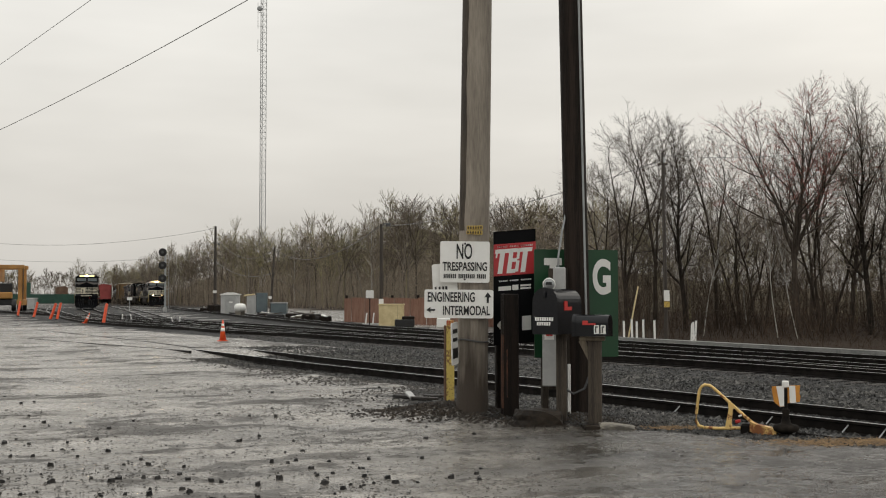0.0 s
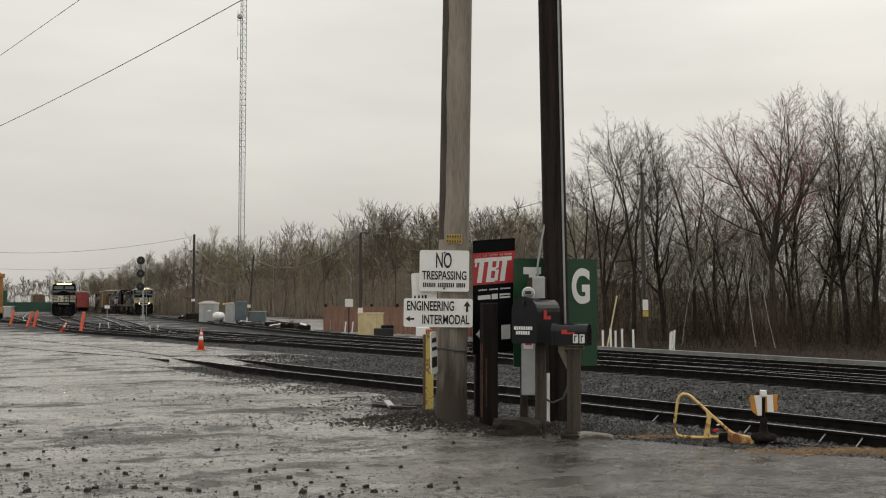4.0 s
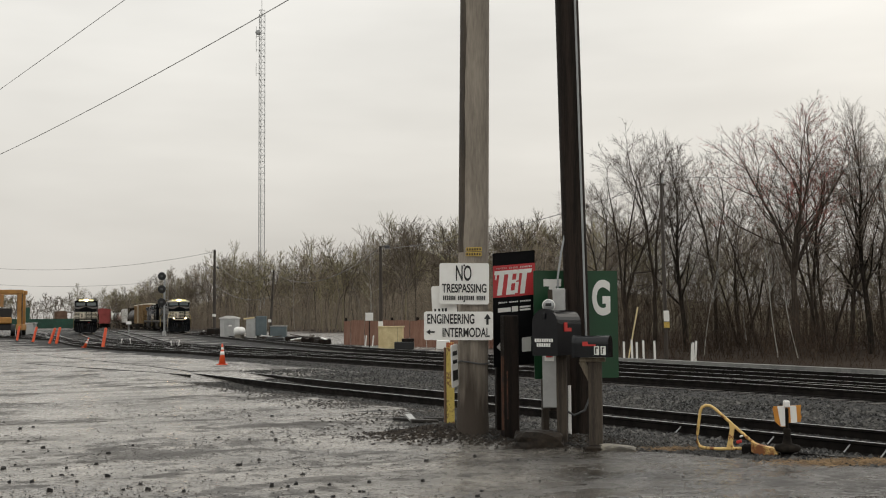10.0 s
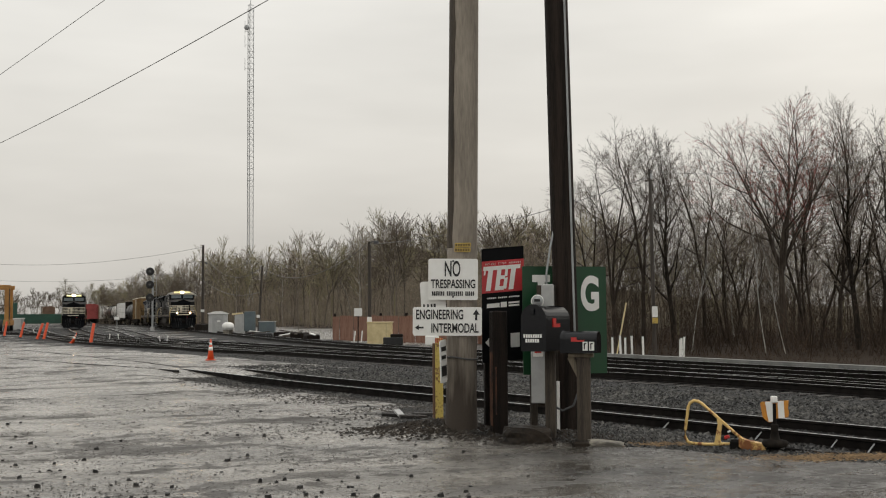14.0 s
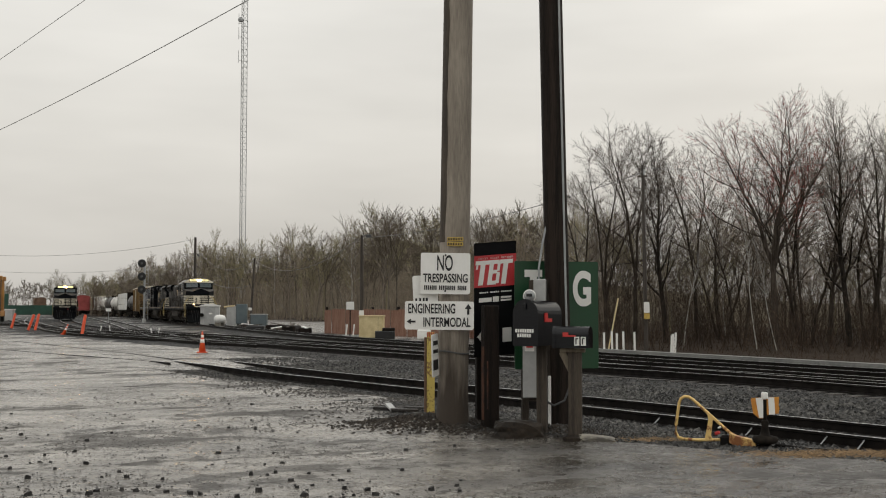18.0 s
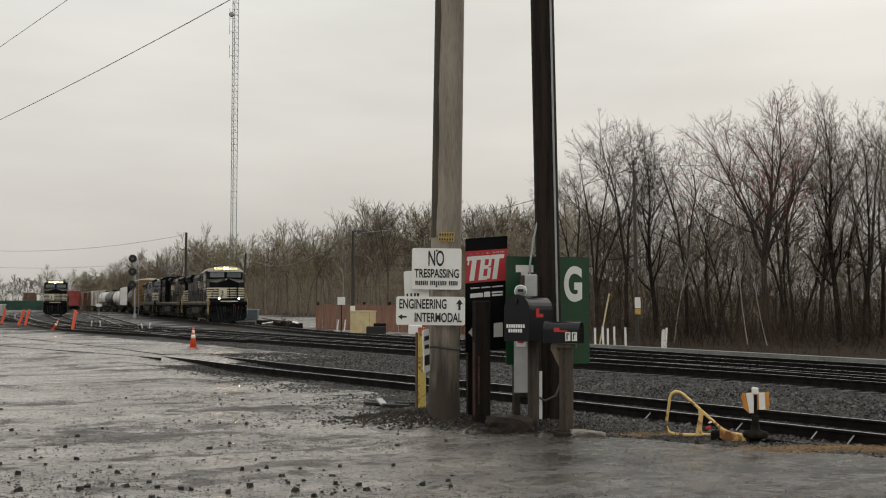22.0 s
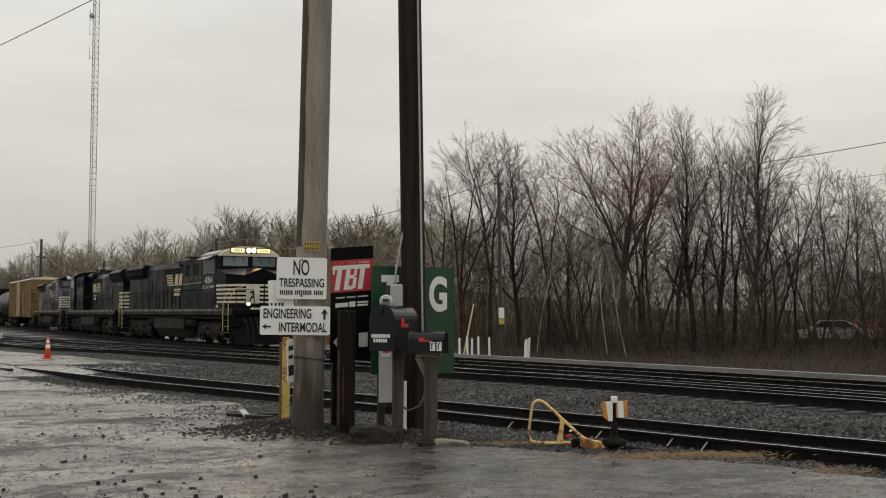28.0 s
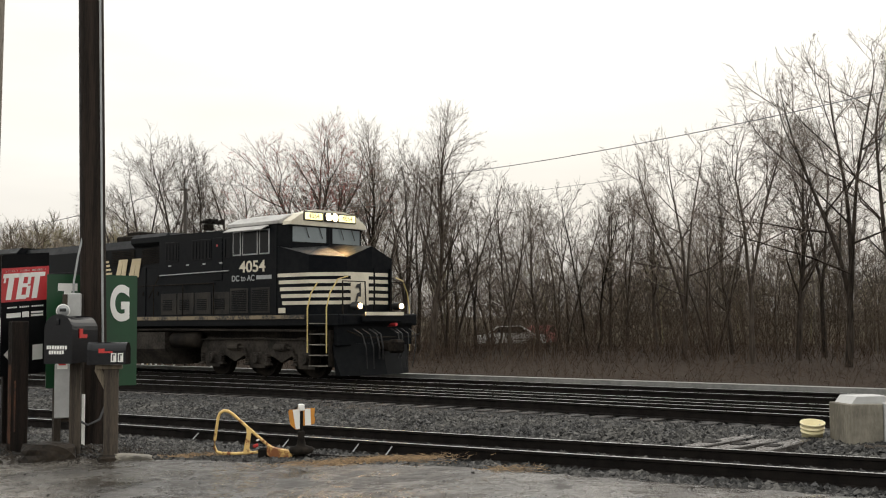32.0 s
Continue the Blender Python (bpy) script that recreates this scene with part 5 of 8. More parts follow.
# the moving train: (thing, distance of its middle behind the leading headlight, truck half-spacing, turned round)
TRAIN = []
lead = locomotive(I4, "black road locomotive with white nose stripes and headlights on", "4054")
TRAIN.append((lead, 8.72, 6.9, False))
second = locomotive(I4, "black locomotive running hood first behind the leader", "", lit=False, hood_stripes=True, roof=M_loco, hood_number="9152")
TRAIN.append((second, 8.72 + 23.3, 6.9, True))
third = locomotive(I4, "dark blue and black locomotive behind the second one", "", lit=False, hood_stripes=True, paint=M_blueloco, roof=M_loco)
TRAIN.append((third, 8.72 + 46.6, 6.9, False))
fourth = boxcar(I4, "ochre high boxcar with a white roof behind the locomotives", M_orangecar, M_locowhite, 9.3, 5.1)
TRAIN.append((fourth, 8.72 + 68.4, 7.1, False))
at_s = 8.72 + 68.4 + 9.3 + 0.9
for kind, lab, paint, half in (("t", "black tank car with a white end band", M_blacktank, 7.6), ("l", "flat car with white-wrapped lumber bundles", M_whitecar, 10.5),
                               ("t", "white tank car, grimy along the belly", M_whitetank, 7.6), ("t", "black tank car in the freight train", M_blacktank, 7.6),
                               ("t", "white tank car, grimy along the belly", M_whitetank, 7.6), ("b", "white boxcar in the freight train", M_whitecar, 9.3),
                               ("b", "brown boxcar in the freight train", M_browncar, 9.3), ("b", "red boxcar in the freight train", M_redcar, 9.3)):
    mid_s = at_s + half
    c = {"t": lambda: tank_car(I4, lab, paint, half), "l": lambda: load_car(I4, lab, paint, half), "b": lambda: boxcar(I4, lab, paint, M_locowhite, half)}[kind]()
    TRAIN.append((c, mid_s, half - 2.2, False))
    at_s = mid_s + half + 0.9


def motions():
    for ob, back, half, flip in TRAIN:
        rows = []
        for k in range(65):
            t = k * 0.5
            s = head_at(t) - back
            if s < half + 1:
                s = half + 1 - 0.0001 * (33 - t)
            rows.append((t, on_line(MAIN, s, half, flip)))
        walk(ob, rows)
    for tr in [o for o in lead.children if o.name.startswith("truck")]:
        for ws in tr.children:
            rows = []
            for k in range(321):
                t = k * 0.1
                rows.append((t, Matrix.Translation(ws.location.copy()) @ Matrix.Rotation((head_at(t) - head_at(0)) / 0.52, 4, "Y")))
            walk(ws, rows)


# ---- the poles, signs and letterboxes at the corner of the lot ----
def facing(x, y, z, turn=0.0, lean=0.0):
    """A pose whose x runs to the right, z up and -y towards the lot, turned about the upright."""
    return Matrix.Translation((x, y, z)) @ Matrix.Rotation(radians(turn), 4, "Z") @ Matrix.Rotation(radians(lean), 4, "Y")


FLAT = Matrix.Rotation(radians(90), 4, "X")


def wood_pole(name, x, y, r0, r1, h, leanx, material, label, sides=28):
    t = thing(name, Matrix.Translation((x, y, gz(x, y) - 0.3)), label, "utility pole")
    bm = bm_new()
    rings = []
    for i in range(41):
        u = i / 40
        r = (r0 + (r1 - r0) * u) * (1 + 0.12 * max(0, 1 - u * h / 0.7))
        z = u * (h + 0.3)
        ring = []
        for j in range(sides):
            a = 2 * math.pi * j / sides
            rr = r * (1 + 0.018 * noise.noise((math.cos(a) * 3, math.sin(a) * 3, z * 0.25)) + 0.02 * noise.noise((math.cos(a) * 9, math.sin(a) * 9, z * 0.12)))
            ring.append(bm.verts.new((rr * math.cos(a) + leanx * z, rr * math.sin(a), z)))
        rings.append(ring)
    for a, b in zip(rings, rings[1:]):
        for j in range(sides):
            bm.faces.new((a[j], a[(j + 1) % sides], b[(j + 1) % sides], b[j]))
    bm.faces.new(rings[-1])
    part("shaft", bm, material, t, smooth=True)
    return t


def rounded(w, h, r, n=4):
    out = []
    for cx, cz, a0 in ((w / 2 - r, h / 2 - r, 0), (-w / 2 + r, h / 2 - r, 90), (-w / 2 + r, -h / 2 + r, 180), (w / 2 - r, -h / 2 + r, 270)):
        for k in range(n + 1):
            a = radians(a0 + 90 * k / n)
            out.append((cx + r * math.cos(a), cz + r * math.sin(a)))
    return out


def plate(name, m, w, h, material, label, parent=None, category="sign", thick=0.012, r=0.03):
    bm = prism(bm_new(), rounded(w, h, r), 0, thick)
    ob = part(name, bm, material, parent)
    ob.matrix_basis = m
    if parent is None:
        tagged(ob, label, category)
    elif label:
        ob["label"] = label
    return ob


def letters(words, size, x, z, parent, material, wide=1.0, bold=0.0, fit=None):
    return text("lettering", words, size, Matrix.Translation((x, -0.004, z)) @ FLAT, material, parent, wide, bold=bold, fit=fit)


def bars(parent, material, spec, y=-0.002, name="lettering"):
    """Plain bars in place of writing, one part for each word."""
    words, last = [], None
    for q in spec:
        if last and q[2] == last[2] and 0 <= q[0] - last[1] < 0.025:
            words[-1].append(q)
        else:
            words.append([q])
        last = q
    for w in words:
        bm = bm_new()
        for x0, x1, z0, z1 in w:
            box(bm, (x0, y - 0.003, z0), (x1, y, z1))
        ob = part(name, bm, material, parent)
    return ob


def arrow(parent, x, z, turn, size, material):
    bm = prism(bm_new(), [(-0.1, -0.5), (0.1, -0.5), (0.1, 0.02), (0.32, 0.02), (0, 0.5), (-0.32, 0.02), (-0.1, 0.02)], -0.006, -0.001,
               Matrix.Translation((x, 0, z)) @ Matrix.Rotation(radians(turn), 4, "Y") @ Matrix.Diagonal((size, 1, size, 1)))
    return part("arrow", bm, material, parent)


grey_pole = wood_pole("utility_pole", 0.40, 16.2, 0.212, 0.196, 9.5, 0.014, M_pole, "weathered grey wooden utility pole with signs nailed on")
for z in (0.93,):
    bm = tube(bm_new(), [(0.226 * math.cos(a) + 0.015, 0.226 * math.sin(a), z + 0.3 + 0.02 * math.sin(a * 2)) for a in [k * math.pi / 8 for k in range(16)]], 0.012, 5, True)
    part("wire_band", bm, M_cable, grey_pole)
# thin ragged-edged strip, darker than the shaft, down the pole's left side
bm = bm_new()
rows_ = []
for i in range(50):
    z = 2.75 + i * 0.138
    r = 0.213 - 0.016 * z / 9.8
    w = 31 + 10 * noise.noise((z * 1.4, 3.0, 0.5)) + 5 * noise.noise((z * 5.0, 7.0, 0.5))
    edge = [(1.022, 168 + (31 + w) * k / 6) for k in range(7)]
    edge += [(0.96, a) for q, a in edge[::-6]]
    rows_.append([bm.verts.new((q * r * math.cos(radians(a)) + 0.014 * z, q * r * math.sin(radians(a)), z)) for q, a in edge])
for a, b in zip(rows_, rows_[1:]):
    for k in range(len(a)):
        bm.faces.new((a[k], a[(k + 1) % len(a)], b[(k + 1) % len(a)], b[k]))
part("bark_strip", bm, M_post, grey_pole, "dark strip down the side of the pole")
dark_pole = wood_pole("utility_pole", 1.875, 15.95, 0.168, 0.157, 9.5, -0.019, M_pole_dark, "dark tarred wooden utility pole with a conduit")

ns = plate("no_trespassing_sign", facing(0.300, 15.945, 2.138, 0, 0.6), 0.68, 0.565, M_white, "white no trespassing sign on the grey pole")
letters("NO", 0.3, -0.008, 0.145, ns, M_ink, bold=0.004, fit=(0.215, 0.215))
letters("TRESPASSING", 0.155, 0.0, -0.062, ns, M_ink, bold=0.003, fit=(0.61, 0.122))
bars(ns, M_ink, [(-0.29 + k * 0.0255, -0.273 + k * 0.0255, -0.225, -0.165) for k in range(23) if k not in (7, 17)])
for z in (0.25, -0.02, -0.24):
    part("bolt", cyl(bm_new(), (0.0, -0.012, z), (0.0, 0, z), 0.014, n=8), M_ink, ns)
en = plate("direction_sign", facing(0.217, 15.94, 1.563, 0, 0.5), 0.945, 0.39, M_white, "white direction sign with black arrows on the grey pole")
letters("ENGINEERING", 0.152, -0.105, 0.094, en, M_ink, bold=0.003, fit=(0.645, 0.135))
letters("INTERMODAL", 0.152, 0.105, -0.09, en, M_ink, bold=0.003, fit=(0.645, 0.13))
arrow(en, 0.395, 0.09, 0, 0.15, M_ink)
arrow(en, -0.385, -0.085, -90, 0.12, M_ink)
hid = plate("notice_sign", facing(0.025, 16.02, 1.885, 4, -3), 0.34, 0.46, M_white, "white notice sign half hidden behind another sign")
bars(hid, M_ink, [(-0.145, -0.12, -0.2, -0.08), (-0.09, -0.065, -0.2, -0.08), (-0.04, -0.015, -0.2, -0.08), (0.0, 0.03, -0.2, -0.08), (-0.06, -0.02, 0.06, 0.15)])
tag = plate("pole_tag", facing(0.437, 15.975, 2.612, 2, -1), 0.22, 0.055, M_yellow, "yellow number tag on the grey pole", thick=0.006, r=0.008)
bars(tag, M_ink, [(-0.1 + 0.035 * k, -0.08 + 0.035 * k, -0.016, 0.016) for k in range(6)])
tag = plate("pole_tag", facing(0.433, 15.975, 2.545, 2, 1), 0.22, 0.055, M_yellow, "yellow number tag on the grey pole", thick=0.006, r=0.008)
bars(tag, M_ink, [(-0.1 + 0.035 * k, -0.08 + 0.035 * k, -0.016, 0.016) for k in range(6)])

M_ruststreak = mat("rust_streak", (0.15, 0.05, 0.014), (0.022, 0.013, 0.010), 4.0, 0.7, 0.9, stretch=(4, 4, 0.8), fine=0.3)
# tall black panel sign on two tarred posts
tb = thing("panel_sign", facing(1.012, 16.42, 0, 8), "tall black and red panel sign with white blocks", "sign")
bm = prism(bm_new(), rounded(0.70, 1.60, 0.008, 1), 0, 0.02, Matrix.Translation((0, 0, 1.80)))
pan = part("panel", bm, M_signblack, tb)
bm = box(bm_new(), (-0.35, -0.005, 1.97), (0.35, -0.001, 2.42))
part("red_field", bm, M_red, tb, "red field")
bm = bm_new()
sl = 0.16
def slant(x0, x1, z0, z1):
    prism(bm, [(x0 + sl * (z0 - 2.02), z0), (x1 + sl * (z0 - 2.02), z0), (x1 + sl * (z1 - 2.02), z1), (x0 + sl * (z1 - 2.02), z1)], -0.010, -0.005)
slant(-0.372, -0.105, 2.288, 2.345)
slant(-0.352, -0.325, 2.225, 2.288)
slant(-0.285, -0.205, 2.0, 2.288)
slant(-0.135, -0.065, 2.0, 2.345)
slant(-0.065, 0.01, 2.29, 2.345)
slant(-0.065, 0.01, 2.155, 2.205)
slant(-0.065, 0.01, 2.0, 2.055)
slant(0.0, 0.045, 2.19, 2.33)
slant(0.0, 0.055, 2.015, 2.17)
slant(0.02, 0.245, 2.288, 2.345)
slant(0.095, 0.175, 2.0, 2.288)
part("white_block", bm, M_white, tb, "slanted white blocks")
bars(tb, M_white, [(-0.29 + 0.03 * k, -0.27 + 0.03 * k, 2.365, 2.39) for k in range(20) if k not in (6, 12)])
bars(tb, M_white, [(-0.26 + 0.03 * k, -0.24 + 0.03 * k, 1.885, 1.905) for k in range(18) if k not in (5, 11)])
bars(tb, M_white, [(-0.27, -0.06, 1.76, 1.82), (-0.04, 0.06, 1.755, 1.83), (0.09, 0.27, 1.80, 1.825), (0.09, 0.27, 1.76, 1.785)])
bm = prism(bm_new(), [(-0.30, 1.28), (-0.20, 1.18), (-0.20, 1.38)], -0.006, -0.002)
part("arrowhead", bm, M_white, tb)
bm = box(bm_new(), (0.12, -0.006, 1.18), (0.27, -0.002, 1.38))
part("white_block", bm, M_white, tb)
for ob in tb.children:
    for v in ob.data.vertices:
        v.co = (v.co.x * 0.865, v.co.y, v.co.z + 0.07 * v.co.x)
for x, y, h, rr in ((0.915, 16.0, 1.66, 0.105), (0.80, 16.5, 1.2, 0.06)):
    bm = box(bm_new(), (-rr, -rr, -0.35), (rr, rr, h), 0.015)
    ob = part("sign_post", bm, M_tiepost)
    ob.matrix_basis = Matrix.Translation((x, y, gz(x, y))) @ Matrix.Rotation(radians(12), 4, "Z")
    tagged(ob, "dark tarred square timber post with rust streaks", "post", "sign posts")
    if rr > 0.1:
        part("rust_streak", box(bm_new(), (-rr - 0.003, -rr + 0.03, 0.1), (-rr - 0.0005, rr - 0.06, 1.1)), M_ruststreak, ob)
        part("rust_streak", box(bm_new(), (-rr + 0.03, -rr - 0.003, 0.25), (-rr + 0.05, -rr - 0.0005, 0.9)), M_ruststreak, ob)

# green sign behind the dark pole
gr = thing("green_sign", facing(1.87, 16.28, 0, 14), "dark green sign board with a white letter", "sign")
bm = prism(bm_new(), rounded(1.24, 1.5, 0.008, 1), 0, 0.025, Matrix.Translation((0, 0, 1.57)))
part("board", bm, M_green, gr)
text("letter", "G", 0.65, Matrix.Translation((0.375, -0.006, 1.915)) @ FLAT, M_white, gr, 0.60, bold=0.024)
bars(gr, M_white, [(-0.48, -0.22, 2.10, 2.2), (-0.40, -0.30, 1.75, 2.1)], name="letter_part")
for x in (-0.45, 0.1):
    bm = box(bm_new(), (x - 0.045, 0.03, -0.3), (x + 0.045, 0.12, 2.1), 0.008)
    part("post", bm, M_post, gr)

# meter board with the electricity meter
eb = thing("electricity_meter", facing(1.54, 15.75, 0, -8), "grey electricity meter box on a weathered board", "meter box")
bm = box(bm_new(), (-0.20, 0.02, 0.45), (0.08, 0.16, 1.15), 0.012)
part("lower_cabinet", bm, M_boxgrey, eb)
bm = box(bm_new(), (-0.05, -0.02, 1.62), (0.12, 0.12, 2.06), 0.015)
part("meter_housing", bm, M_boxgrey, eb)
bm = lathe(bm_new(), [(0.0, 0.13), (0.058, 0.12), (0.076, 0.08), (0.08, 0.0)], 20, Matrix.Translation((-0.10, -0.0, 1.83)) @ Matrix.Rotation(radians(90), 4, "X"))
part("meter_dial", bm, M_galv, eb, "round glass meter face", smooth=True)
part("dial_ring", lathe(bm_new(), [(0.076, 0.05), (0.088, 0.05), (0.088, 0.075), (0.076, 0.08)], 20, Matrix.Translation((-0.10, -0.0, 1.83)) @ Matrix.Rotation(radians(90), 4, "X")), M_white, eb)
part("dial_plate", box(bm_new(), (-0.14, -0.135, 1.82), (-0.06, -0.13, 1.86)), M_ink, eb)
bm = box(bm_new(), (-0.12, 0.12, 0.4), (0.22, 0.15, 2.05), 0.006)
part("backboard", bm, M_post, eb)
bm = box(bm_new(), (-0.17, 0.012, 1.08), (-0.04, 0.018, 1.22))
part("warning_label", bm, M_white, eb)
bm = prism(bm_new(), [(-0.15, 1.13), (-0.06, 1.13), (-0.06, 1.17), (-0.10, 1.20), (-0.15, 1.17)], 0.004, 0.011)
part("warning_mark", bm, M_flag, eb)
bm = tube(bm_new(), [(0.02, 0.05, 2.04), (0.02, 0.05, 2.2), (0.07, 0.1, 2.55), (0.15, 0.2, 2.95), (0.2, 0.28, 3.4)], 0.014, 6)
part("conduit", bm, M_galv, eb)
bm = tube(bm_new(), [(0.16, 0.06, -0.1), (0.16, 0.06, 0.75)], 0.022, 6)
part("conduit", bm, M_white, eb)
bm = tube(bm_new(), [(0.1, 0.02, 0.42), (0.22, -0.05, 0.36), (0.36, 0.02, 0.42), (0.44, 0.08, 0.62), (0.46, 0.12, 0.95)], 0.016, 6)
part("cable", bm, M_cable, eb)
bm = tube(bm_new(), [(0.10 - 0.019 * z, -0.150 + 0.002 * z, z) for z in (1.5, 3.5, 5.5, 7.5, 9.4)], 0.017, 6)
part("conduit", bm, M_galv, dark_pole)


def mailbox(m, w, h, l, label):
    b = thing("mailbox", m, label, "mailbox", "mailboxes")
    prof = [(-w / 2, 0), (-w / 2, h - w / 2)] + [(-w / 2 * math.cos(a), h - w / 2 + w / 2 * math.sin(a)) for a in [radians(15 * k) for k in range(1, 12)]] + [(w / 2, h - w / 2), (w / 2, 0)]
    part("body", prism(bm_new(), prof, 0, l), M_mail, b)
    big = [(x * 1.07, z * 1.03 + (0 if z else -0.006)) for x, z in prof]
    bm = prism(bm_new(), big, -0.035, 0.012)
    d = part("door", bm, M_mail, b)
    part("door_knob", box(bm_new(), (-0.02, -0.06, h * 0.8), (0.02, -0.035, h * 0.93), 0.008), M_mail, d)
    bm = box(bm_new(), (w / 2, l * 0.25, h * 0.52), (w / 2 + 0.012, l * 0.25 + 0.17, h * 0.60))
    box(bm, (w / 2, l * 0.25, h * 0.60), (w / 2 + 0.012, l * 0.25 + 0.07, h * 0.72))
    part("flag", bm, M_flag, b, "red signal flag")
    return b


mb = mailbox(Matrix.Translation((1.335, 15.05, 1.18)) @ Matrix.Rotation(radians(-38), 4, "Z"), 0.36, 0.585, 0.57, "large black steel mailbox on a wooden post")
bars(mb, M_white, [(-0.15 + k * 0.036, -0.124 + k * 0.036, 0.17, 0.215) for k in range(8)] + [(-0.12 + k * 0.036, -0.094 + k * 0.036, 0.11, 0.155) for k in range(6)], -0.038)
mb2 = mailbox(Matrix.Translation((1.70, 14.80, 1.165)) @ Matrix.Rotation(radians(-115), 4, "Z"), 0.20, 0.27, 0.44, "black steel mailbox with a red flag on a wooden arm")
for y0 in (0.26, 0.345):
    np_ = part("number_patch", box(bm_new(), (0.102, y0, 0.03), (0.106, y0 + 0.065, 0.14)), M_white, mb2)
    bm = box(bm_new(), (0.107, y0 + 0.015, 0.045), (0.109, y0 + 0.03, 0.125))
    box(bm, (0.107, y0 + 0.028, 0.11), (0.109, y0 + 0.05, 0.125))
    part("number_bar", bm, M_ink, np_)
for x, y, h, w in ((1.56, 15.35, 1.17, 0.068), (1.925, 14.78, 1.10, 0.085)):
    bm = box(bm_new(), (-w, -w, -0.35), (w, w, h), 0.012)
    po = thing("mailbox_post", Matrix.Translation((x, y, gz(x, y))) @ Matrix.Rotation(radians(-10), 4, "Z"), "weathered square wooden mailbox post", "post", "mailbox posts")
    part("post", bm, M_post, po)
    if h < 1.15:
        part("arm", box(bm_new(), (-0.19, -0.09, h), (0.13, 0.09, h + 0.05), 0.006), M_freshpost, po, "pale newer wooden arm")
        bm = box(bm_new(), (-0.045, -0.04, 0), (0.035, 0.04, 0.30), 0.006, Matrix.Translation((-0.03, -0.02, 0.84)) @ Matrix.Rotation(radians(-26), 4, "Y"))
        part("brace", bm, M_freshpost, po)

# yellow stake with a small sign behind the grey pole
M_stakepaint = mat("flaking_yellow_paint", (0.62, 0.47, 0.12), (0.26, 0.15, 0.06), 3.0, 0.5, 0.8, fine=0.5, lo=0.5, hi=0.62)
st = thing("marker_stake", Matrix.Translation((0.13, 18.6, gz(0.13, 18.6))), "yellow marker stake with rust-brown edge", "stake")
part("stake", box(bm_new(), (-0.075, -0.03, -0.3), (0.05, 0.05, 1.28), 0.01), M_stakepaint, st)
part("rusty_edge", box(bm_new(), (-0.118, -0.02, -0.3), (-0.076, 0.06, 1.2), 0.01), M_browncar, st)
bm = bm_new()
for k in range(4):
    box(bm, (-0.07 + k * 0.03, -0.034, 1.2), (-0.055 + k * 0.03, -0.03, 1.28))
part("red_stripe", bm, M_red, st)
sm = plate("notice_sign", facing(0.165, 15.95, 1.02, 70, -4), 0.26, 0.58, M_white, "small white notice sign on the side of the pole")
bars(sm, M_ink, [(-0.09, 0.09, 0.14, 0.2), (-0.09, 0.09, 0.03, 0.08), (-0.1, 0.1, -0.2, -0.06)])

# derail: a folded yellow crowder frame and its stand beside the siding
de = thing("derail_frame", Matrix.Translation((3.47, 14.35, gz(3.4, 14.4) + 0.02)) @ Matrix.Rotation(radians(-24), 4, "Z") @ Matrix.Diagonal((0.9, 0.9, 0.92, 1)), "cream-yellow steel derail frame, paint chipped to rust", "derail")
M_derail = mat("chipped_yellow_paint", (0.70, 0.48, 0.17), (0.26, 0.10, 0.035), 13.0, 0.45, 0.75, lo=0.55, hi=0.60)
M_shoe = mat("rusted_yellow_paint", (0.62, 0.40, 0.13), (0.20, 0.07, 0.02), 7.0, 0.45, 0.75, lo=0.42, hi=0.58)
loop = [(-0.30, 0, 0.035), (-0.37, 0, 0.055), (-0.405, 0, 0.12), (-0.40, 0, 0.22), (-0.355, 0, 0.52), (-0.33, 0, 0.575), (-0.28, 0, 0.605), (-0.22, 0, 0.60), (-0.16, 0, 0.565), (0.10, 0, 0.34), (0.30, 0, 0.17), (0.42, 0, 0.075)]
part("upper_bar", tube(bm_new(), loop, 0.021, 8), M_derail, de, smooth=True)
part("lower_bar", tube(bm_new(), [(-0.30, 0, 0.035), (-0.1, 0, 0.03), (0.22, 0, 0.05)], 0.021, 8), M_derail, de, smooth=True)
part("strut", prism(bm_new(), [(-0.01, 0.03), (0.10, 0.03), (0.075, 0.10), (0.10, 0.30), (0.15, 0.315), (0.03, 0.41), (0.045, 0.30)], -0.02, 0.02), M_derail, de)
bm = prism(bm_new(), [(0.33, 0.15), (0.42, 0.11), (0.60, 0.075), (0.66, 0.06), (0.68, 0.0), (0.66, -0.06), (0.44, -0.04), (0.33, 0.02)], -0.07, 0.07)
part("shoe", bm, M_shoe, de, "rust-streaked yellow derail shoe")
part("hinge", box(bm_new(), (0.20, -0.05, -0.08), (0.36, 0.06, 0.11), 0.03), M_railtop, de)
part("red_tape", box(bm_new(), (0.17, -0.06, 0.05), (0.245, -0.02, 0.095), 0.01, Matrix.Rotation(radians(-20), 4, "Y")), M_flag, de)
part("white_tape", box(bm_new(), (0.24, -0.075, 0.12), (0.285, -0.03, 0.145), 0.008, Matrix.Rotation(radians(-20), 4, "Y")), M_white, de)
sd = thing("switch_stand", Matrix.Translation((4.12, 14.05, gz(4.1, 14.05))), "low switch stand with orange and white target blades", "switch stand")
M_target = mat("orange_target_paint", (0.62, 0.27, 0.03), (0.50, 0.20, 0.03), 6.0, 0.5)
SZ = -gz(4.1, 14.05)
part("mast", cyl(bm_new(), (0, 0, 0.0), (0, 0, SZ + 0.56), 0.024, n=10), M_railtop, sd)
part("base", box(bm_new(), (-0.10, -0.12, -0.05), (0.10, 0.12, SZ + 0.02), 0.03), M_railtop, sd)
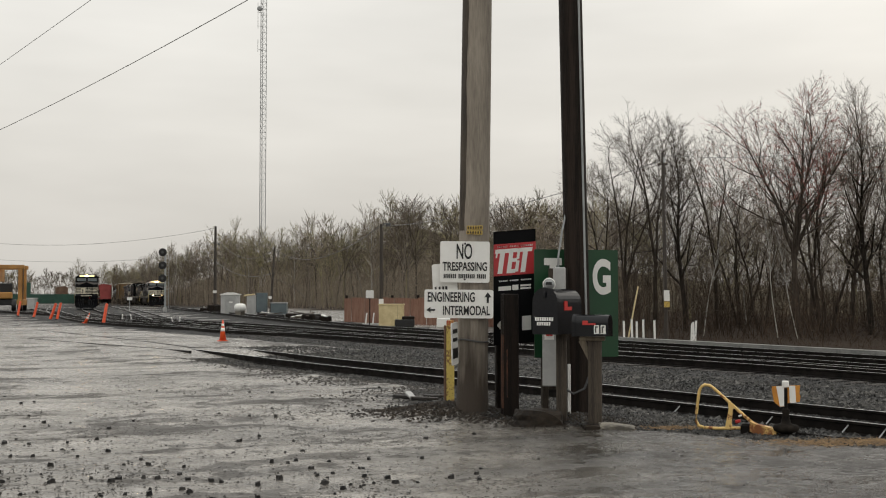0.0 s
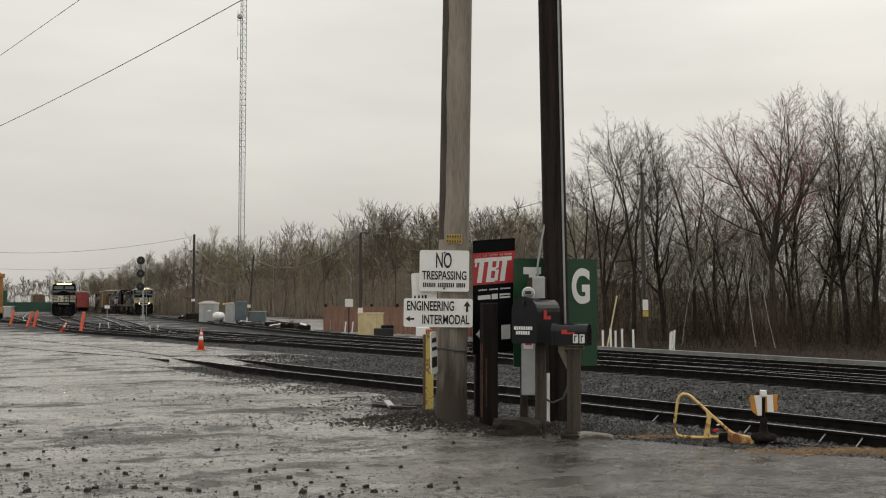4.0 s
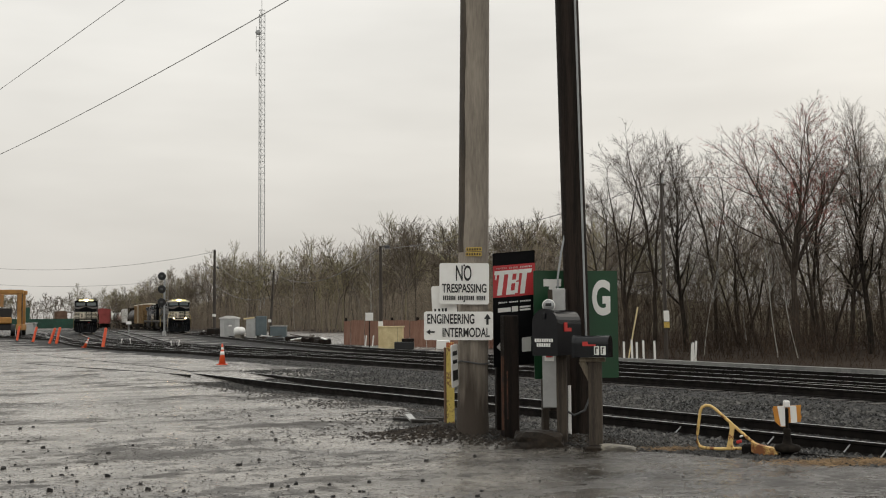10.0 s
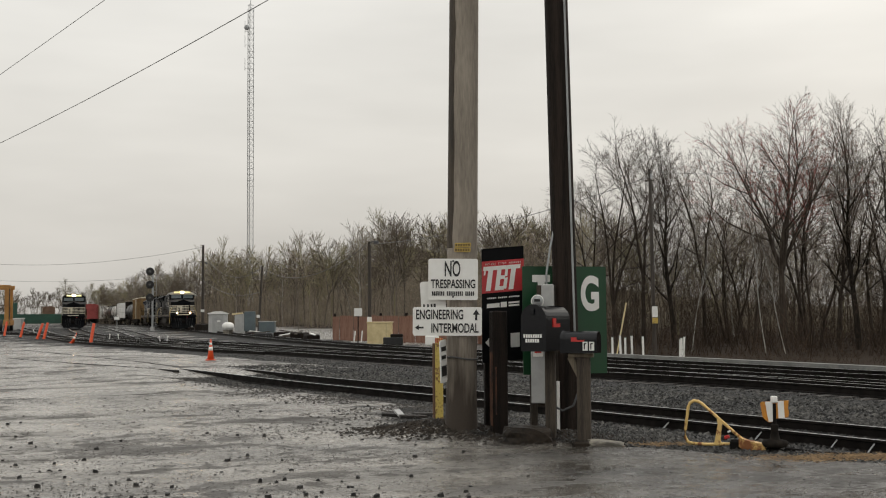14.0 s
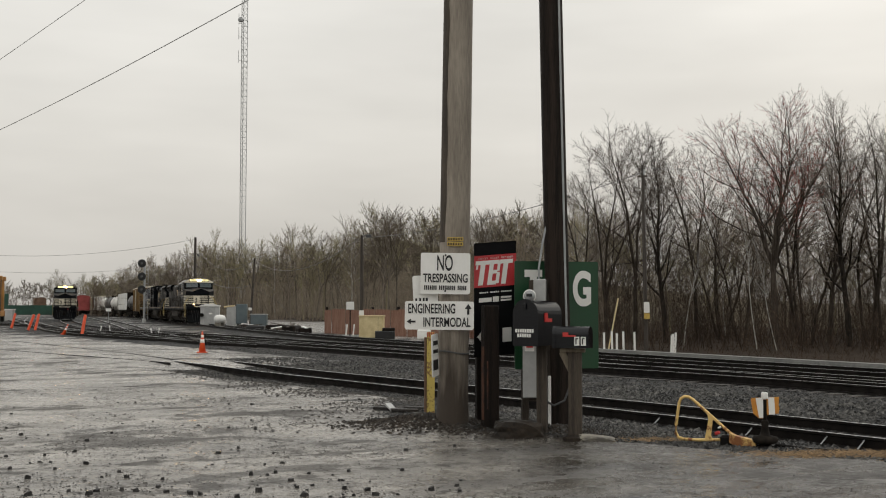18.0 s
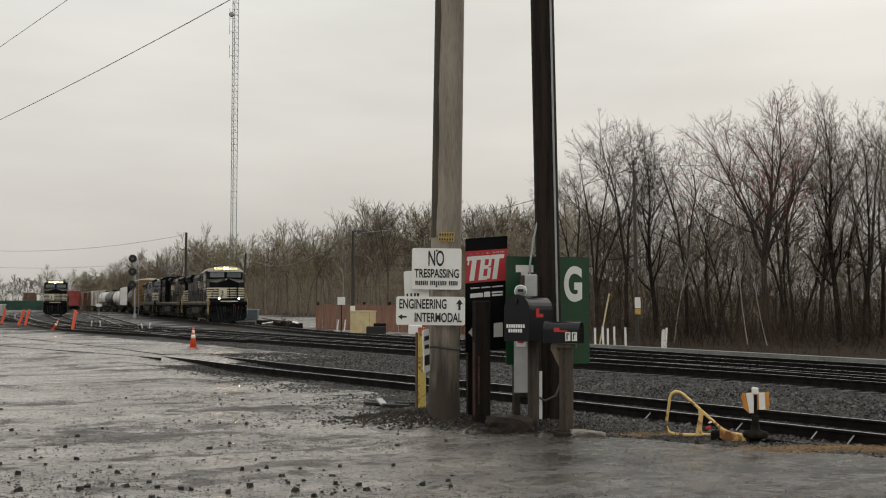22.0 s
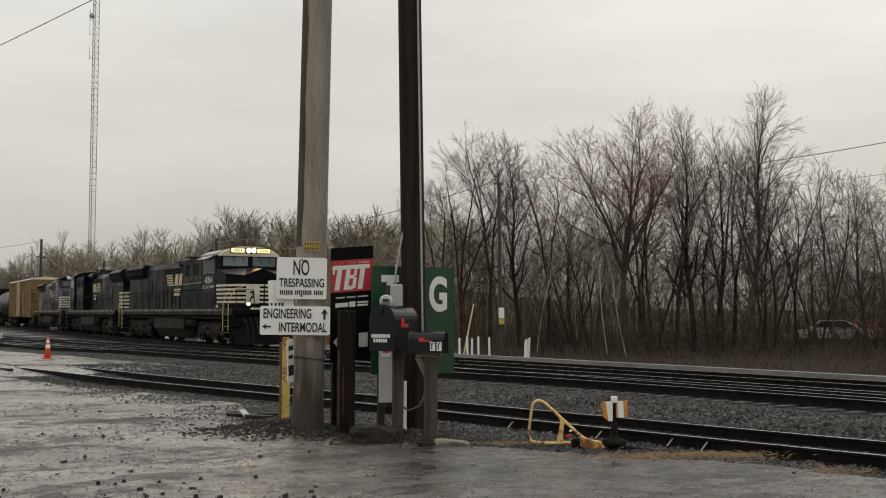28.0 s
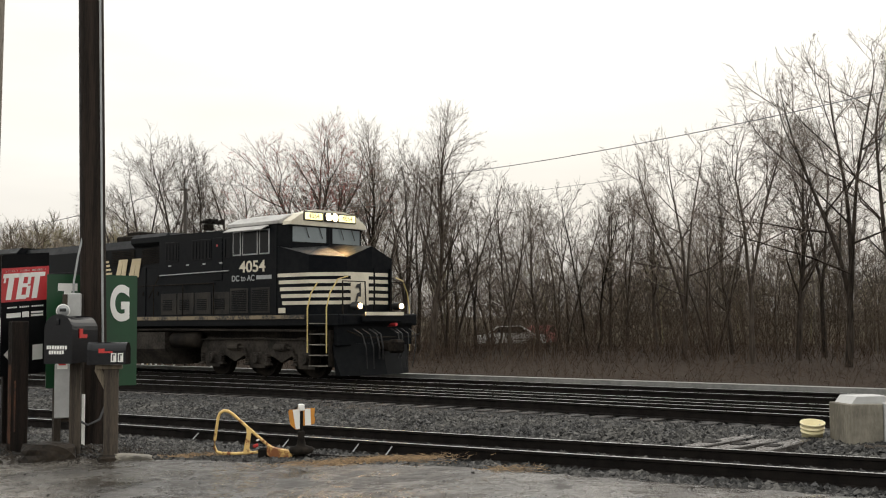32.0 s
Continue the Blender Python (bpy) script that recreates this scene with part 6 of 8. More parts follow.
part("table", lathe(bm_new(), [(0.05, SZ + 0.02), (0.14, SZ + 0.05), (0.155, SZ + 0.085), (0.14, SZ + 0.12), (0.06, SZ + 0.14), (0.04, SZ + 0.24), (0.05, SZ + 0.30), (0.026, SZ + 0.32)], 20), M_locodirt, sd, smooth=True)
part("lever", tube(bm_new(), [(0.12, 0, SZ + 0.02), (0.5, -0.1, SZ - 0.02), (0.95, -0.3, SZ - 0.03)], 0.02, 6), M_railtop, sd)
for a, s, poly in ((12, -1, [(0.01, 0.34), (0.10, 0.34), (0.19, 0.40), (0.225, 0.56), (0.21, 0.585), (0.01, 0.59)]), (-14, 1, [(0.01, 0.38), (0.20, 0.40), (0.215, 0.46), (0.20, 0.50), (0.21, 0.60), (0.01, 0.59)])):
    mm = Matrix.Translation((0, 0, SZ)) @ Matrix.Rotation(radians(a), 4, "Z")
    part("blade", prism(bm_new(), [(s * x * 0.8, z) for x, z in poly], -0.004, 0.004, mm), M_target, sd, "orange blade")
    inner = [(0.03, 0.345), (0.10, 0.345), (0.155, 0.585), (0.03, 0.588)] if s < 0 else [(0.06, 0.385), (0.15, 0.392), (0.14, 0.592), (0.05, 0.59)]
    part("white_stripe", prism(bm_new(), [(s * x * 0.8, z) for x, z in inner], -0.008, -0.0045, mm), M_white, sd)
part("cap", box(bm_new(), (-0.035, -0.035, SZ + 0.57), (0.035, 0.035, SZ + 0.65), 0.01), M_white, sd)


# ---- trees: bare, in early bud ----
def tree_data(seed, height, stems=1, tilt=6.0, fork=0.0, forks=1, limbs=11, branches=7, twigs=6, tips=3, clear=0.25, angle=42, reach=0.40,
              lift=0.075, thick=1.0, rtwig=0.0058, sides=5, buds=0.0):
    """The trunk with its limbs, the crown of fine twigs and the bud-bearing shoots: leaders carry limbs, limbs branches, branches twigs."""
    rnd = random.Random(seed)
    wood, fine, red = ([], []), ([], []), ([], [])

    def limb(store, pts, rs, n):
        V, F = store
        last = None
        for i, p in enumerate(pts):
            d = pts[min(i + 1, len(pts) - 1)] - pts[max(i - 1, 0)]
            if i == len(pts) - 1 and rs[i] == 0:
                V.append(tuple(p))
                for j in range(n):
                    F.append((last + j, last + (j + 1) % n, len(V) - 1))
                return
            quat, k = d.to_track_quat("Z", "Y"), len(V)
            for j in range(n):
                a = 2 * math.pi * j / n
                V.append(tuple(p + quat @ Vector((rs[i] * math.cos(a), rs[i] * math.sin(a), 0))))
            if last is not None:
                for j in range(n):
                    F.append((last + j, last + (j + 1) % n, k + (j + 1) % n, k + j))
            last = k

    def turned(d, ang, round_):
        e1 = d.orthogonal().normalized()
        e2 = d.cross(e1)
        return (d * math.cos(ang) + (e1 * math.cos(round_) + e2 * math.sin(round_)) * math.sin(ang)).normalized()

    def path(p, d, length, k, wander, rise):
        pts, dirs, d = [p], [d.normalized()], d.normalized()
        for i in range(k):
            d = (d + Vector((rnd.gauss(0, wander), rnd.gauss(0, wander), rnd.gauss(0, wander * 0.6) + rise))).normalized()
            pts.append(pts[-1] + d * length / k)
            dirs.append(d)
        return pts, dirs

    def at(pts, dirs, u):
        u = min(u, 0.9999) * (len(pts) - 1)
        i = int(u)
        return pts[i].lerp(pts[i + 1], u - i), dirs[i + 1]

    def twig(p, d, length):
        if not tips:
            q = p + (d + Vector((rnd.gauss(0, 0.12), rnd.gauss(0, 0.12), rnd.gauss(0.05, 0.12)))) * length
            return limb(fine, [p, q], [rtwig, 0], 3)
        pts, dirs = path(p, d, length, 2, 0.14, 0.05)
        store = red if rnd.random() < buds and p.z > height * 0.5 else fine
        limb(store, pts, [rtwig, rtwig * 0.8, 0], 3)
        for c in range(tips):
            q, e = at(pts, dirs, rnd.uniform(0.15, 0.95))
            e = turned(e, radians(rnd.uniform(22, 50)), rnd.uniform(0, 6.28))
            limb(store, [q, q + e * length * rnd.uniform(0.3, 0.6)], [rtwig * 0.85, 0], 3)

    def branch(p, d, length, r):
        pts, dirs = path(p, d, length, 3 if tips else 2, 0.18, lift * 0.4)
        r = max(r, rtwig * 1.3)
        limb(fine, pts, [r + (rtwig - r) * i / (len(pts) - 1) for i in range(len(pts))], 3)
        for c in range(twigs):
            u = 0.12 + 0.88 * (c + rnd.random()) / twigs
            q, e = at(pts, dirs, u)
            e = turned(e, radians(rnd.uniform(24, 55)) * (1.15 - 0.5 * u), rnd.uniform(0, 6.28))
            twig(q, e, max(0.32, length * (0.62 - 0.3 * u)) * rnd.uniform(0.7, 1.2))

    def bough(p, d, length, r):
        pts, dirs = path(p, d, length, 4, 0.17, lift)
        limb(wood, pts, [r + (rtwig * 1.8 - r) * (i / 4) ** 0.8 for i in range(5)], 4 if sides > 4 else 3)
        n = max(3, round(branches * min(1.15, 0.35 + length / (0.3 * height))))
        turn = rnd.uniform(0, 6.28)
        for c in range(n):
            u = 0.16 + 0.84 * (c + rnd.random() * 0.8) / n
            q, e = at(pts, dirs, u)
            e = turned(e, radians(rnd.uniform(28, 52)) * (1.1 - 0.4 * u), turn + 2.4 * c + rnd.uniform(-0.5, 0.5))
            branch(q, e, (0.10 * height + length * 0.34 * (1 - u)) * rnd.uniform(0.7, 1.15), r * (0.42 if tips else 0.3) * (1.05 - u))

    def leader(p, d, length, r, n, low):
        k = 7
        pts, dirs = path(p, d, length, k, 0.085, 0.035)
        rs = [r * ((1 - i / k) ** 0.85) + 0.012 for i in range(k + 1)]
        limb(wood, pts, rs, sides + 2)
        turn = rnd.uniform(0, 6.28)
        for c in range(n):
            u = low + (1 - low) * (c + rnd.random() * 0.7) / n
            q, e = at(pts, dirs, u)
            v = (u - low) / (1 - low)
            e = turned(e, radians(angle * rnd.uniform(0.75, 1.2)) * (1.1 - 0.5 * v), turn + 2.4 * c + rnd.uniform(-0.4, 0.4))
            bough(q, e, height * (reach * (1 - v) ** 0.75 * rnd.uniform(0.7, 1.15) + 0.07), min(r * 0.5, 0.75 * (r * (1 - u) + 0.012)))

    for s in range(stems):
        a = rnd.uniform(0, 1.2) + 6.28 * s / stems
        out = Vector((math.cos(a), math.sin(a), 0))
        d = Vector((0, 0, 1)) + out * math.tan(radians(tilt * rnd.uniform(0.5, 1.2) if stems > 1 else rnd.uniform(0, 3)))
        p = out * (0.0 if stems == 1 else 0.025 * height * rnd.uniform(0.6, 1.3))
        r = 0.0105 * height * thick * (1.0 if stems == 1 else 0.72)
        h = height * (1.0 if s == 0 else rnd.uniform(0.78, 0.98))
        if forks > 1:
            pts, dirs = path(p, d, h * fork, 4, 0.04, 0.02)
            limb(wood, pts, [r * (1.25 - 0.4 * i / 4) for i in range(5)], sides + 3)
            t0 = rnd.uniform(0, 6.28)
            for c in range(forks):
                e = turned(dirs[-1], radians(rnd.uniform(9, 24)), t0 + 6.28 * c / forks + rnd.uniform(-0.4, 0.4))
                leader(pts[-1] - dirs[-1] * 0.1 * c, e, h * (1 - fork) * rnd.uniform(0.85, 1.05), r * 0.66, max(4, round(limbs / stems / forks)), 0.1)
        else:
            leader(p, d, h, r * 1.1, max(4, round(limbs / stems)), clear * rnd.uniform(0.8, 1.3))
    tops = sorted(v[2] for v in fine[0])
    size = height / tops[int(len(tops) * 0.997)]
    out = []
    for nm, (V, F) in (("trunk", wood), ("crown", fine), ("budding_shoot", red)):
        if not V:
            continue
        me = bpy.data.meshes.new(nm)
        me.from_pydata([(x * size, y * size, z * size) for x, y, z in V], [], F)
        out.append(me)
    return out


def tree_kind(seed, height, label, bark, twig, **kw):
    t = thing("tree", I4, label, "tree", "bare trees")
    for me, m in zip(tree_data(seed, height, **kw), (bark, twig, M_twig_red)):
        me.materials.append(m)
        share(me.name.split(".")[0], me, t)
    return t


HEIGHTS = (11.0, 11.5, 11.5, 10.0, 10.5, 12.0, 9.0)
NEAR_KINDS = [
    tree_kind(11, 11.0, "bare dark tree forking into two tall leaders", M_bark, M_twig, forks=2, fork=0.34, limbs=20, branches=8, twigs=6, angle=44, reach=0.34),
    tree_kind(12, 11.5, "clump of bare upright stems with thin twigs", M_bark, M_twig, stems=4, tilt=7, limbs=30, branches=6, twigs=5, clear=0.34, angle=34, reach=0.24, thick=0.85),
    tree_kind(13, 11.5, "bare maple with red buds and a dense rounded crown", M_bark, M_twig, forks=4, fork=0.36, limbs=44, branches=8, twigs=6, angle=46, reach=0.34, thick=1.3, buds=0.5),
    tree_kind(14, 10.0, "bare spreading tree with crooked low limbs", M_bark, M_twig, forks=3, fork=0.24, limbs=20, branches=8, twigs=6, angle=58, reach=0.46, lift=0.06),
    tree_kind(15, 10.5, "slender pale birch with thin twigs", M_birch, M_twig, limbs=18, branches=6, twigs=5, angle=36, reach=0.2, thick=0.55, clear=0.35),
    tree_kind(16, 12.0, "tall bare tree with a straight trunk", M_bark, M_twig, limbs=24, branches=8, twigs=6, angle=36, reach=0.30, clear=0.24, thick=1.15),
    tree_kind(17, 9.0, "bare small tree with two leaning stems", M_bark, M_twig, stems=2, tilt=12, limbs=20, branches=7, twigs=6, clear=0.26, angle=46, reach=0.36),
]
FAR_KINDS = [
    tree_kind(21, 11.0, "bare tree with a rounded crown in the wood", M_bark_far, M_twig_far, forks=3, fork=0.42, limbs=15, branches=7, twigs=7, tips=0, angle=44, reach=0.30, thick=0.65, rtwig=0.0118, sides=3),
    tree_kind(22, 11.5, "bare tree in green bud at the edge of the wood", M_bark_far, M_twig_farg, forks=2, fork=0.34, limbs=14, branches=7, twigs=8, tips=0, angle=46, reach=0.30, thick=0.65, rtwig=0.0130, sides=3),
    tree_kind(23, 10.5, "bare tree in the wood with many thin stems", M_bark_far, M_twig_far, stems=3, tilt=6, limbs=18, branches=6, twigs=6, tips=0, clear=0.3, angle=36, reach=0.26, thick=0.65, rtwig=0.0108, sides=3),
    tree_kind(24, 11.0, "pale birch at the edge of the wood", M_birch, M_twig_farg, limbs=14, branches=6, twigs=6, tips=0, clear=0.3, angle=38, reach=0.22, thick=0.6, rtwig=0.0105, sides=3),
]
USED = set()


def plant(kinds, i, x, y, scale, turn, z=0.0):
    k = kinds[i]
    m = Matrix.Translation((x, y, z)) @ Matrix.Rotation(turn, 4, "Z")
    if k.name not in USED:
        USED.add(k.name)
        k.matrix_basis = m
        k.scale = (scale,) * 3
        return k
    k2 = copy_thing(k, m)
    k2.scale = (scale,) * 3
    return k2


rt = random.Random(5)
def polar(b, r):
    return r * math.sin(radians(b)), r * math.cos(radians(b))


# the row of single trees behind the kerb: bearing, distance, height, kind
ROW = ((7.9, 70, 10.2, 0), (9.0, 60, 10.6, 3), (10.3, 60, 11.6, 0), (11.8, 58, 10.9, 5), (13.2, 64, 11.0, 0), (14.4, 66, 10.2, 1), (15.3, 62, 9.2, 6),
       (16.9, 54, 11.7, 2), (18.2, 57, 10.8, 1), (19.3, 60, 10.6, 5), (20.2, 55, 11.8, 5), (21.3, 57, 11.6, 1), (22.7, 55, 12.6, 5), (23.7, 60, 10.6, 1),
       (24.9, 64, 9.4, 0), (26.6, 55, 8.6, 3), (28.0, 64, 9.4, 5), (29.2, 66, 9.8, 1), (30.6, 62, 9.4, 6), (32.2, 64, 9.4, 0), (33.6, 60, 9.0, 5), (34.9, 50, 10.4, 3),
       (36.3, 58, 9.6, 1), (38.1, 46, 10.4, 0), (40.2, 50, 10.8, 5), (42.4, 43, 12.6, 3), (44.2, 43, 12.0, 0), (46.2, 44, 11.8, 5), (48.2, 43, 12.0, 2),
       (17.6, 63, 11.0, 0), (22.0, 64, 11.4, 0), (25.8, 70, 9.8, 1), (31.4, 70, 10.2, 5), (37.2, 60, 10.2, 5), (41.4, 54, 11.2, 0))
for b, r, h, k in ROW:
    x, y = polar(b, r)
    plant(NEAR_KINDS, k, x, y, 0.98 * h / HEIGHTS[k], rt.uniform(0, 6.28), gz(x, y) - 0.15)
# leaning birches close behind the kerb
for b, r, lean, sc in ((16.05, 50, -11, 0.62), (16.95, 49, -16, 0.5), (12.6, 52, 4, 0.55)):
    x, y = polar(b, r)
    k2 = plant(NEAR_KINDS, 4, x, y, sc, rt.uniform(0, 6.28))
    k2.matrix_basis = Matrix.Translation((x, y, -0.1)) @ Matrix.Rotation(radians(lean), 4, "Y") @ Matrix.Diagonal((sc * 0.6, sc * 0.6, sc, 1))
for k in range(30):
    b = 8 + 44 * (k + rt.random()) / 30
    x, y = polar(b, rt.uniform(66, 108))
    plant(FAR_KINDS, rt.choice((1, 2, 0, 2)), x, y, rt.uniform(0.5, 0.74) if b < 31 else rt.uniform(0.6, 0.85), rt.uniform(0, 6.28))
# the wood along the line, to the far end of the yard
for k in range(118):
    s = 20 + 375 * (k + rt.random()) / 118
    p, d = WOODS.at(s), WOODS.dir(s)
    off = rt.uniform(0, 24)
    x, y = p.x - d.y * off, p.y + d.x * off
    b = math.degrees(math.atan2(x, y))
    if b < -15.9:
        continue
    plant(FAR_KINDS, rt.choice((0, 0, 1, 1, 2, 2, 3)), x, y, min(rt.uniform(1.1, 1.55), 0.0091 * math.hypot(x, y)) * (1.0 if b > -1 else min(1.0, 0.62 + 0.38 * (b + 16) / 4.5)), rt.uniform(0, 6.28))


def wood_mass(name, spots, material, label, seed, **kw):
    """Many thin trees of one wood in one mesh, too many to count."""
    rnd = random.Random(seed)
    kinds = []
    for k in range(4):
        me = tree_data(seed + k, 11.0, **kw)
        verts, faces, base = [], [], 0
        for m in me:
            v = np.empty(len(m.vertices) * 3)
            m.vertices.foreach_get("co", v)
            verts.append(v.reshape(-1, 3))
            faces += [[base + i for i in p.vertices] for p in m.polygons]
            base += len(m.vertices)
            bpy.data.meshes.remove(m)
        kinds.append((np.concatenate(verts), faces))
    V, F, base = [], [], 0
    for x, y, z, size in spots:
        v, f = kinds[rnd.randrange(4)]
        a = rnd.uniform(0, 6.28)
        c, d = math.cos(a) * size, math.sin(a) * size
        V.append(np.stack([x + c * v[:, 0] - d * v[:, 1], y + d * v[:, 0] + c * v[:, 1], z + size * v[:, 2]], 1))
        F += [[base + i for i in p] for p in f]
        base += len(v)
    me = bpy.data.meshes.new(name)
    me.from_pydata(np.concatenate(V).tolist(), [], F)
    me.materials.append(material)
    return tagged(new(name, me), label, "wood", kind="stuff")


def wood_spots(count, seed, off0, off1):
    rnd = random.Random(seed)
    out = []
    for k in range(count):
        s = 60 + 325 * (k + rnd.random()) / count
        p, d = WOODS.at(s), WOODS.dir(s)
        off = rnd.uniform(off0, off1)
        x, y = p.x - d.y * off, p.y + d.x * off
        b = math.degrees(math.atan2(x, y))
        if -15.6 < b < 10:
            out.append((x, y, 0.0, min(rnd.uniform(0.95, 1.4), 0.0092 * math.hypot(x, y)) * (1.0 if b > -3 else min(1.0, 0.6 + 0.4 * (b + 16) / 6))))
    return out


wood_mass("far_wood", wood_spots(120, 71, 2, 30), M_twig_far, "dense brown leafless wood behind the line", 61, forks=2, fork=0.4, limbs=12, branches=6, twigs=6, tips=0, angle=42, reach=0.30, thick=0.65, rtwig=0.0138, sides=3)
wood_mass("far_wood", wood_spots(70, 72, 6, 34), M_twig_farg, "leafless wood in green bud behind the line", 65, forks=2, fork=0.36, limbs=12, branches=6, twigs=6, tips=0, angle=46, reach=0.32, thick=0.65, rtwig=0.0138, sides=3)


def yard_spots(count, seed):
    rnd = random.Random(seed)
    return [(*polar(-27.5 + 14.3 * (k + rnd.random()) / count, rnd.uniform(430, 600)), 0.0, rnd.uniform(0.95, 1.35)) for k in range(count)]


# no mist here: the haze lies in the paled twig colour
wood_mass("far_wood", yard_spots(80, 73), M_twig_far, "low wood beyond the yard, haze put into its pale colour", 69, forks=2, fork=0.3, limbs=9, branches=5, twigs=4, tips=0, angle=48, reach=0.36, thick=0.8, rtwig=0.045, sides=3)


def row_spots(count, seed, r0, r1, lo, hi):
    rnd = random.Random(seed)
    out = []
    for k in range(count):
        b = 7.5 + 45 * (k + rnd.random()) / count
        x, y = polar(b, rnd.uniform(r0, r1))
        out.append((x, y, -0.1, rnd.uniform(lo, hi) * (1.0 if b < 24 or b > 33 else 0.85)))
    return out


wood_mass("thicket", row_spots(95, 81, 58, 84, 0.42, 0.72), M_thicket, "tangle of thin brown trees behind the kerb", 85, stems=2, tilt=9, limbs=16, branches=5, twigs=6, tips=0, clear=0.14, angle=50, reach=0.34, thick=0.6, rtwig=0.009, sides=3)
wood_mass("thicket", row_spots(60, 82, 84, 116, 0.55, 0.9), M_thicket, "tangle of thin brown trees farther back", 89, forks=2, fork=0.3, limbs=14, branches=6, twigs=6, tips=0, angle=46, reach=0.34, thick=0.7, rtwig=0.012, sides=3)
wood_mass("thicket", row_spots(22, 83, 70, 110, 0.5, 0.75), M_twig_farg, "thin trees in green bud behind the kerb", 93, forks=2, fork=0.3, limbs=14, branches=6, twigs=6, tips=0, angle=46, reach=0.36, thick=0.7, rtwig=0.012, sides=3)

# pale saplings bent out of the edge of the wood
M_palebark = mat("pale_bark", (0.20, 0.18, 0.155), (0.12, 0.105, 0.09), 3.0, 0.85, spec=0.1)
for b, r, lean, h in ((-6.45, 118, -4.2, 3.9), (-3.9, 112, -1.4, 5.6), (1.6, 92, -0.8, 4.4)):
    x, y = polar(b, r)
    t = thing("bent_sapling", Matrix.Translation((x, y, 0)), "pale bare sapling bent over at the edge of the wood", "tree", "bent saplings")
    part("stem", tube(bm_new(), [(lean * u * u, 0.2 * u, h * (1.35 * u - 0.35 * u * u) - 0.2) for u in (0, 0.2, 0.4, 0.6, 0.8, 1.0)], 0.04, 5), M_palebark, t)
    for u in (0.55, 0.72, 0.88):
        p = Vector((lean * u * u, 0.2 * u, h * (1.35 * u - 0.35 * u * u) - 0.2))
        part("twig", tube(bm_new(), [p, p + Vector((lean * 0.1, 0.1, 0.5)), p + Vector((lean * 0.16, 0.2, 1.1))], 0.016, 4), M_twig_far, t)


# undergrowth: bushes and saplings of bent stems with side twigs, too many to count
def bushes(name, count, place, hmin, hmax, material, label, seed, r=0.012, lean=0.3, twigs=9, z0=-0.15, low=0.62):
    rnd = random.Random(seed)
    V, F = [], []

    def spike(p, q, r):
        i = len(V)
        d = (q - p)
        quat = d.to_track_quat("Z", "Y")
        for j in range(3):
            V.append(tuple(p + quat @ Vector((r * math.cos(2.094 * j), r * math.sin(2.094 * j), 0))))
        V.append(tuple(q))
        F.extend(((i, i + 1, i + 3), (i + 1, i + 2, i + 3), (i + 2, i, i + 3)))

    for k in range(count):
        x, y, *up_ = place(rnd)
        b = math.degrees(math.atan2(x, y))
        h = (1.0 if b < 8 or hmax < 4 else low if b < 30 else 0.9)
        h *= hmin + (hmax - hmin) * rnd.random() ** 1.7
        if b < 9.5:
            h = min(h, math.hypot(x, y) * 0.08) * min(1.0, 0.5 + 0.5 * max(0, b + 16) / 5)
        p = Vector((x, y, up_[0] if up_ else z0))
        d = Vector((rnd.gauss(0, lean), rnd.gauss(0, lean), 1)).normalized()
        mid = p + d * h * 0.5
        d2 = (d + Vector((rnd.gauss(0, lean), rnd.gauss(0, lean), 0.1))).normalized()
        top = mid + d2 * h * 0.5
        spike(p, mid.lerp(top, 0.35), r * 1.5)
        spike(mid, top, r)
        for c in range(twigs):
            u = rnd.random() ** 0.7
            q = p.lerp(mid, u * 2) if u < 0.5 else mid.lerp(top, u * 2 - 1)
            nd = Vector((rnd.gauss(0, 0.8), rnd.gauss(0, 0.8), 0.45 + rnd.gauss(0, 0.5))).normalized()
            spike(q, q + nd * h * rnd.uniform(0.15, 0.42), r * 0.7)
    me = bpy.data.meshes.new(name)
    me.from_pydata(V, [], F)
    me.materials.append(material)
    return tagged(new(name, me), label, "undergrowth", kind="stuff")


def in_wood(rnd):
    while True:
        s = rnd.uniform(10, 420)
        p, d = WOODS.at(s), WOODS.dir(s)
        off = rnd.uniform(-3, 30)
        x, y = p.x - d.y * off, p.y + d.x * off
        if -15.9 < math.degrees(math.atan2(x, y)) < 9:
            return x, y


def behind_row(rnd):
    return polar(rnd.uniform(8, 54), rnd.uniform(60, 108))


def far_slope(rnd):
    return polar(rnd.uniform(26, 56), rnd.uniform(86, 122))


def by_kerb(rnd):
    return polar(rnd.uniform(8.5, 52), rnd.uniform(46, 74))


def along_kerb(rnd):
    s, off = rnd.uniform(8, 52), 0.7 + 15 * rnd.random() ** 1.3
    p, d = KERB.at(s), KERB.dir(s)
    return p.x - d.y * off, p.y + d.x * off


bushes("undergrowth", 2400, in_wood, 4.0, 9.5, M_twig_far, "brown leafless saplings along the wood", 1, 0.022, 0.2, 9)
bushes("undergrowth", 1900, behind_row, 2.5, 8.0, M_thicket, "dense brown thicket behind the trees", 2, 0.012, 0.34, 11)
bushes("undergrowth", 1600, far_slope, 3.5, 7.5, M_thicket, "brown thicket along the top of the slope", 5, 0.014, 0.3, 10, 1.2)
bushes("undergrowth", 2600, by_kerb, 0.8, 3.6, M_brush, "reddish brown brush between the trees", 3, 0.010, 0.35)
bushes("undergrowth", 1500, along_kerb, 0.2, 1.25, M_brush, "low brown brush and dead weeds behind the kerb", 12, 0.007, 0.5, 6)

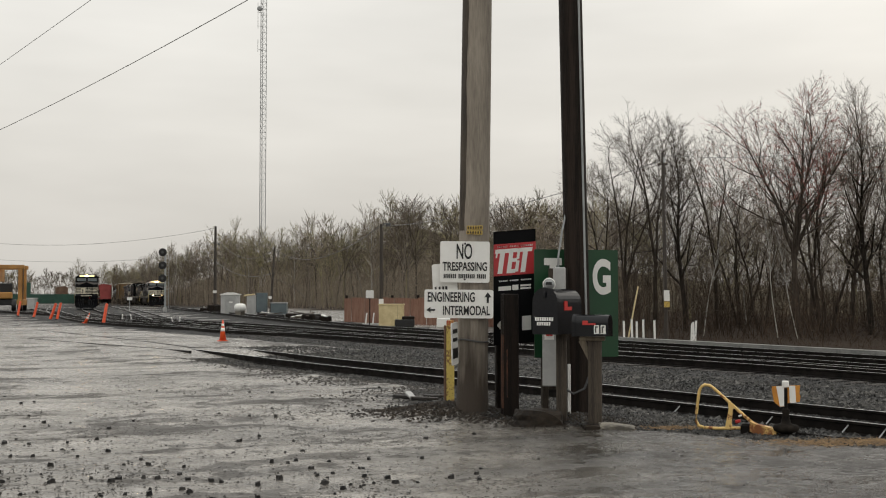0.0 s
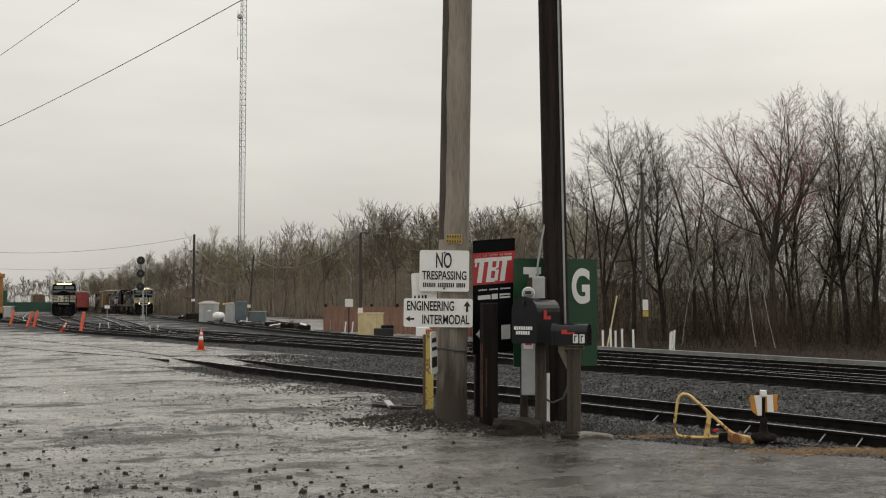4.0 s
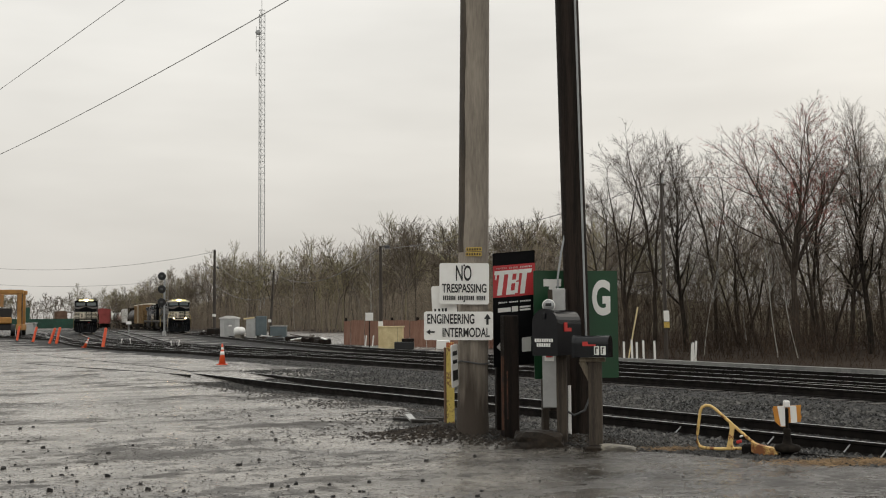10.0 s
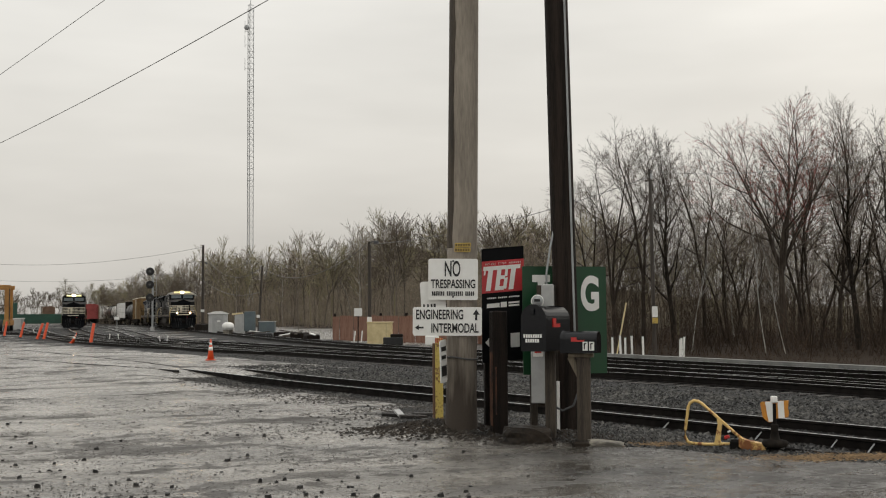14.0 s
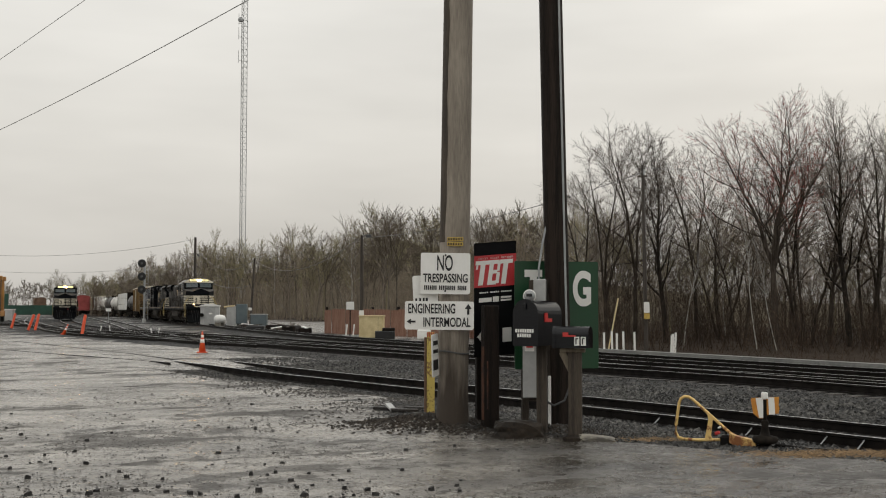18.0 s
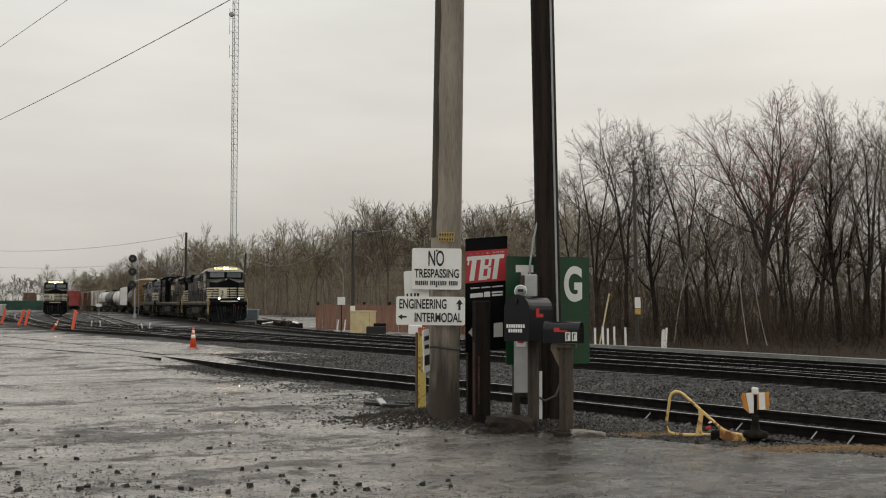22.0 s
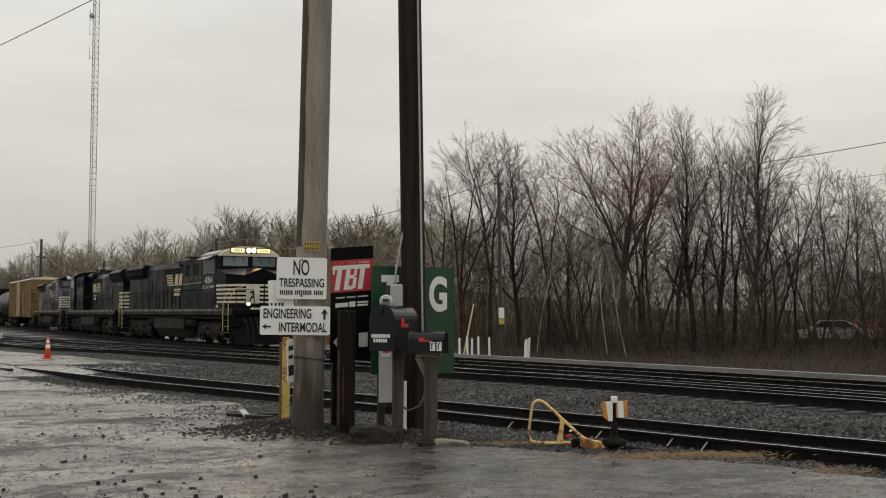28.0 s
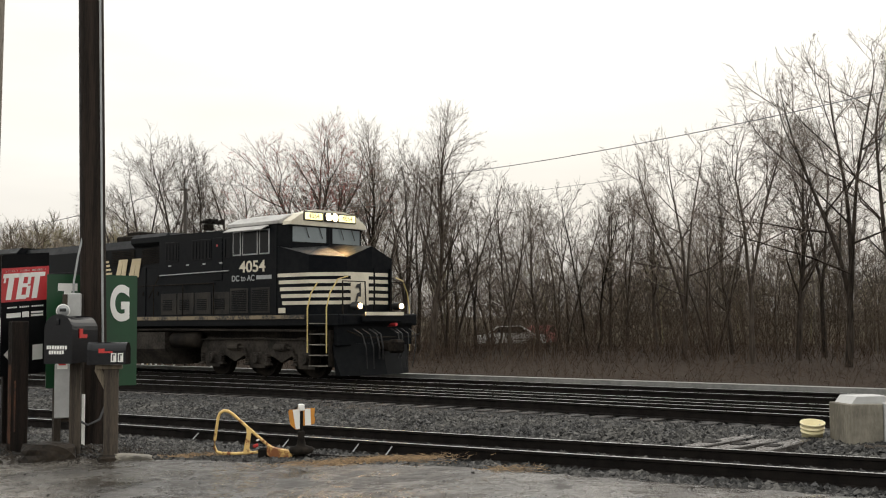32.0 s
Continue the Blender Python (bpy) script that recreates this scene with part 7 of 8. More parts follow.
# the wooded slope that closes the view behind the trees
SLOPE = ((30, -0.3), (44, 1.4), (62, 2.6), (90, 3.4), (160, 3.8))


def slope_point(s, off, z):
    w = min(s, WOODS.s[-1] - 1)
    p, d = WOODS.at(w), WOODS.dir(w)
    x, y = p.x - d.y * off, p.y + d.x * off
    zz = (z + (1.9 * noise.noise((s * 0.055, off * 0.04, 0)) + 0.7 * noise.noise((s * 0.19, off * 0.09, 3)) if z > 0 else 0)) * (4.2 - 3.5 * min(1.0, max(0.0, (math.degrees(math.atan2(x, y)) - 2.0) / 7.0))) * min(1.0, 0.35 + s / 160)
    return x, y, zz


def on_crest(rnd):
    k = rnd.random()
    off = 36 + 124 * k
    z = float(np.interp(off, [a for a, b in SLOPE], [b for a, b in SLOPE]))
    x, y, z = slope_point(rnd.uniform(60, WOODS.s[-1] - 20), off, z)
    return x, y, z - 0.8


bushes("undergrowth", 3000, on_crest, 3.5, 10.0, M_twig_far, "bare saplings all over the wooded slope", 15, 0.032, 0.28, 9, low=1.05)
for k in range(44):
    off = rt.uniform(50, 140)
    z = float(np.interp(off, [a for a, b in SLOPE], [b for a, b in SLOPE]))
    x, y, z = slope_point(rt.uniform(60, 330) if k % 3 else rt.uniform(60, 170), off, z)
    plant(FAR_KINDS, rt.choice((0, 1, 2, 1)), x, y, rt.uniform(0.42, 0.8), rt.uniform(0, 6.28), z - 0.7)
bm = bm_new()
rings = []
for i in range(60):
    s = 2 + i * 7.6
    row = []
    for off, z in SLOPE:
        row.append(bm.verts.new(slope_point(s, off, z)))
    rings.append(row)
for a, b in zip(rings, rings[1:]):
    for j in range(4):
        bm.faces.new((a[j], a[j + 1], b[j + 1], b[j]))
tagged(part("wooded_slope", bm, M_hill, smooth=True), "brown leaf-covered slope behind the trees", "slope", kind="structure")


# ---- the yard and what stands round it ----
M_shed = mat("pale_grey_shed", (0.50, 0.50, 0.49), (0.40, 0.40, 0.39), 1.0, 0.5)
M_bluegrey = mat("blue_grey_cabinet", (0.11, 0.14, 0.15), (0.08, 0.105, 0.115), 1.0, 0.5)
M_farwire = mat("wire", (0.15, 0.145, 0.14), (0.19, 0.185, 0.18), 2.0, 0.6)
M_straw = mat("straw", (0.30, 0.205, 0.11), (0.20, 0.13, 0.07), 3.0, 0.85, island=True)


def wire(a, b, sag, r, label):
    a, b = Vector(a), Vector(b)
    pts = []
    for i in range(25):
        u = i / 24
        p = a.lerp(b, u)
        p.z -= sag * 4 * u * (1 - u)
        pts.append(p)
    return tagged(part("overhead_wire", tube(bm_new(), pts, r, 5), M_farwire), label, "wire", "overhead wires")


M_pole_far = mat("far_pole_wood", (0.035, 0.028, 0.023), (0.075, 0.062, 0.052), 1.6, 0.8, stretch=(6, 6, 0.4))


def far_pole(x, y, h, r, label, leanx=0.0, cross=False, lamp=False, shaft=None):
    t = thing("utility_pole", Matrix.Translation((x, y, gz(x, y))), label, "utility pole", "poles by the yard")
    part("shaft", cyl(bm_new(), (0, 0, -0.3), (leanx * h, 0, h), r, r * 0.7, n=10), shaft or M_pole_far, t)
    if cross:
        part("transformer_bracket", box(bm_new(), (-0.45, -0.06, h * 0.80), (0.1, 0.06, h * 0.80 + 0.09), 0.01), M_pole_dark, t)
        part("insulator", cyl(bm_new(), (0.25, 0, h * 0.80), (0.5, 0, h * 0.78), 0.1, n=8), M_cable, t)
    if lamp:
        part("lamp_arm", tube(bm_new(), [(0, 0, h - 0.1), (0.2, 0, h + 0.02), (0.35, 0, h)], 0.03, 6), M_cable, t)
        part("lamp_head", box(bm_new(), (0.25, -0.14, h - 0.14), (0.55, 0.14, h + 0.06), 0.04), M_cable, t)
    part("pole_tag", box(bm_new(), (-r - 0.02, -r - 0.03, h * 0.22), (r + 0.02, -r - 0.005, h * 0.22 + 0.3)), M_white, t)
    return t


far_pole(-27.1, 138.4, 10.2, 0.2, "tall dark wooden pole beside the main line", cross=True)
far_pole(-17.6, 118.7, 6.8, 0.14, "leaning grey wooden pole beside the cabinets", 0.06)
far_pole(-3.6, 67.9, 6.0, 0.12, "wooden lamp pole by the rusted fence", lamp=True)
yp = far_pole(8.95, 46.7, 7.5, 0.09, "thin wooden pole among the trees with a small sign", -0.012)
part("bracket", box(bm_new(), (-0.3, -0.05, 7.0), (0.1, 0.05, 7.07), 0.01), M_post, yp)
part("insulator", cyl(bm_new(), (-0.05, -0.1, 7.1), (-0.05, -0.1, 7.3), 0.05, n=8), M_boxgrey, yp)
part("small_sign", box(bm_new(), (-0.11, -0.17, 1.52), (0.11, -0.15, 1.80)), M_white, yp)
part("yellow_sign", box(bm_new(), (-0.11, -0.17, 1.27), (0.11, -0.15, 1.50)), M_yellow, yp)

wire((-18.66, 40.95, 7.80), (0.39, 16.0, 9.68), 0.05, 0.0075, "black overhead service wire")
wire((-18.66, 40.95, 6.30), (0.39, 16.0, 7.60), 0.30, 0.0085, "black overhead service wire")
wire((-27.1, 138.4, 9.9), (-83, 171, 12.6), 2.6, 0.02, "slack overhead wire over the yard")
wire((-52, 240, 10.5), (-114, 234, 12.3), 2.4, 0.025, "slack overhead wire over the yard")
wire((-27.1, 138.4, 9.0), (-17.2, 118.8, 6.7), 1.8, 0.025, "slack overhead wire between two poles")
wire((-27.1, 138.4, 6.0), (-17.2, 118.8, 4.2), 1.0, 0.025, "slack overhead wire between two poles")
wire((-17.2, 118.8, 6.6), (-3.6, 67.9, 5.9), 1.5, 0.02, "slack overhead wire between two poles")
wire((-3.6, 67.9, 5.8), (8.9, 46.7, 7.2), 0.5, 0.015, "overhead wire running behind the signs")
wire((8.86, 46.7, 7.4), (13.52, 11.88, 5.2), 0.8, 0.009, "overhead wire crossing above the line")
wire((8.86, 46.7, 6.6), (13.8, 13.0, 4.6), 0.7, 0.004, "thin overhead wire crossing above the line")

# lattice radio mast far behind the wood
TX, TY, TH = -45.7, 293.4, 86.0
tw = thing("radio_mast", Matrix.Translation((TX, TY, 0)) @ Matrix.Rotation(0.3, 4, "Z"), "tall grey lattice radio mast behind the wood", "mast")
legs = [Vector((0.85 * math.cos(a), 0.85 * math.sin(a), 0)) for a in (0.2, 0.2 + 2.094, 0.2 + 4.189)]
for l_ in legs:
    part("leg", cyl(bm_new(), l_, l_ + Vector((0, 0, TH - 6)), 0.085, n=5), M_galv, tw)
bm = bm_new()
for k in range(54):
    z0, z1 = k * 1.5, (k + 1) * 1.5
    for i in range(3):
        a, b = legs[i], legs[(i + 1) % 3]
        cyl(bm, a + Vector((0, 0, z0)), b + Vector((0, 0, z1)), 0.04, n=3, caps=False)
        cyl(bm, a + Vector((0, 0, z1)), b + Vector((0, 0, z1)), 0.05, n=3, caps=False)
tagged(part("bracing", bm, M_galv, tw), kind="stuff")
for z, dx in ((70, -0.9), (73.5, -0.9), (64, -0.9)):
    part("aerial", cyl(bm_new(), (dx - 0.5, 0, z), (dx - 0.5, 0, z + 3.2), 0.06, n=5), M_galv, tw)
    part("bracket", cyl(bm_new(), (dx - 0.5, 0, z + 0.6), (-0.2, 0, z + 0.6), 0.05, n=5), M_galv, tw)
part("dish", lathe(bm_new(), [(0.0, 0.25), (0.5, 0.15), (0.7, 0.0)], 12, Matrix.Translation((-1.0, -0.4, 75)) @ Matrix.Rotation(radians(90), 4, "X")), M_galv, tw)
part("top_rod", cyl(bm_new(), (0, 0, TH - 6), (0, 0, TH + 3), 0.07, n=5), M_galv, tw)

# signal mast with three round heads
sg = thing("railway_signal", Matrix.Translation((-32.6, 136.5, 0)), "railway signal mast with three round black heads", "railway signal")
part("mast", cyl(bm_new(), (0, 0, 0), (0, 0, 7.2), 0.11, n=10), M_galv, sg)
part("base_box", box(bm_new(), (-0.2, -0.2, -0.1), (0.2, 0.2, 0.5), 0.03), M_boxgrey, sg)
for z in (6.95, 5.42, 3.9):
    hd = part("signal_head", lathe(bm_new(), [(0.0, 0.02), (0.46, 0.0), (0.48, 0.05), (0.46, 0.1), (0, 0.12)], 24, Matrix.Translation((-0.28, -0.12, z)) @ Matrix.Rotation(radians(90), 4, "X")), M_ink, sg)
    part("lens", cyl(bm_new(), (-0.28, -0.24, z), (-0.28, -0.42, z), 0.13, n=14), M_cable, hd)
bm = bm_new()
for k in range(15):
    cyl(bm, (0.1, 0, 0.6 + 0.4 * k), (0.42, 0, 0.6 + 0.4 * k), 0.02, n=4)
for x in (0.1, 0.42):
    cyl(bm, (x, 0, 0.4), (x, 0, 6.6), 0.025, n=4)
part("ladder", bm, M_galv, sg)
sb = thing("lineside_sign", Matrix.Translation((-36.2, 134.5, 0)), "small white sign board on a thin post", "sign")
part("post", cyl(bm_new(), (0, 0, 0), (0, 0, 1.7), 0.04, n=6), M_galv, sb)
part("board", box(bm_new(), (-0.3, -0.06, 1.35), (0.3, -0.03, 1.7)), M_white, sb)

# traffic cone and leaning orange markers
def cone(x, y, h, label, lean=0.0, turn=0.0):
    c = thing("traffic_cone", Matrix.Translation((x, y, gz(x, y))) @ Matrix.Rotation(radians(turn), 4, "Z") @ Matrix.Rotation(radians(lean), 4, "Y"), label, "traffic cone", "traffic cones")
    k = h / 0.9
    part("base", box(bm_new(), (-0.2 * k, -0.2 * k, 0), (0.2 * k, 0.2 * k, 0.04), 0.01), M_orange, c)
    def ring(z0, z1, o):
        f = lambda z: (0.155 - 0.128 * z / 0.9 + o) * k
        return lathe(bm_new(), [(f(z0), z0 * k), (f(z1), z1 * k)], 20)
    part("body", ring(0.04, 0.9, 0), M_orange, c, smooth=True)
    part("collar", ring(0.42, 0.57, 0.004), M_white, c, "white reflective collar", smooth=True)
    part("collar", ring(0.65, 0.75, 0.004), M_white, c, "white reflective collar", smooth=True)
    return c


cone(-8.35, 44.2, 0.80, "orange traffic cone with white collars on the wet lot")
cone(-23.2, 75.5, 0.75, "small leaning traffic cone with white collar", 24)
for x, y, lean, h in ((-37.6, 103, 9, 1.35), (-34.2, 97.3, 14, 1.35), (-30.3, 89.8, 20, 1.35), (-29.7, 89.6, 13, 1.35), (-21.2, 72.7, 9, 1.35)):
    d = thing("marker_post", Matrix.Translation((x, y, gz(x, y))) @ Matrix.Rotation(radians(lean), 4, "Y"), "leaning orange tubular marker post", "marker post", "orange marker posts")
    part("tube", lathe(bm_new(), [(0.13, 0.04), (0.105, 0.1), (0.095, h - 0.05), (0.06, h)], 12), M_orange, d, smooth=True)
    part("foot", lathe(bm_new(), [(0.2, 0), (0.2, 0.05), (0.13, 0.08)], 12), M_ink, d)
for x, y in ((-22.9, 83), (-22.3, 83.4), (-16.9, 73), (-16.6, 73.2)):
    d = thing("stub_post", Matrix.Translation((x, y, gz(x, y))) @ Matrix.Rotation(radians(random.uniform(-14, 14)), 4, "Y"), "short pale stake by the turnout", "stake", "pale stakes")
    part("stake", box(bm_new(), (-0.035, -0.03, -0.2), (0.035, 0.03, 0.5), 0.01), M_shed, d)
    part("tip", box(bm_new(), (-0.037, -0.032, 0.4), (0.037, 0.032, 0.51), 0.01), M_white, d)

# cabinets beside the main line
sh = thing("equipment_shed", Matrix.Translation((-21.9, 120, 0)) @ Matrix.Rotation(radians(8), 4, "Z"), "pale grey equipment shed with a low pitched roof", "shed")
part("wall", box(bm_new(), (-0.95, -0.9, 0), (0.95, 0.9, 1.95), 0.02), M_shed, sh)
part("roof", prism(bm_new(), [(-1.05, 1.9), (-1.05, 1.97), (-0.3, 2.18), (0.3, 2.18), (1.05, 1.97), (1.05, 1.9)], -1.0, 1.0), M_white, sh)
part("door", box(bm_new(), (-0.55, -0.93, 0.08), (0.55, -0.9, 1.8), 0.01), M_boxgrey, sh)
part("label", box(bm_new(), (-0.1, -0.94, 1.1), (0.25, -0.931, 1.25)), M_white, sh)
pt = thing("propane_tank", Matrix.Translation((-18.9, 108.5, 0)) @ Matrix.Rotation(radians(60), 4, "Z"), "white propane tank on two saddles", "tank")
part("tank", lathe(bm_new(), [(0, -0.6), (0.2, -0.57), (0.34, -0.46), (0.38, -0.3), (0.38, 0.3), (0.34, 0.46), (0.2, 0.57), (0, 0.6)], 18, Matrix.Translation((0, 0, 0.72)) @ Matrix.Rotation(radians(90), 4, "Y")), M_white, pt, smooth=True)
for x in (-0.3, 0.3):
    part("saddle", box(bm_new(), (x - 0.07, -0.3, 0), (x + 0.07, 0.3, 0.4), 0.02), M_concrete, pt)
ec = thing("electrical_cabinet", Matrix.Translation((-17.75, 110.6, 0)) @ Matrix.Rotation(radians(5), 4, "Z"), "blue-grey electrical cabinet beside a cream panel", "cabinet")
part("cabinet", box(bm_new(), (0.05, -0.6, 0.25), (1.05, 0.6, 2.1), 0.04), M_bluegrey, ec)
part("plinth", box(bm_new(), (0.15, -0.5, -0.1), (0.35, 0.5, 0.25)), M_ink, ec)
part("plinth", box(bm_new(), (0.75, -0.5, -0.1), (0.95, 0.5, 0.25)), M_ink, ec)
part("side_panel", box(bm_new(), (-0.85, -0.5, 0.1), (0.04, 0.5, 1.9), 0.02), M_boxgrey, ec)
part("side_roof", box(bm_new(), (-0.9, -0.55, 1.85), (0.06, 0.55, 2.0), 0.02, Matrix.Translation((0, 0, 0.02)) @ Matrix.Rotation(radians(-6), 4, "Y")), M_cream, ec)
bn = thing("steel_bin", Matrix.Translation((-15.6, 110.9, 0)), "grey steel bin beside the leaning pole", "bin")
part("body", box(bm_new(), (-0.75, -0.5, 0), (0.75, 0.5, 1.1), 0.03), M_bluegrey, bn)
part("lid", box(bm_new(), (-0.8, -0.55, 1.1), (0.8, 0.55, 1.18), 0.02), M_boxgrey, bn)

# rusted sheet fence with a cream box, pallets, drums
fe = thing("sheet_fence", Matrix.Translation((-6.75, 80, 0)) @ Matrix.Rotation(math.atan2(-14, 8.4), 4, "Z"), "rust-brown corrugated sheet fence", "fence")
wave = [(0.1 * k, 0.03 if k % 2 else -0.03) for k in range(11)]
sheet = bm_new()
rows_ = [[sheet.verts.new((x, y + o, z)) for x, y in wave] for z, o in ((-0.1, 0.0), (1.62, 0.0), (1.62, 0.012), (-0.1, 0.012))]
for a, b in zip(rows_, rows_[1:] + rows_[:1]):
    for i in range(10):
        sheet.faces.new((a[i], a[i + 1], b[i + 1], b[i]))
me_sheet = bpy.data.meshes.new("sheet")
sheet.to_mesh(me_sheet)
sheet.free()
me_sheet.materials.append(M_rust)
for k in range(17):
    share("sheet", me_sheet, fe, Matrix.Translation((k * 1.02, 0.04 * (k % 2), 0.05 * random.uniform(-1, 1))))
for k in range(6):
    part("post", box(bm_new(), (k * 3.3 - 0.07, 0.08, -0.2), (k * 3.3 + 0.07, 0.2, 1.8)), M_tiepost, fe)
f2 = thing("sheet_fence", Matrix.Translation((1.6, 66, 0)) @ Matrix.Rotation(radians(-6), 4, "Z"), "rust-brown corrugated sheet fence", "fence")
for k in range(6):
    share("sheet", me_sheet, f2, Matrix.Translation((k * 1.02, 0.04 * (k % 2), 0.05 * random.uniform(-1, 1))))
cb = thing("storage_box", Matrix.Translation((-2.95, 66.8, 0)) @ Matrix.Rotation(radians(-4), 4, "Z"), "cream-yellow steel storage box by the fence", "box")
part("body", box(bm_new(), (-0.68, -0.5, 0.02), (0.68, 0.5, 1.22), 0.02), M_cream, cb)
part("lid", box(bm_new(), (-0.72, -0.54, 1.22), (0.72, 0.54, 1.29), 0.01), M_cream, cb)
part("seam", box(bm_new(), (0.40, -0.505, 0.05), (0.42, -0.5, 1.2)), M_sill, cb)
tp = thing("scrap_pile", Matrix.Translation((-2.1, 65.4, 0)), "dark crates and scrap beside the storage box", "crate")
part("crate", box(bm_new(), (-0.6, -0.4, 0), (0.5, 0.4, 0.42), 0.03), M_ink, tp)
part("crate", box(bm_new(), (-0.2, -0.3, 0.42), (0.5, 0.35, 0.6), 0.03), M_tiepost, tp)
ps = thing("post_sign", Matrix.Translation((-4.15, 66.0, 0)), "square white sign on a thin dark post", "sign")
part("post", cyl(bm_new(), (0, 0, 0), (0, 0, 1.9), 0.035, n=6), M_tiepost, ps)
part("board", box(bm_new(), (-0.22, -0.06, 1.62), (0.22, -0.035, 2.06), 0.01), M_white, ps)
for k, (x, y, w, h, m) in enumerate(((-13.2, 92, 1.4, 0.35, M_ink), (-10.9, 88, 1.0, 0.25, M_post), (-9.6, 85, 1.8, 0.45, M_tiepost), (-8.4, 82, 0.7, 0.35, M_tiepost), (-11.8, 96, 2.2, 0.35, M_tiepost), (-15, 100, 1.6, 0.3, M_tiepost), (-25.8, 133, 2.4, 0.8, M_tiepost), (-28.6, 139.5, 1.6, 0.4, M_tiepost))):
    o = thing("scrap_heap", Matrix.Translation((x, y, 0)) @ Matrix.Rotation(k * 0.7, 4, "Z"), "low heap of scrap beside the line", "scrap", "scrap heaps")
    part("block", box(bm_new(), (-w / 2, -0.5, -0.05), (w / 2, 0.5, h), 0.08), m, o)
    part("plank", box(bm_new(), (-w * 0.6, -0.1, h), (w * 0.4, 0.1, h + 0.07), 0.01, Matrix.Rotation(radians(-8), 4, "Y")), M_white if k % 2 else M_post, o)
for k in range(3):
    d = thing("pallet_stand", Matrix.Translation((-4.6 + 0.42 * k, 69.2, 0)), "pale upright plank stand", "stand", "plank stands")
    part("plank", box(bm_new(), (-0.04, -0.04, 0), (0.04, 0.04, 0.75), 0.01, Matrix.Rotation(radians(6), 4, "Y")), M_white, d)
    part("foot", box(bm_new(), (-0.2, -0.1, 0), (0.2, 0.1, 0.12), 0.02), M_shed, d)
dr = thing("white_barrier", Matrix.Translation((0.05, 63.5, 0)), "low white plastic barrier", "barrier")
part("block", box(bm_new(), (-0.4, -0.25, 0), (0.35, 0.25, 0.55), 0.06), M_white, dr)

# white plastic stakes at the kerb's end
for b, h in ((8.83, 0.92), (9.22, 1.0), (9.44, 0.9), (9.76, 0.98), (10.3, 0.95), (12.03, 0.82), (12.11, 0.88), (12.2, 0.94)):
    x, y = polar(b, 43.6)
    d = thing("white_stake", Matrix.Translation((x, y, 0.0)) @ Matrix.Rotation(radians(random.uniform(-3, 3)), 4, "Y"), "white plastic stake by the kerb", "stake", "white stakes")
    part("stake", cyl(bm_new(), (0, 0, -0.1), (0, 0, h * 0.84), 0.04, n=8), M_white, d)
    part("cap", cyl(bm_new(), (0, 0, h * 0.84), (0, 0, h * 0.84 + 0.02), 0.045, n=8), M_shed, d)
x, y = polar(9.0, 44)
d = thing("leaning_rod", Matrix.Translation((x, y, 0)) @ Matrix.Rotation(radians(11), 4, "Y"), "thin yellow leaning rod", "rod")
part("rod", cyl(bm_new(), (0, 0, 0), (0, 0, 2.1), 0.03, n=6), M_cream, d)
part("foot", box(bm_new(), (-0.15, -0.1, -0.05), (0.15, 0.1, 0.1), 0.02), M_shed, d)

# parked train to the left and the container yard
park = locomotive(I4, "parked black locomotive with white nose stripes, headlight on", "", lit=True, ditch=False, roof=M_loco)
park.matrix_basis = Matrix.Translation((-51.1, 167.6, RAIL_Z)) @ Matrix.Rotation(math.atan2(-157.8, 48.0) - 0.02, 4, "Z")
for b, r, lab, paint, turn in ((-16.2, 300, "red boxcar parked in the yard", M_redcar, -0.02), (-18.15, 360, "brown boxcar parked in the yard", M_browncar, 0.03), (-17.3, 420, "white boxcar parked in the yard", M_whitecar, 0.02)):
    x, y = polar(b, r)
    boxcar(Matrix.Translation((x, y, RAIL_Z)) @ Matrix.Rotation(math.atan2(-y, -x) + turn, 4, "Z"), lab, paint, paint)


def container(m, paint, label, h=2.6):
    c = thing("shipping_container", m, label, "container", "shipping containers")
    bm = box(bm_new(), (-6.1, -1.2, 0), (6.1, 1.2, h), 0.02)
    for k in range(30):
        for s in (-1, 1):
            box(bm, (-5.9 + k * 0.4, s * 1.2, 0.15), (-5.7 + k * 0.4, s * 1.24, h - 0.15))
    part("body", bm, paint, c)
    part("door", box(bm_new(), (6.1, -1.1, 0.1), (6.16, 1.1, h - 0.1), 0.01), paint, c)
    return c


for k in range(11):
    x, y = polar(-17.9 - 0.19 * k + random.uniform(-0.05, 0.05), 340 + 9 * (k % 3))
    container(Matrix.Translation((x, y, 0)) @ Matrix.Rotation(0.35, 4, "Z"), M_greencar, "green shipping container in the far yard")
x, y = polar(-19.75, 300)
container(Matrix.Translation((x, y, 0)) @ Matrix.Rotation(1.92, 4, "Z"), M_greencar, "green shipping container in the far yard")
container(Matrix.Translation((x, y, 2.6)) @ Matrix.Rotation(1.92, 4, "Z"), M_greencar, "green shipping container stacked on another")

gc = thing("gantry_crane", Matrix.Translation((-53.5, 142.2, 0)) @ Matrix.Rotation(radians(14), 4, "Z"), "yellow rubber-tyred gantry crane", "crane")
M_crane = mat("crane_yellow", (0.42, 0.21, 0.05), (0.28, 0.13, 0.035), 0.8, 0.55)
for y in (0, 4.5):
    part("leg", box(bm_new(), (1.5, y - 0.25, 0.8), (2.0, y + 0.25, 5.2), 0.04), M_crane, gc)
    part("leg", box(bm_new(), (-12.6, y - 0.3, 0.8), (-11.9, y + 0.3, 5.2), 0.04), M_crane, gc)
    part("beam", box(bm_new(), (-12.9, y - 0.3, 5.15), (2.2, y + 0.3, 5.65), 0.04), M_crane, gc)
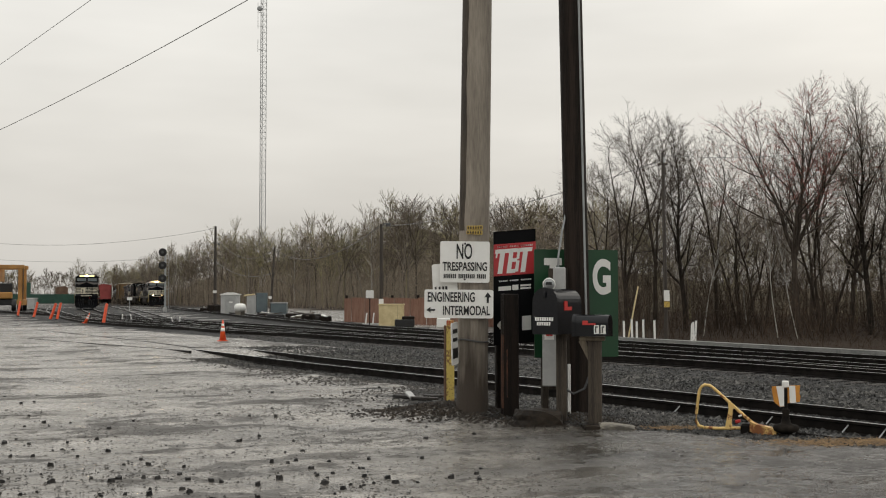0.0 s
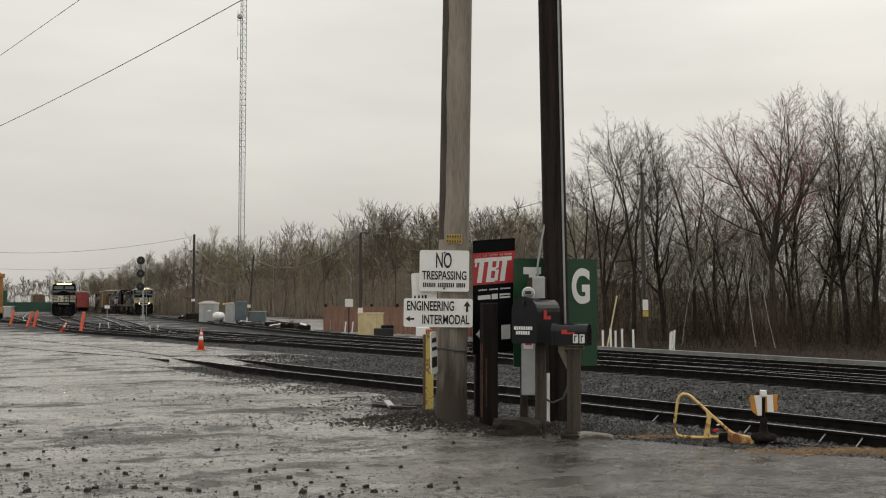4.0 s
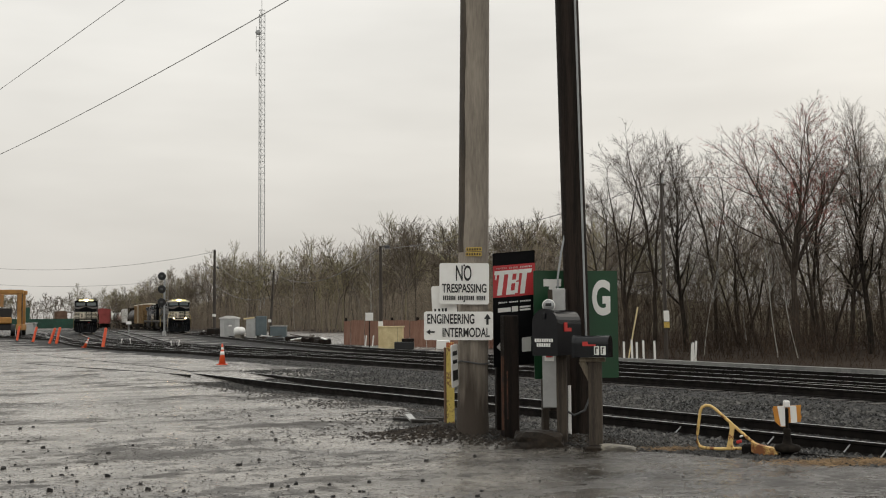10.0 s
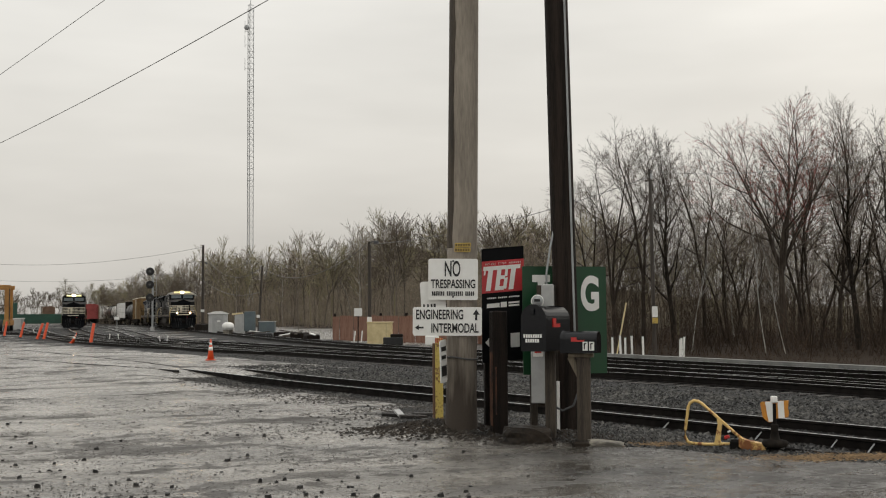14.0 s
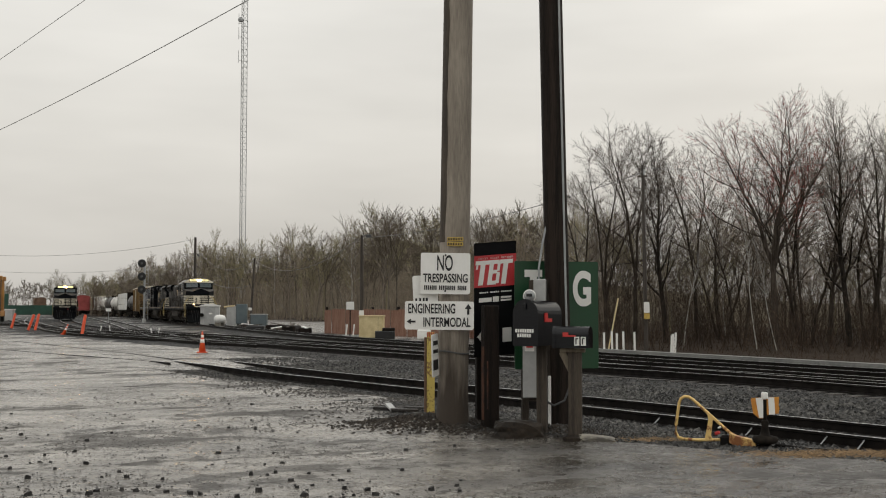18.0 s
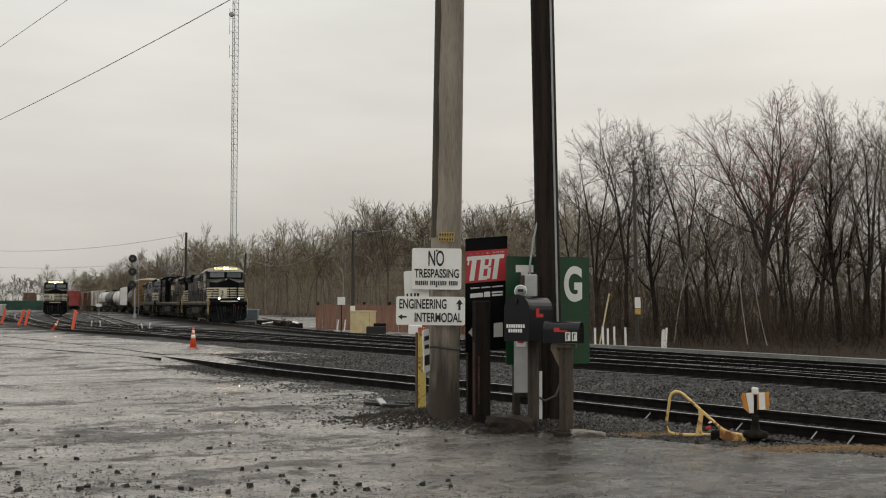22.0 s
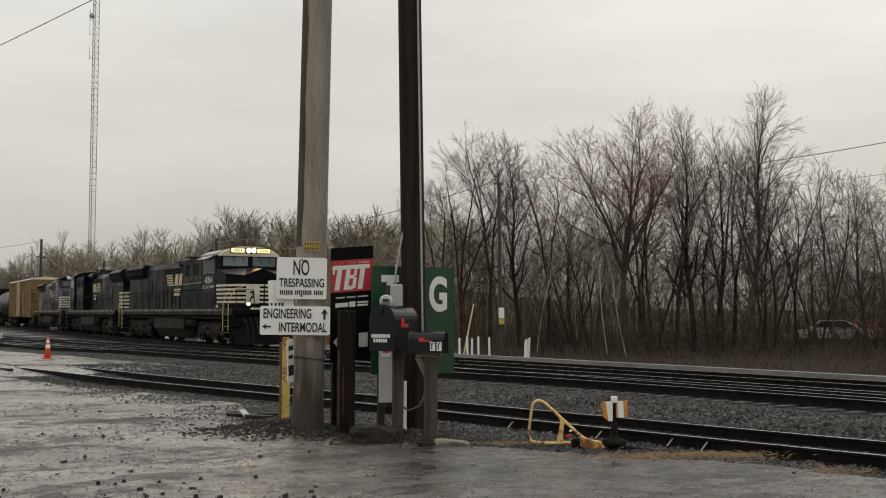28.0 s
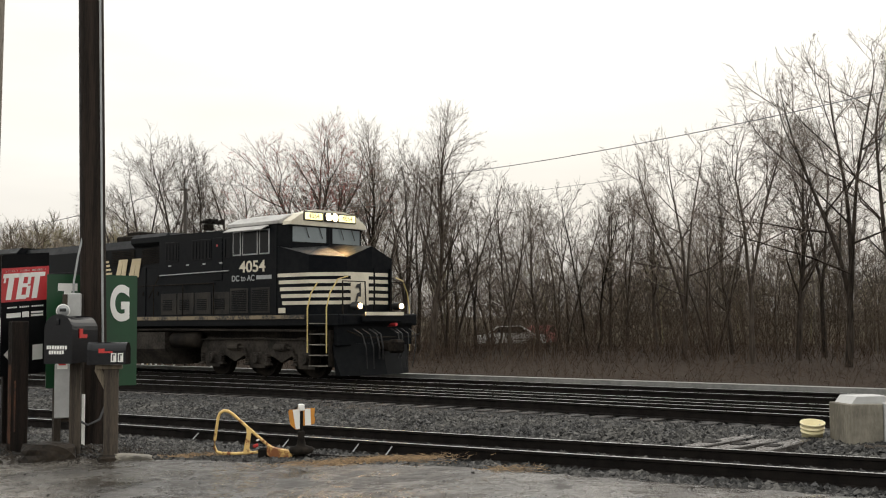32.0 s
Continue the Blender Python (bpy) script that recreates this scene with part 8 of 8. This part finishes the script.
for x in (1.75, -12.25):
    part("side_beam", box(bm_new(), (x - 0.35, -0.5, 0.7), (x + 0.35, 5.0, 1.4), 0.04), M_crane, gc)
    for y in (0, 4.5):
        part("wheel", cyl(bm_new(), (x - 0.3, y, 0.5), (x + 0.3, y, 0.5), 0.5, n=18), M_ink, gc)
part("power_box", box(bm_new(), (-2.6, 4.2, 0.9), (-0.6, 5.4, 2.4), 0.04), M_crane, gc)
part("hoist_frame", box(bm_new(), (-4.6, 0.0, 3.6), (-4.3, 4.5, 5.2), 0.03), M_crane, gc)
part("hoist_frame", box(bm_new(), (-0.9, 0.0, 3.6), (-0.6, 4.5, 5.2), 0.03), M_crane, gc)
part("ladder", box(bm_new(), (2.05, -0.2, 0.9), (2.1, 0.2, 5.2), 0.01), M_ink, gc)
part("trolley", box(bm_new(), (-3.6, 0.5, 4.4), (-1.0, 4.0, 5.2), 0.05), M_bluegrey, gc)
part("aerial", cyl(bm_new(), (-1.0, 0, 5.9), (-1.0, 0, 7.2), 0.06, n=5), M_ink, gc)
wb = thing("white_cabinet", Matrix.Translation((*polar(-19.55, 172), 0)), "small white cabinet behind the crane", "cabinet")
part("body", box(bm_new(), (-0.9, -0.6, 0), (0.9, 0.6, 1.5), 0.03), M_shed, wb)
part("roof", box(bm_new(), (-1.0, -0.7, 1.5), (1.0, 0.7, 1.6), 0.02), M_white, wb)
fk = thing("loader", Matrix.Translation((-54.0, 143.6, 0)) @ Matrix.Rotation(radians(-70), 4, "Z"), "yellow and black wheel loader parked in the yard", "loader")
part("chassis", box(bm_new(), (-2.0, -1.0, 0.7), (1.6, 1.0, 1.5), 0.1), M_ink, fk)
part("hood", box(bm_new(), (0.2, -0.85, 1.5), (2.0, 0.85, 2.3), 0.12), M_crane, fk)
part("cab", box(bm_new(), (-1.4, -0.85, 1.5), (0.2, 0.85, 3.4), 0.1), M_ink, fk)
for x in (-1.4, 1.3):
    for s in (-1, 1):
        w = part("wheel", cyl(bm_new(), (x, s * 0.75, 0.72), (x, s * 1.25, 0.72), 0.72, n=20), M_ink, fk)
        part("rim", cyl(bm_new(), (x, s * 1.25, 0.72), (x, s * 1.27, 0.72), 0.36, n=14), M_crane, w)

# distant low wood on the far side of the yard
for k in range(18):
    b = rt.uniform(-27, -13.2)
    x, y = polar(b, rt.uniform(430, 620))
    plant(FAR_KINDS, 1, x, y, rt.uniform(1.0, 1.45), rt.uniform(0, 6.28))


def far_wood(rnd):
    return polar(rnd.uniform(-32, -12), rnd.uniform(440, 640))


bushes("undergrowth", 2400, far_wood, 4.0, 13.0, M_twig_far, "leafless saplings beyond the yard", 9, 0.055, 0.16)

# at the far end of the siding: concrete block, bucket and crossing timbers
cbk = thing("concrete_block", Matrix.Translation((11.58, 12.68, -0.2)) @ Matrix.Rotation(radians(-15), 4, "Z"), "stained concrete block with a pale sloped cap", "block")
part("block", box(bm_new(), (0.0, 0.0, -0.2), (0.50, 0.62, 0.68), 0.015), M_stained, cbk)
part("cap", prism(bm_new(), [(0.06, 0.68), (0.14, 0.78), (0.62, 0.78), (0.78, 0.68)], 0.06, 0.55), M_shed, cbk)
part("side_block", box(bm_new(), (0.503, -0.03, 0.10), (1.0, 0.6, 0.69), 0.012), M_shed, cbk, "pale streaked side of the block")
part("step", box(bm_new(), (0.08, -0.40, -0.2), (1.1, -0.04, 0.14), 0.02), M_post, cbk, "weathered timber step")
bk = thing("bucket", Matrix.Translation((11.62, 13.5, -0.045)) @ Matrix.Rotation(radians(10), 4, "X") @ Matrix.Rotation(radians(-6), 4, "Y"), "pale yellow plastic bucket with raised rings", "bucket")
M_bucket = mat("pale_yellow_plastic", (0.80, 0.72, 0.44), (0.72, 0.63, 0.36), 3.0, 0.4)
part("body", lathe(bm_new(), [(0.145, 0.0), (0.152, 0.08), (0.168, 0.085), (0.168, 0.10), (0.156, 0.105), (0.158, 0.135), (0.174, 0.14), (0.174, 0.155), (0.162, 0.16), (0.164, 0.20), (0.178, 0.205), (0.178, 0.225), (0.162, 0.225), (0.145, 0.02), (0.0, 0.02)], 28), M_bucket, bk, smooth=True)
part("handle", tube(bm_new(), [(0.178 * math.cos(a), 0.02, 0.215 - 0.10 * math.sin(a)) for a in [k * math.pi / 10 for k in range(11)]], 0.004, 5), M_galv, bk)
M_wettimber = mat("wet_timber", (0.035, 0.030, 0.027), (0.09, 0.082, 0.075), 3.0, 0.12, 0.45, stretch=(1, 8, 8), bump=0.2)
for k, (x0, y0, x1, y1, z, w) in enumerate(((9.41, 13.38, 11.27, 14.32, -0.05, 0.12), (9.61, 13.04, 11.79, 14.05, -0.06, 0.14), (9.85, 12.53, 12.42, 14.03, -0.05, 0.13))):
    d = Vector((x1 - x0, y1 - y0))
    t_ = thing("crossing_timber", Matrix.Translation((x0, y0, z)) @ Matrix.Rotation(math.atan2(d.y, d.x), 4, "Z"), "wet dark crossing timber beside the siding", "timber", "crossing timbers")
    part("timber", box(bm_new(), (0.0, -w, -0.30), (d.length, w, 0.0), 0.015), M_wettimber, t_)
    part("plate", box(bm_new(), (0.5, -0.08, 0.0), (0.8, 0.08, 0.01)), M_railtop, t_)

# litter and slabs at the foot of the poles
def rock(m, sx, sy, sz, seed, material, label):
    """A broken stone: a faceted lump with flattened faces."""
    bm = bm_new()
    bmesh.ops.create_icosphere(bm, subdivisions=3, radius=1.0)
    for v in bm.verts:
        d = v.co.normalized()
        k = min(1.0, 0.72 / max(abs(d.x), abs(d.y), abs(d.z))) * (1 + 0.13 * noise.noise(d * 1.7 + Vector((seed, 0, 0))) + 0.06 * noise.noise(d * 5 + Vector((seed, 3, 0))))
        v.co = Vector((d.x * sx, d.y * sy, d.z * sz)) * k
    ob = part("stone_slab", bm, material)
    ob.matrix_basis = m
    return tagged(ob, label, "slab")


M_wetrock = mat("wet_brown_stone", (0.008, 0.006, 0.0045), (0.034, 0.026, 0.019), 3.0, 0.5, 0.8, fine=0.4, bump=0.5, bscale=16, spec=0.2)
rock(Matrix.Translation((1.23, 15.12, gz(1.23, 15.12) + 0.02)) @ Matrix.Rotation(radians(-6), 4, "Z"), 0.43, 0.3, 0.25, 1, M_wetrock, "dark wet boulder at the posts' foot")
rock(Matrix.Translation((2.17, 14.7, gz(2.17, 14.7) + 0.0)) @ Matrix.Rotation(radians(5), 4, "Y"), 0.32, 0.26, 0.075, 2, M_concrete, "flat pale stone slab at the mailbox post")
rock(Matrix.Translation((1.86, 14.62, gz(1.86, 14.62))), 0.15, 0.13, 0.08, 3, M_wetrock, "dark wet stone beside the mailbox post")
pk = part("board_scrap", box(bm_new(), (-0.06, -0.12, 0), (0.06, 0.12, 0.03), 0.005), M_boxgrey)
pk.matrix_basis = Matrix.Translation((-0.52, 18.9, gz(-0.52, 18.9) + 0.05)) @ Matrix.Rotation(radians(35), 4, "Z") @ Matrix.Rotation(radians(28), 4, "X")
tagged(pk, "scrap of white board on the wet ground", "scrap")
for x, y, a, ln in ((-0.3, 18.75, 12, 0.22), (-0.62, 19.15, -8, 0.2), (-0.1, 19.2, 40, 0.24)):
    ob = part("board_scrap", box(bm_new(), (-ln, -0.07, 0), (ln, 0.07, 0.05), 0.008), M_tie)
    ob.matrix_basis = Matrix.Translation((x, y, gz(x, y) + 0.005)) @ Matrix.Rotation(radians(a), 4, "Z") @ Matrix.Rotation(radians(3), 4, "Y")
    tagged(ob, "dark rotten board lying on the wet ground", "scrap", "board scraps")


def clods(rnd):
    return (rnd.gauss(0.05, 0.5), rnd.gauss(16.4, 0.36)) if rnd.random() < 0.7 else (rnd.gauss(1.7, 0.5), rnd.gauss(15.5, 0.3))


M_clod = mat("dark_earth", (0.018, 0.014, 0.011), (0.040, 0.032, 0.025), 4.0, 0.7, 0.9, island=True, spec=0.2)
scatter("earth_clods", 4600, clods, 0.026, M_clod, "dark clods of earth round the poles", 8, "earth")


def straw(name, cx, cy, sx, sy, count, seed, label):
    rnd = random.Random(seed)
    V, F = [], []
    for k in range(count):
        x, y = cx + rnd.gauss(0, sx), cy + rnd.gauss(0, sy)
        z = gz(x, y) if k % 8 == 0 else z
        a, ln, up = rnd.uniform(0, 6.28), rnd.uniform(0.06, 0.16), rnd.uniform(0.005, 0.05)
        dx, dy = math.cos(a), math.sin(a)
        i = len(V)
        V.extend(((x - dy * 0.003, y + dx * 0.003, z + 0.005), (x + dy * 0.003, y - dx * 0.003, z + 0.005), (x, y, z + 0.011), (x + dx * ln, y + dy * ln, z + up)))
        F.extend(((i, i + 1, i + 3), (i + 1, i + 2, i + 3), (i + 2, i, i + 3)))
    me = bpy.data.meshes.new(name)
    me.from_pydata(V, [], F)
    me.materials.append(M_straw)
    return tagged(new(name, me), label, "grass", kind="stuff")


straw("dead_grass", 4.75, 13.25, 0.45, 0.13, 2600, 1, "matted dead grass at the edge of the lot")
straw("dead_grass", 2.96, 14.75, 0.22, 0.09, 420, 2, "matted dead grass at the edge of the lot")
straw("dead_grass", 5.9, 11.9, 0.22, 0.08, 160, 3, "matted dead grass at the edge of the lot")
# parked cars, glimpsed through the trees
def parked_car(b, r, turn, paint, label):
    c = thing("car", Matrix.Translation((*polar(b, r), 0.0)) @ Matrix.Rotation(radians(turn), 4, "Z"), label, "car", "parked cars")
    part("body", prism(bm_new(), [(-2.2, 0.3), (-2.25, 0.75), (-1.5, 0.9), (-0.9, 0.93), (1.0, 0.95), (2.1, 0.85), (2.25, 0.5), (2.2, 0.3)], -0.85, 0.85), paint, c)
    part("cabin", prism(bm_new(), [(-1.5, 0.9), (-0.9, 1.38), (0.6, 1.42), (1.45, 0.95)], -0.75, 0.75), paint, c)
    for s in (-1, 1):
        part("window", prism(bm_new(), [(-1.3, 0.95), (-0.85, 1.32), (0.5, 1.35), (1.2, 0.97)], s * 0.755 - 0.005, s * 0.755 + 0.005), M_sideglass, c)
        for x in (-1.35, 1.35):
            w = part("wheel", cyl(bm_new(), (x, s * 0.7, 0.32), (x, s * 0.88, 0.32), 0.32, n=18), M_ink, c)
            part("hub", cyl(bm_new(), (x, s * 0.88, 0.32), (x, s * 0.89, 0.32), 0.18, n=12), M_galv, w)
    return c


parked_car(26.6, 75, -24, M_white, "white car parked far behind the trees")
parked_car(28.1, 79, 50, M_redcar, "red car parked far behind the trees")


motions()
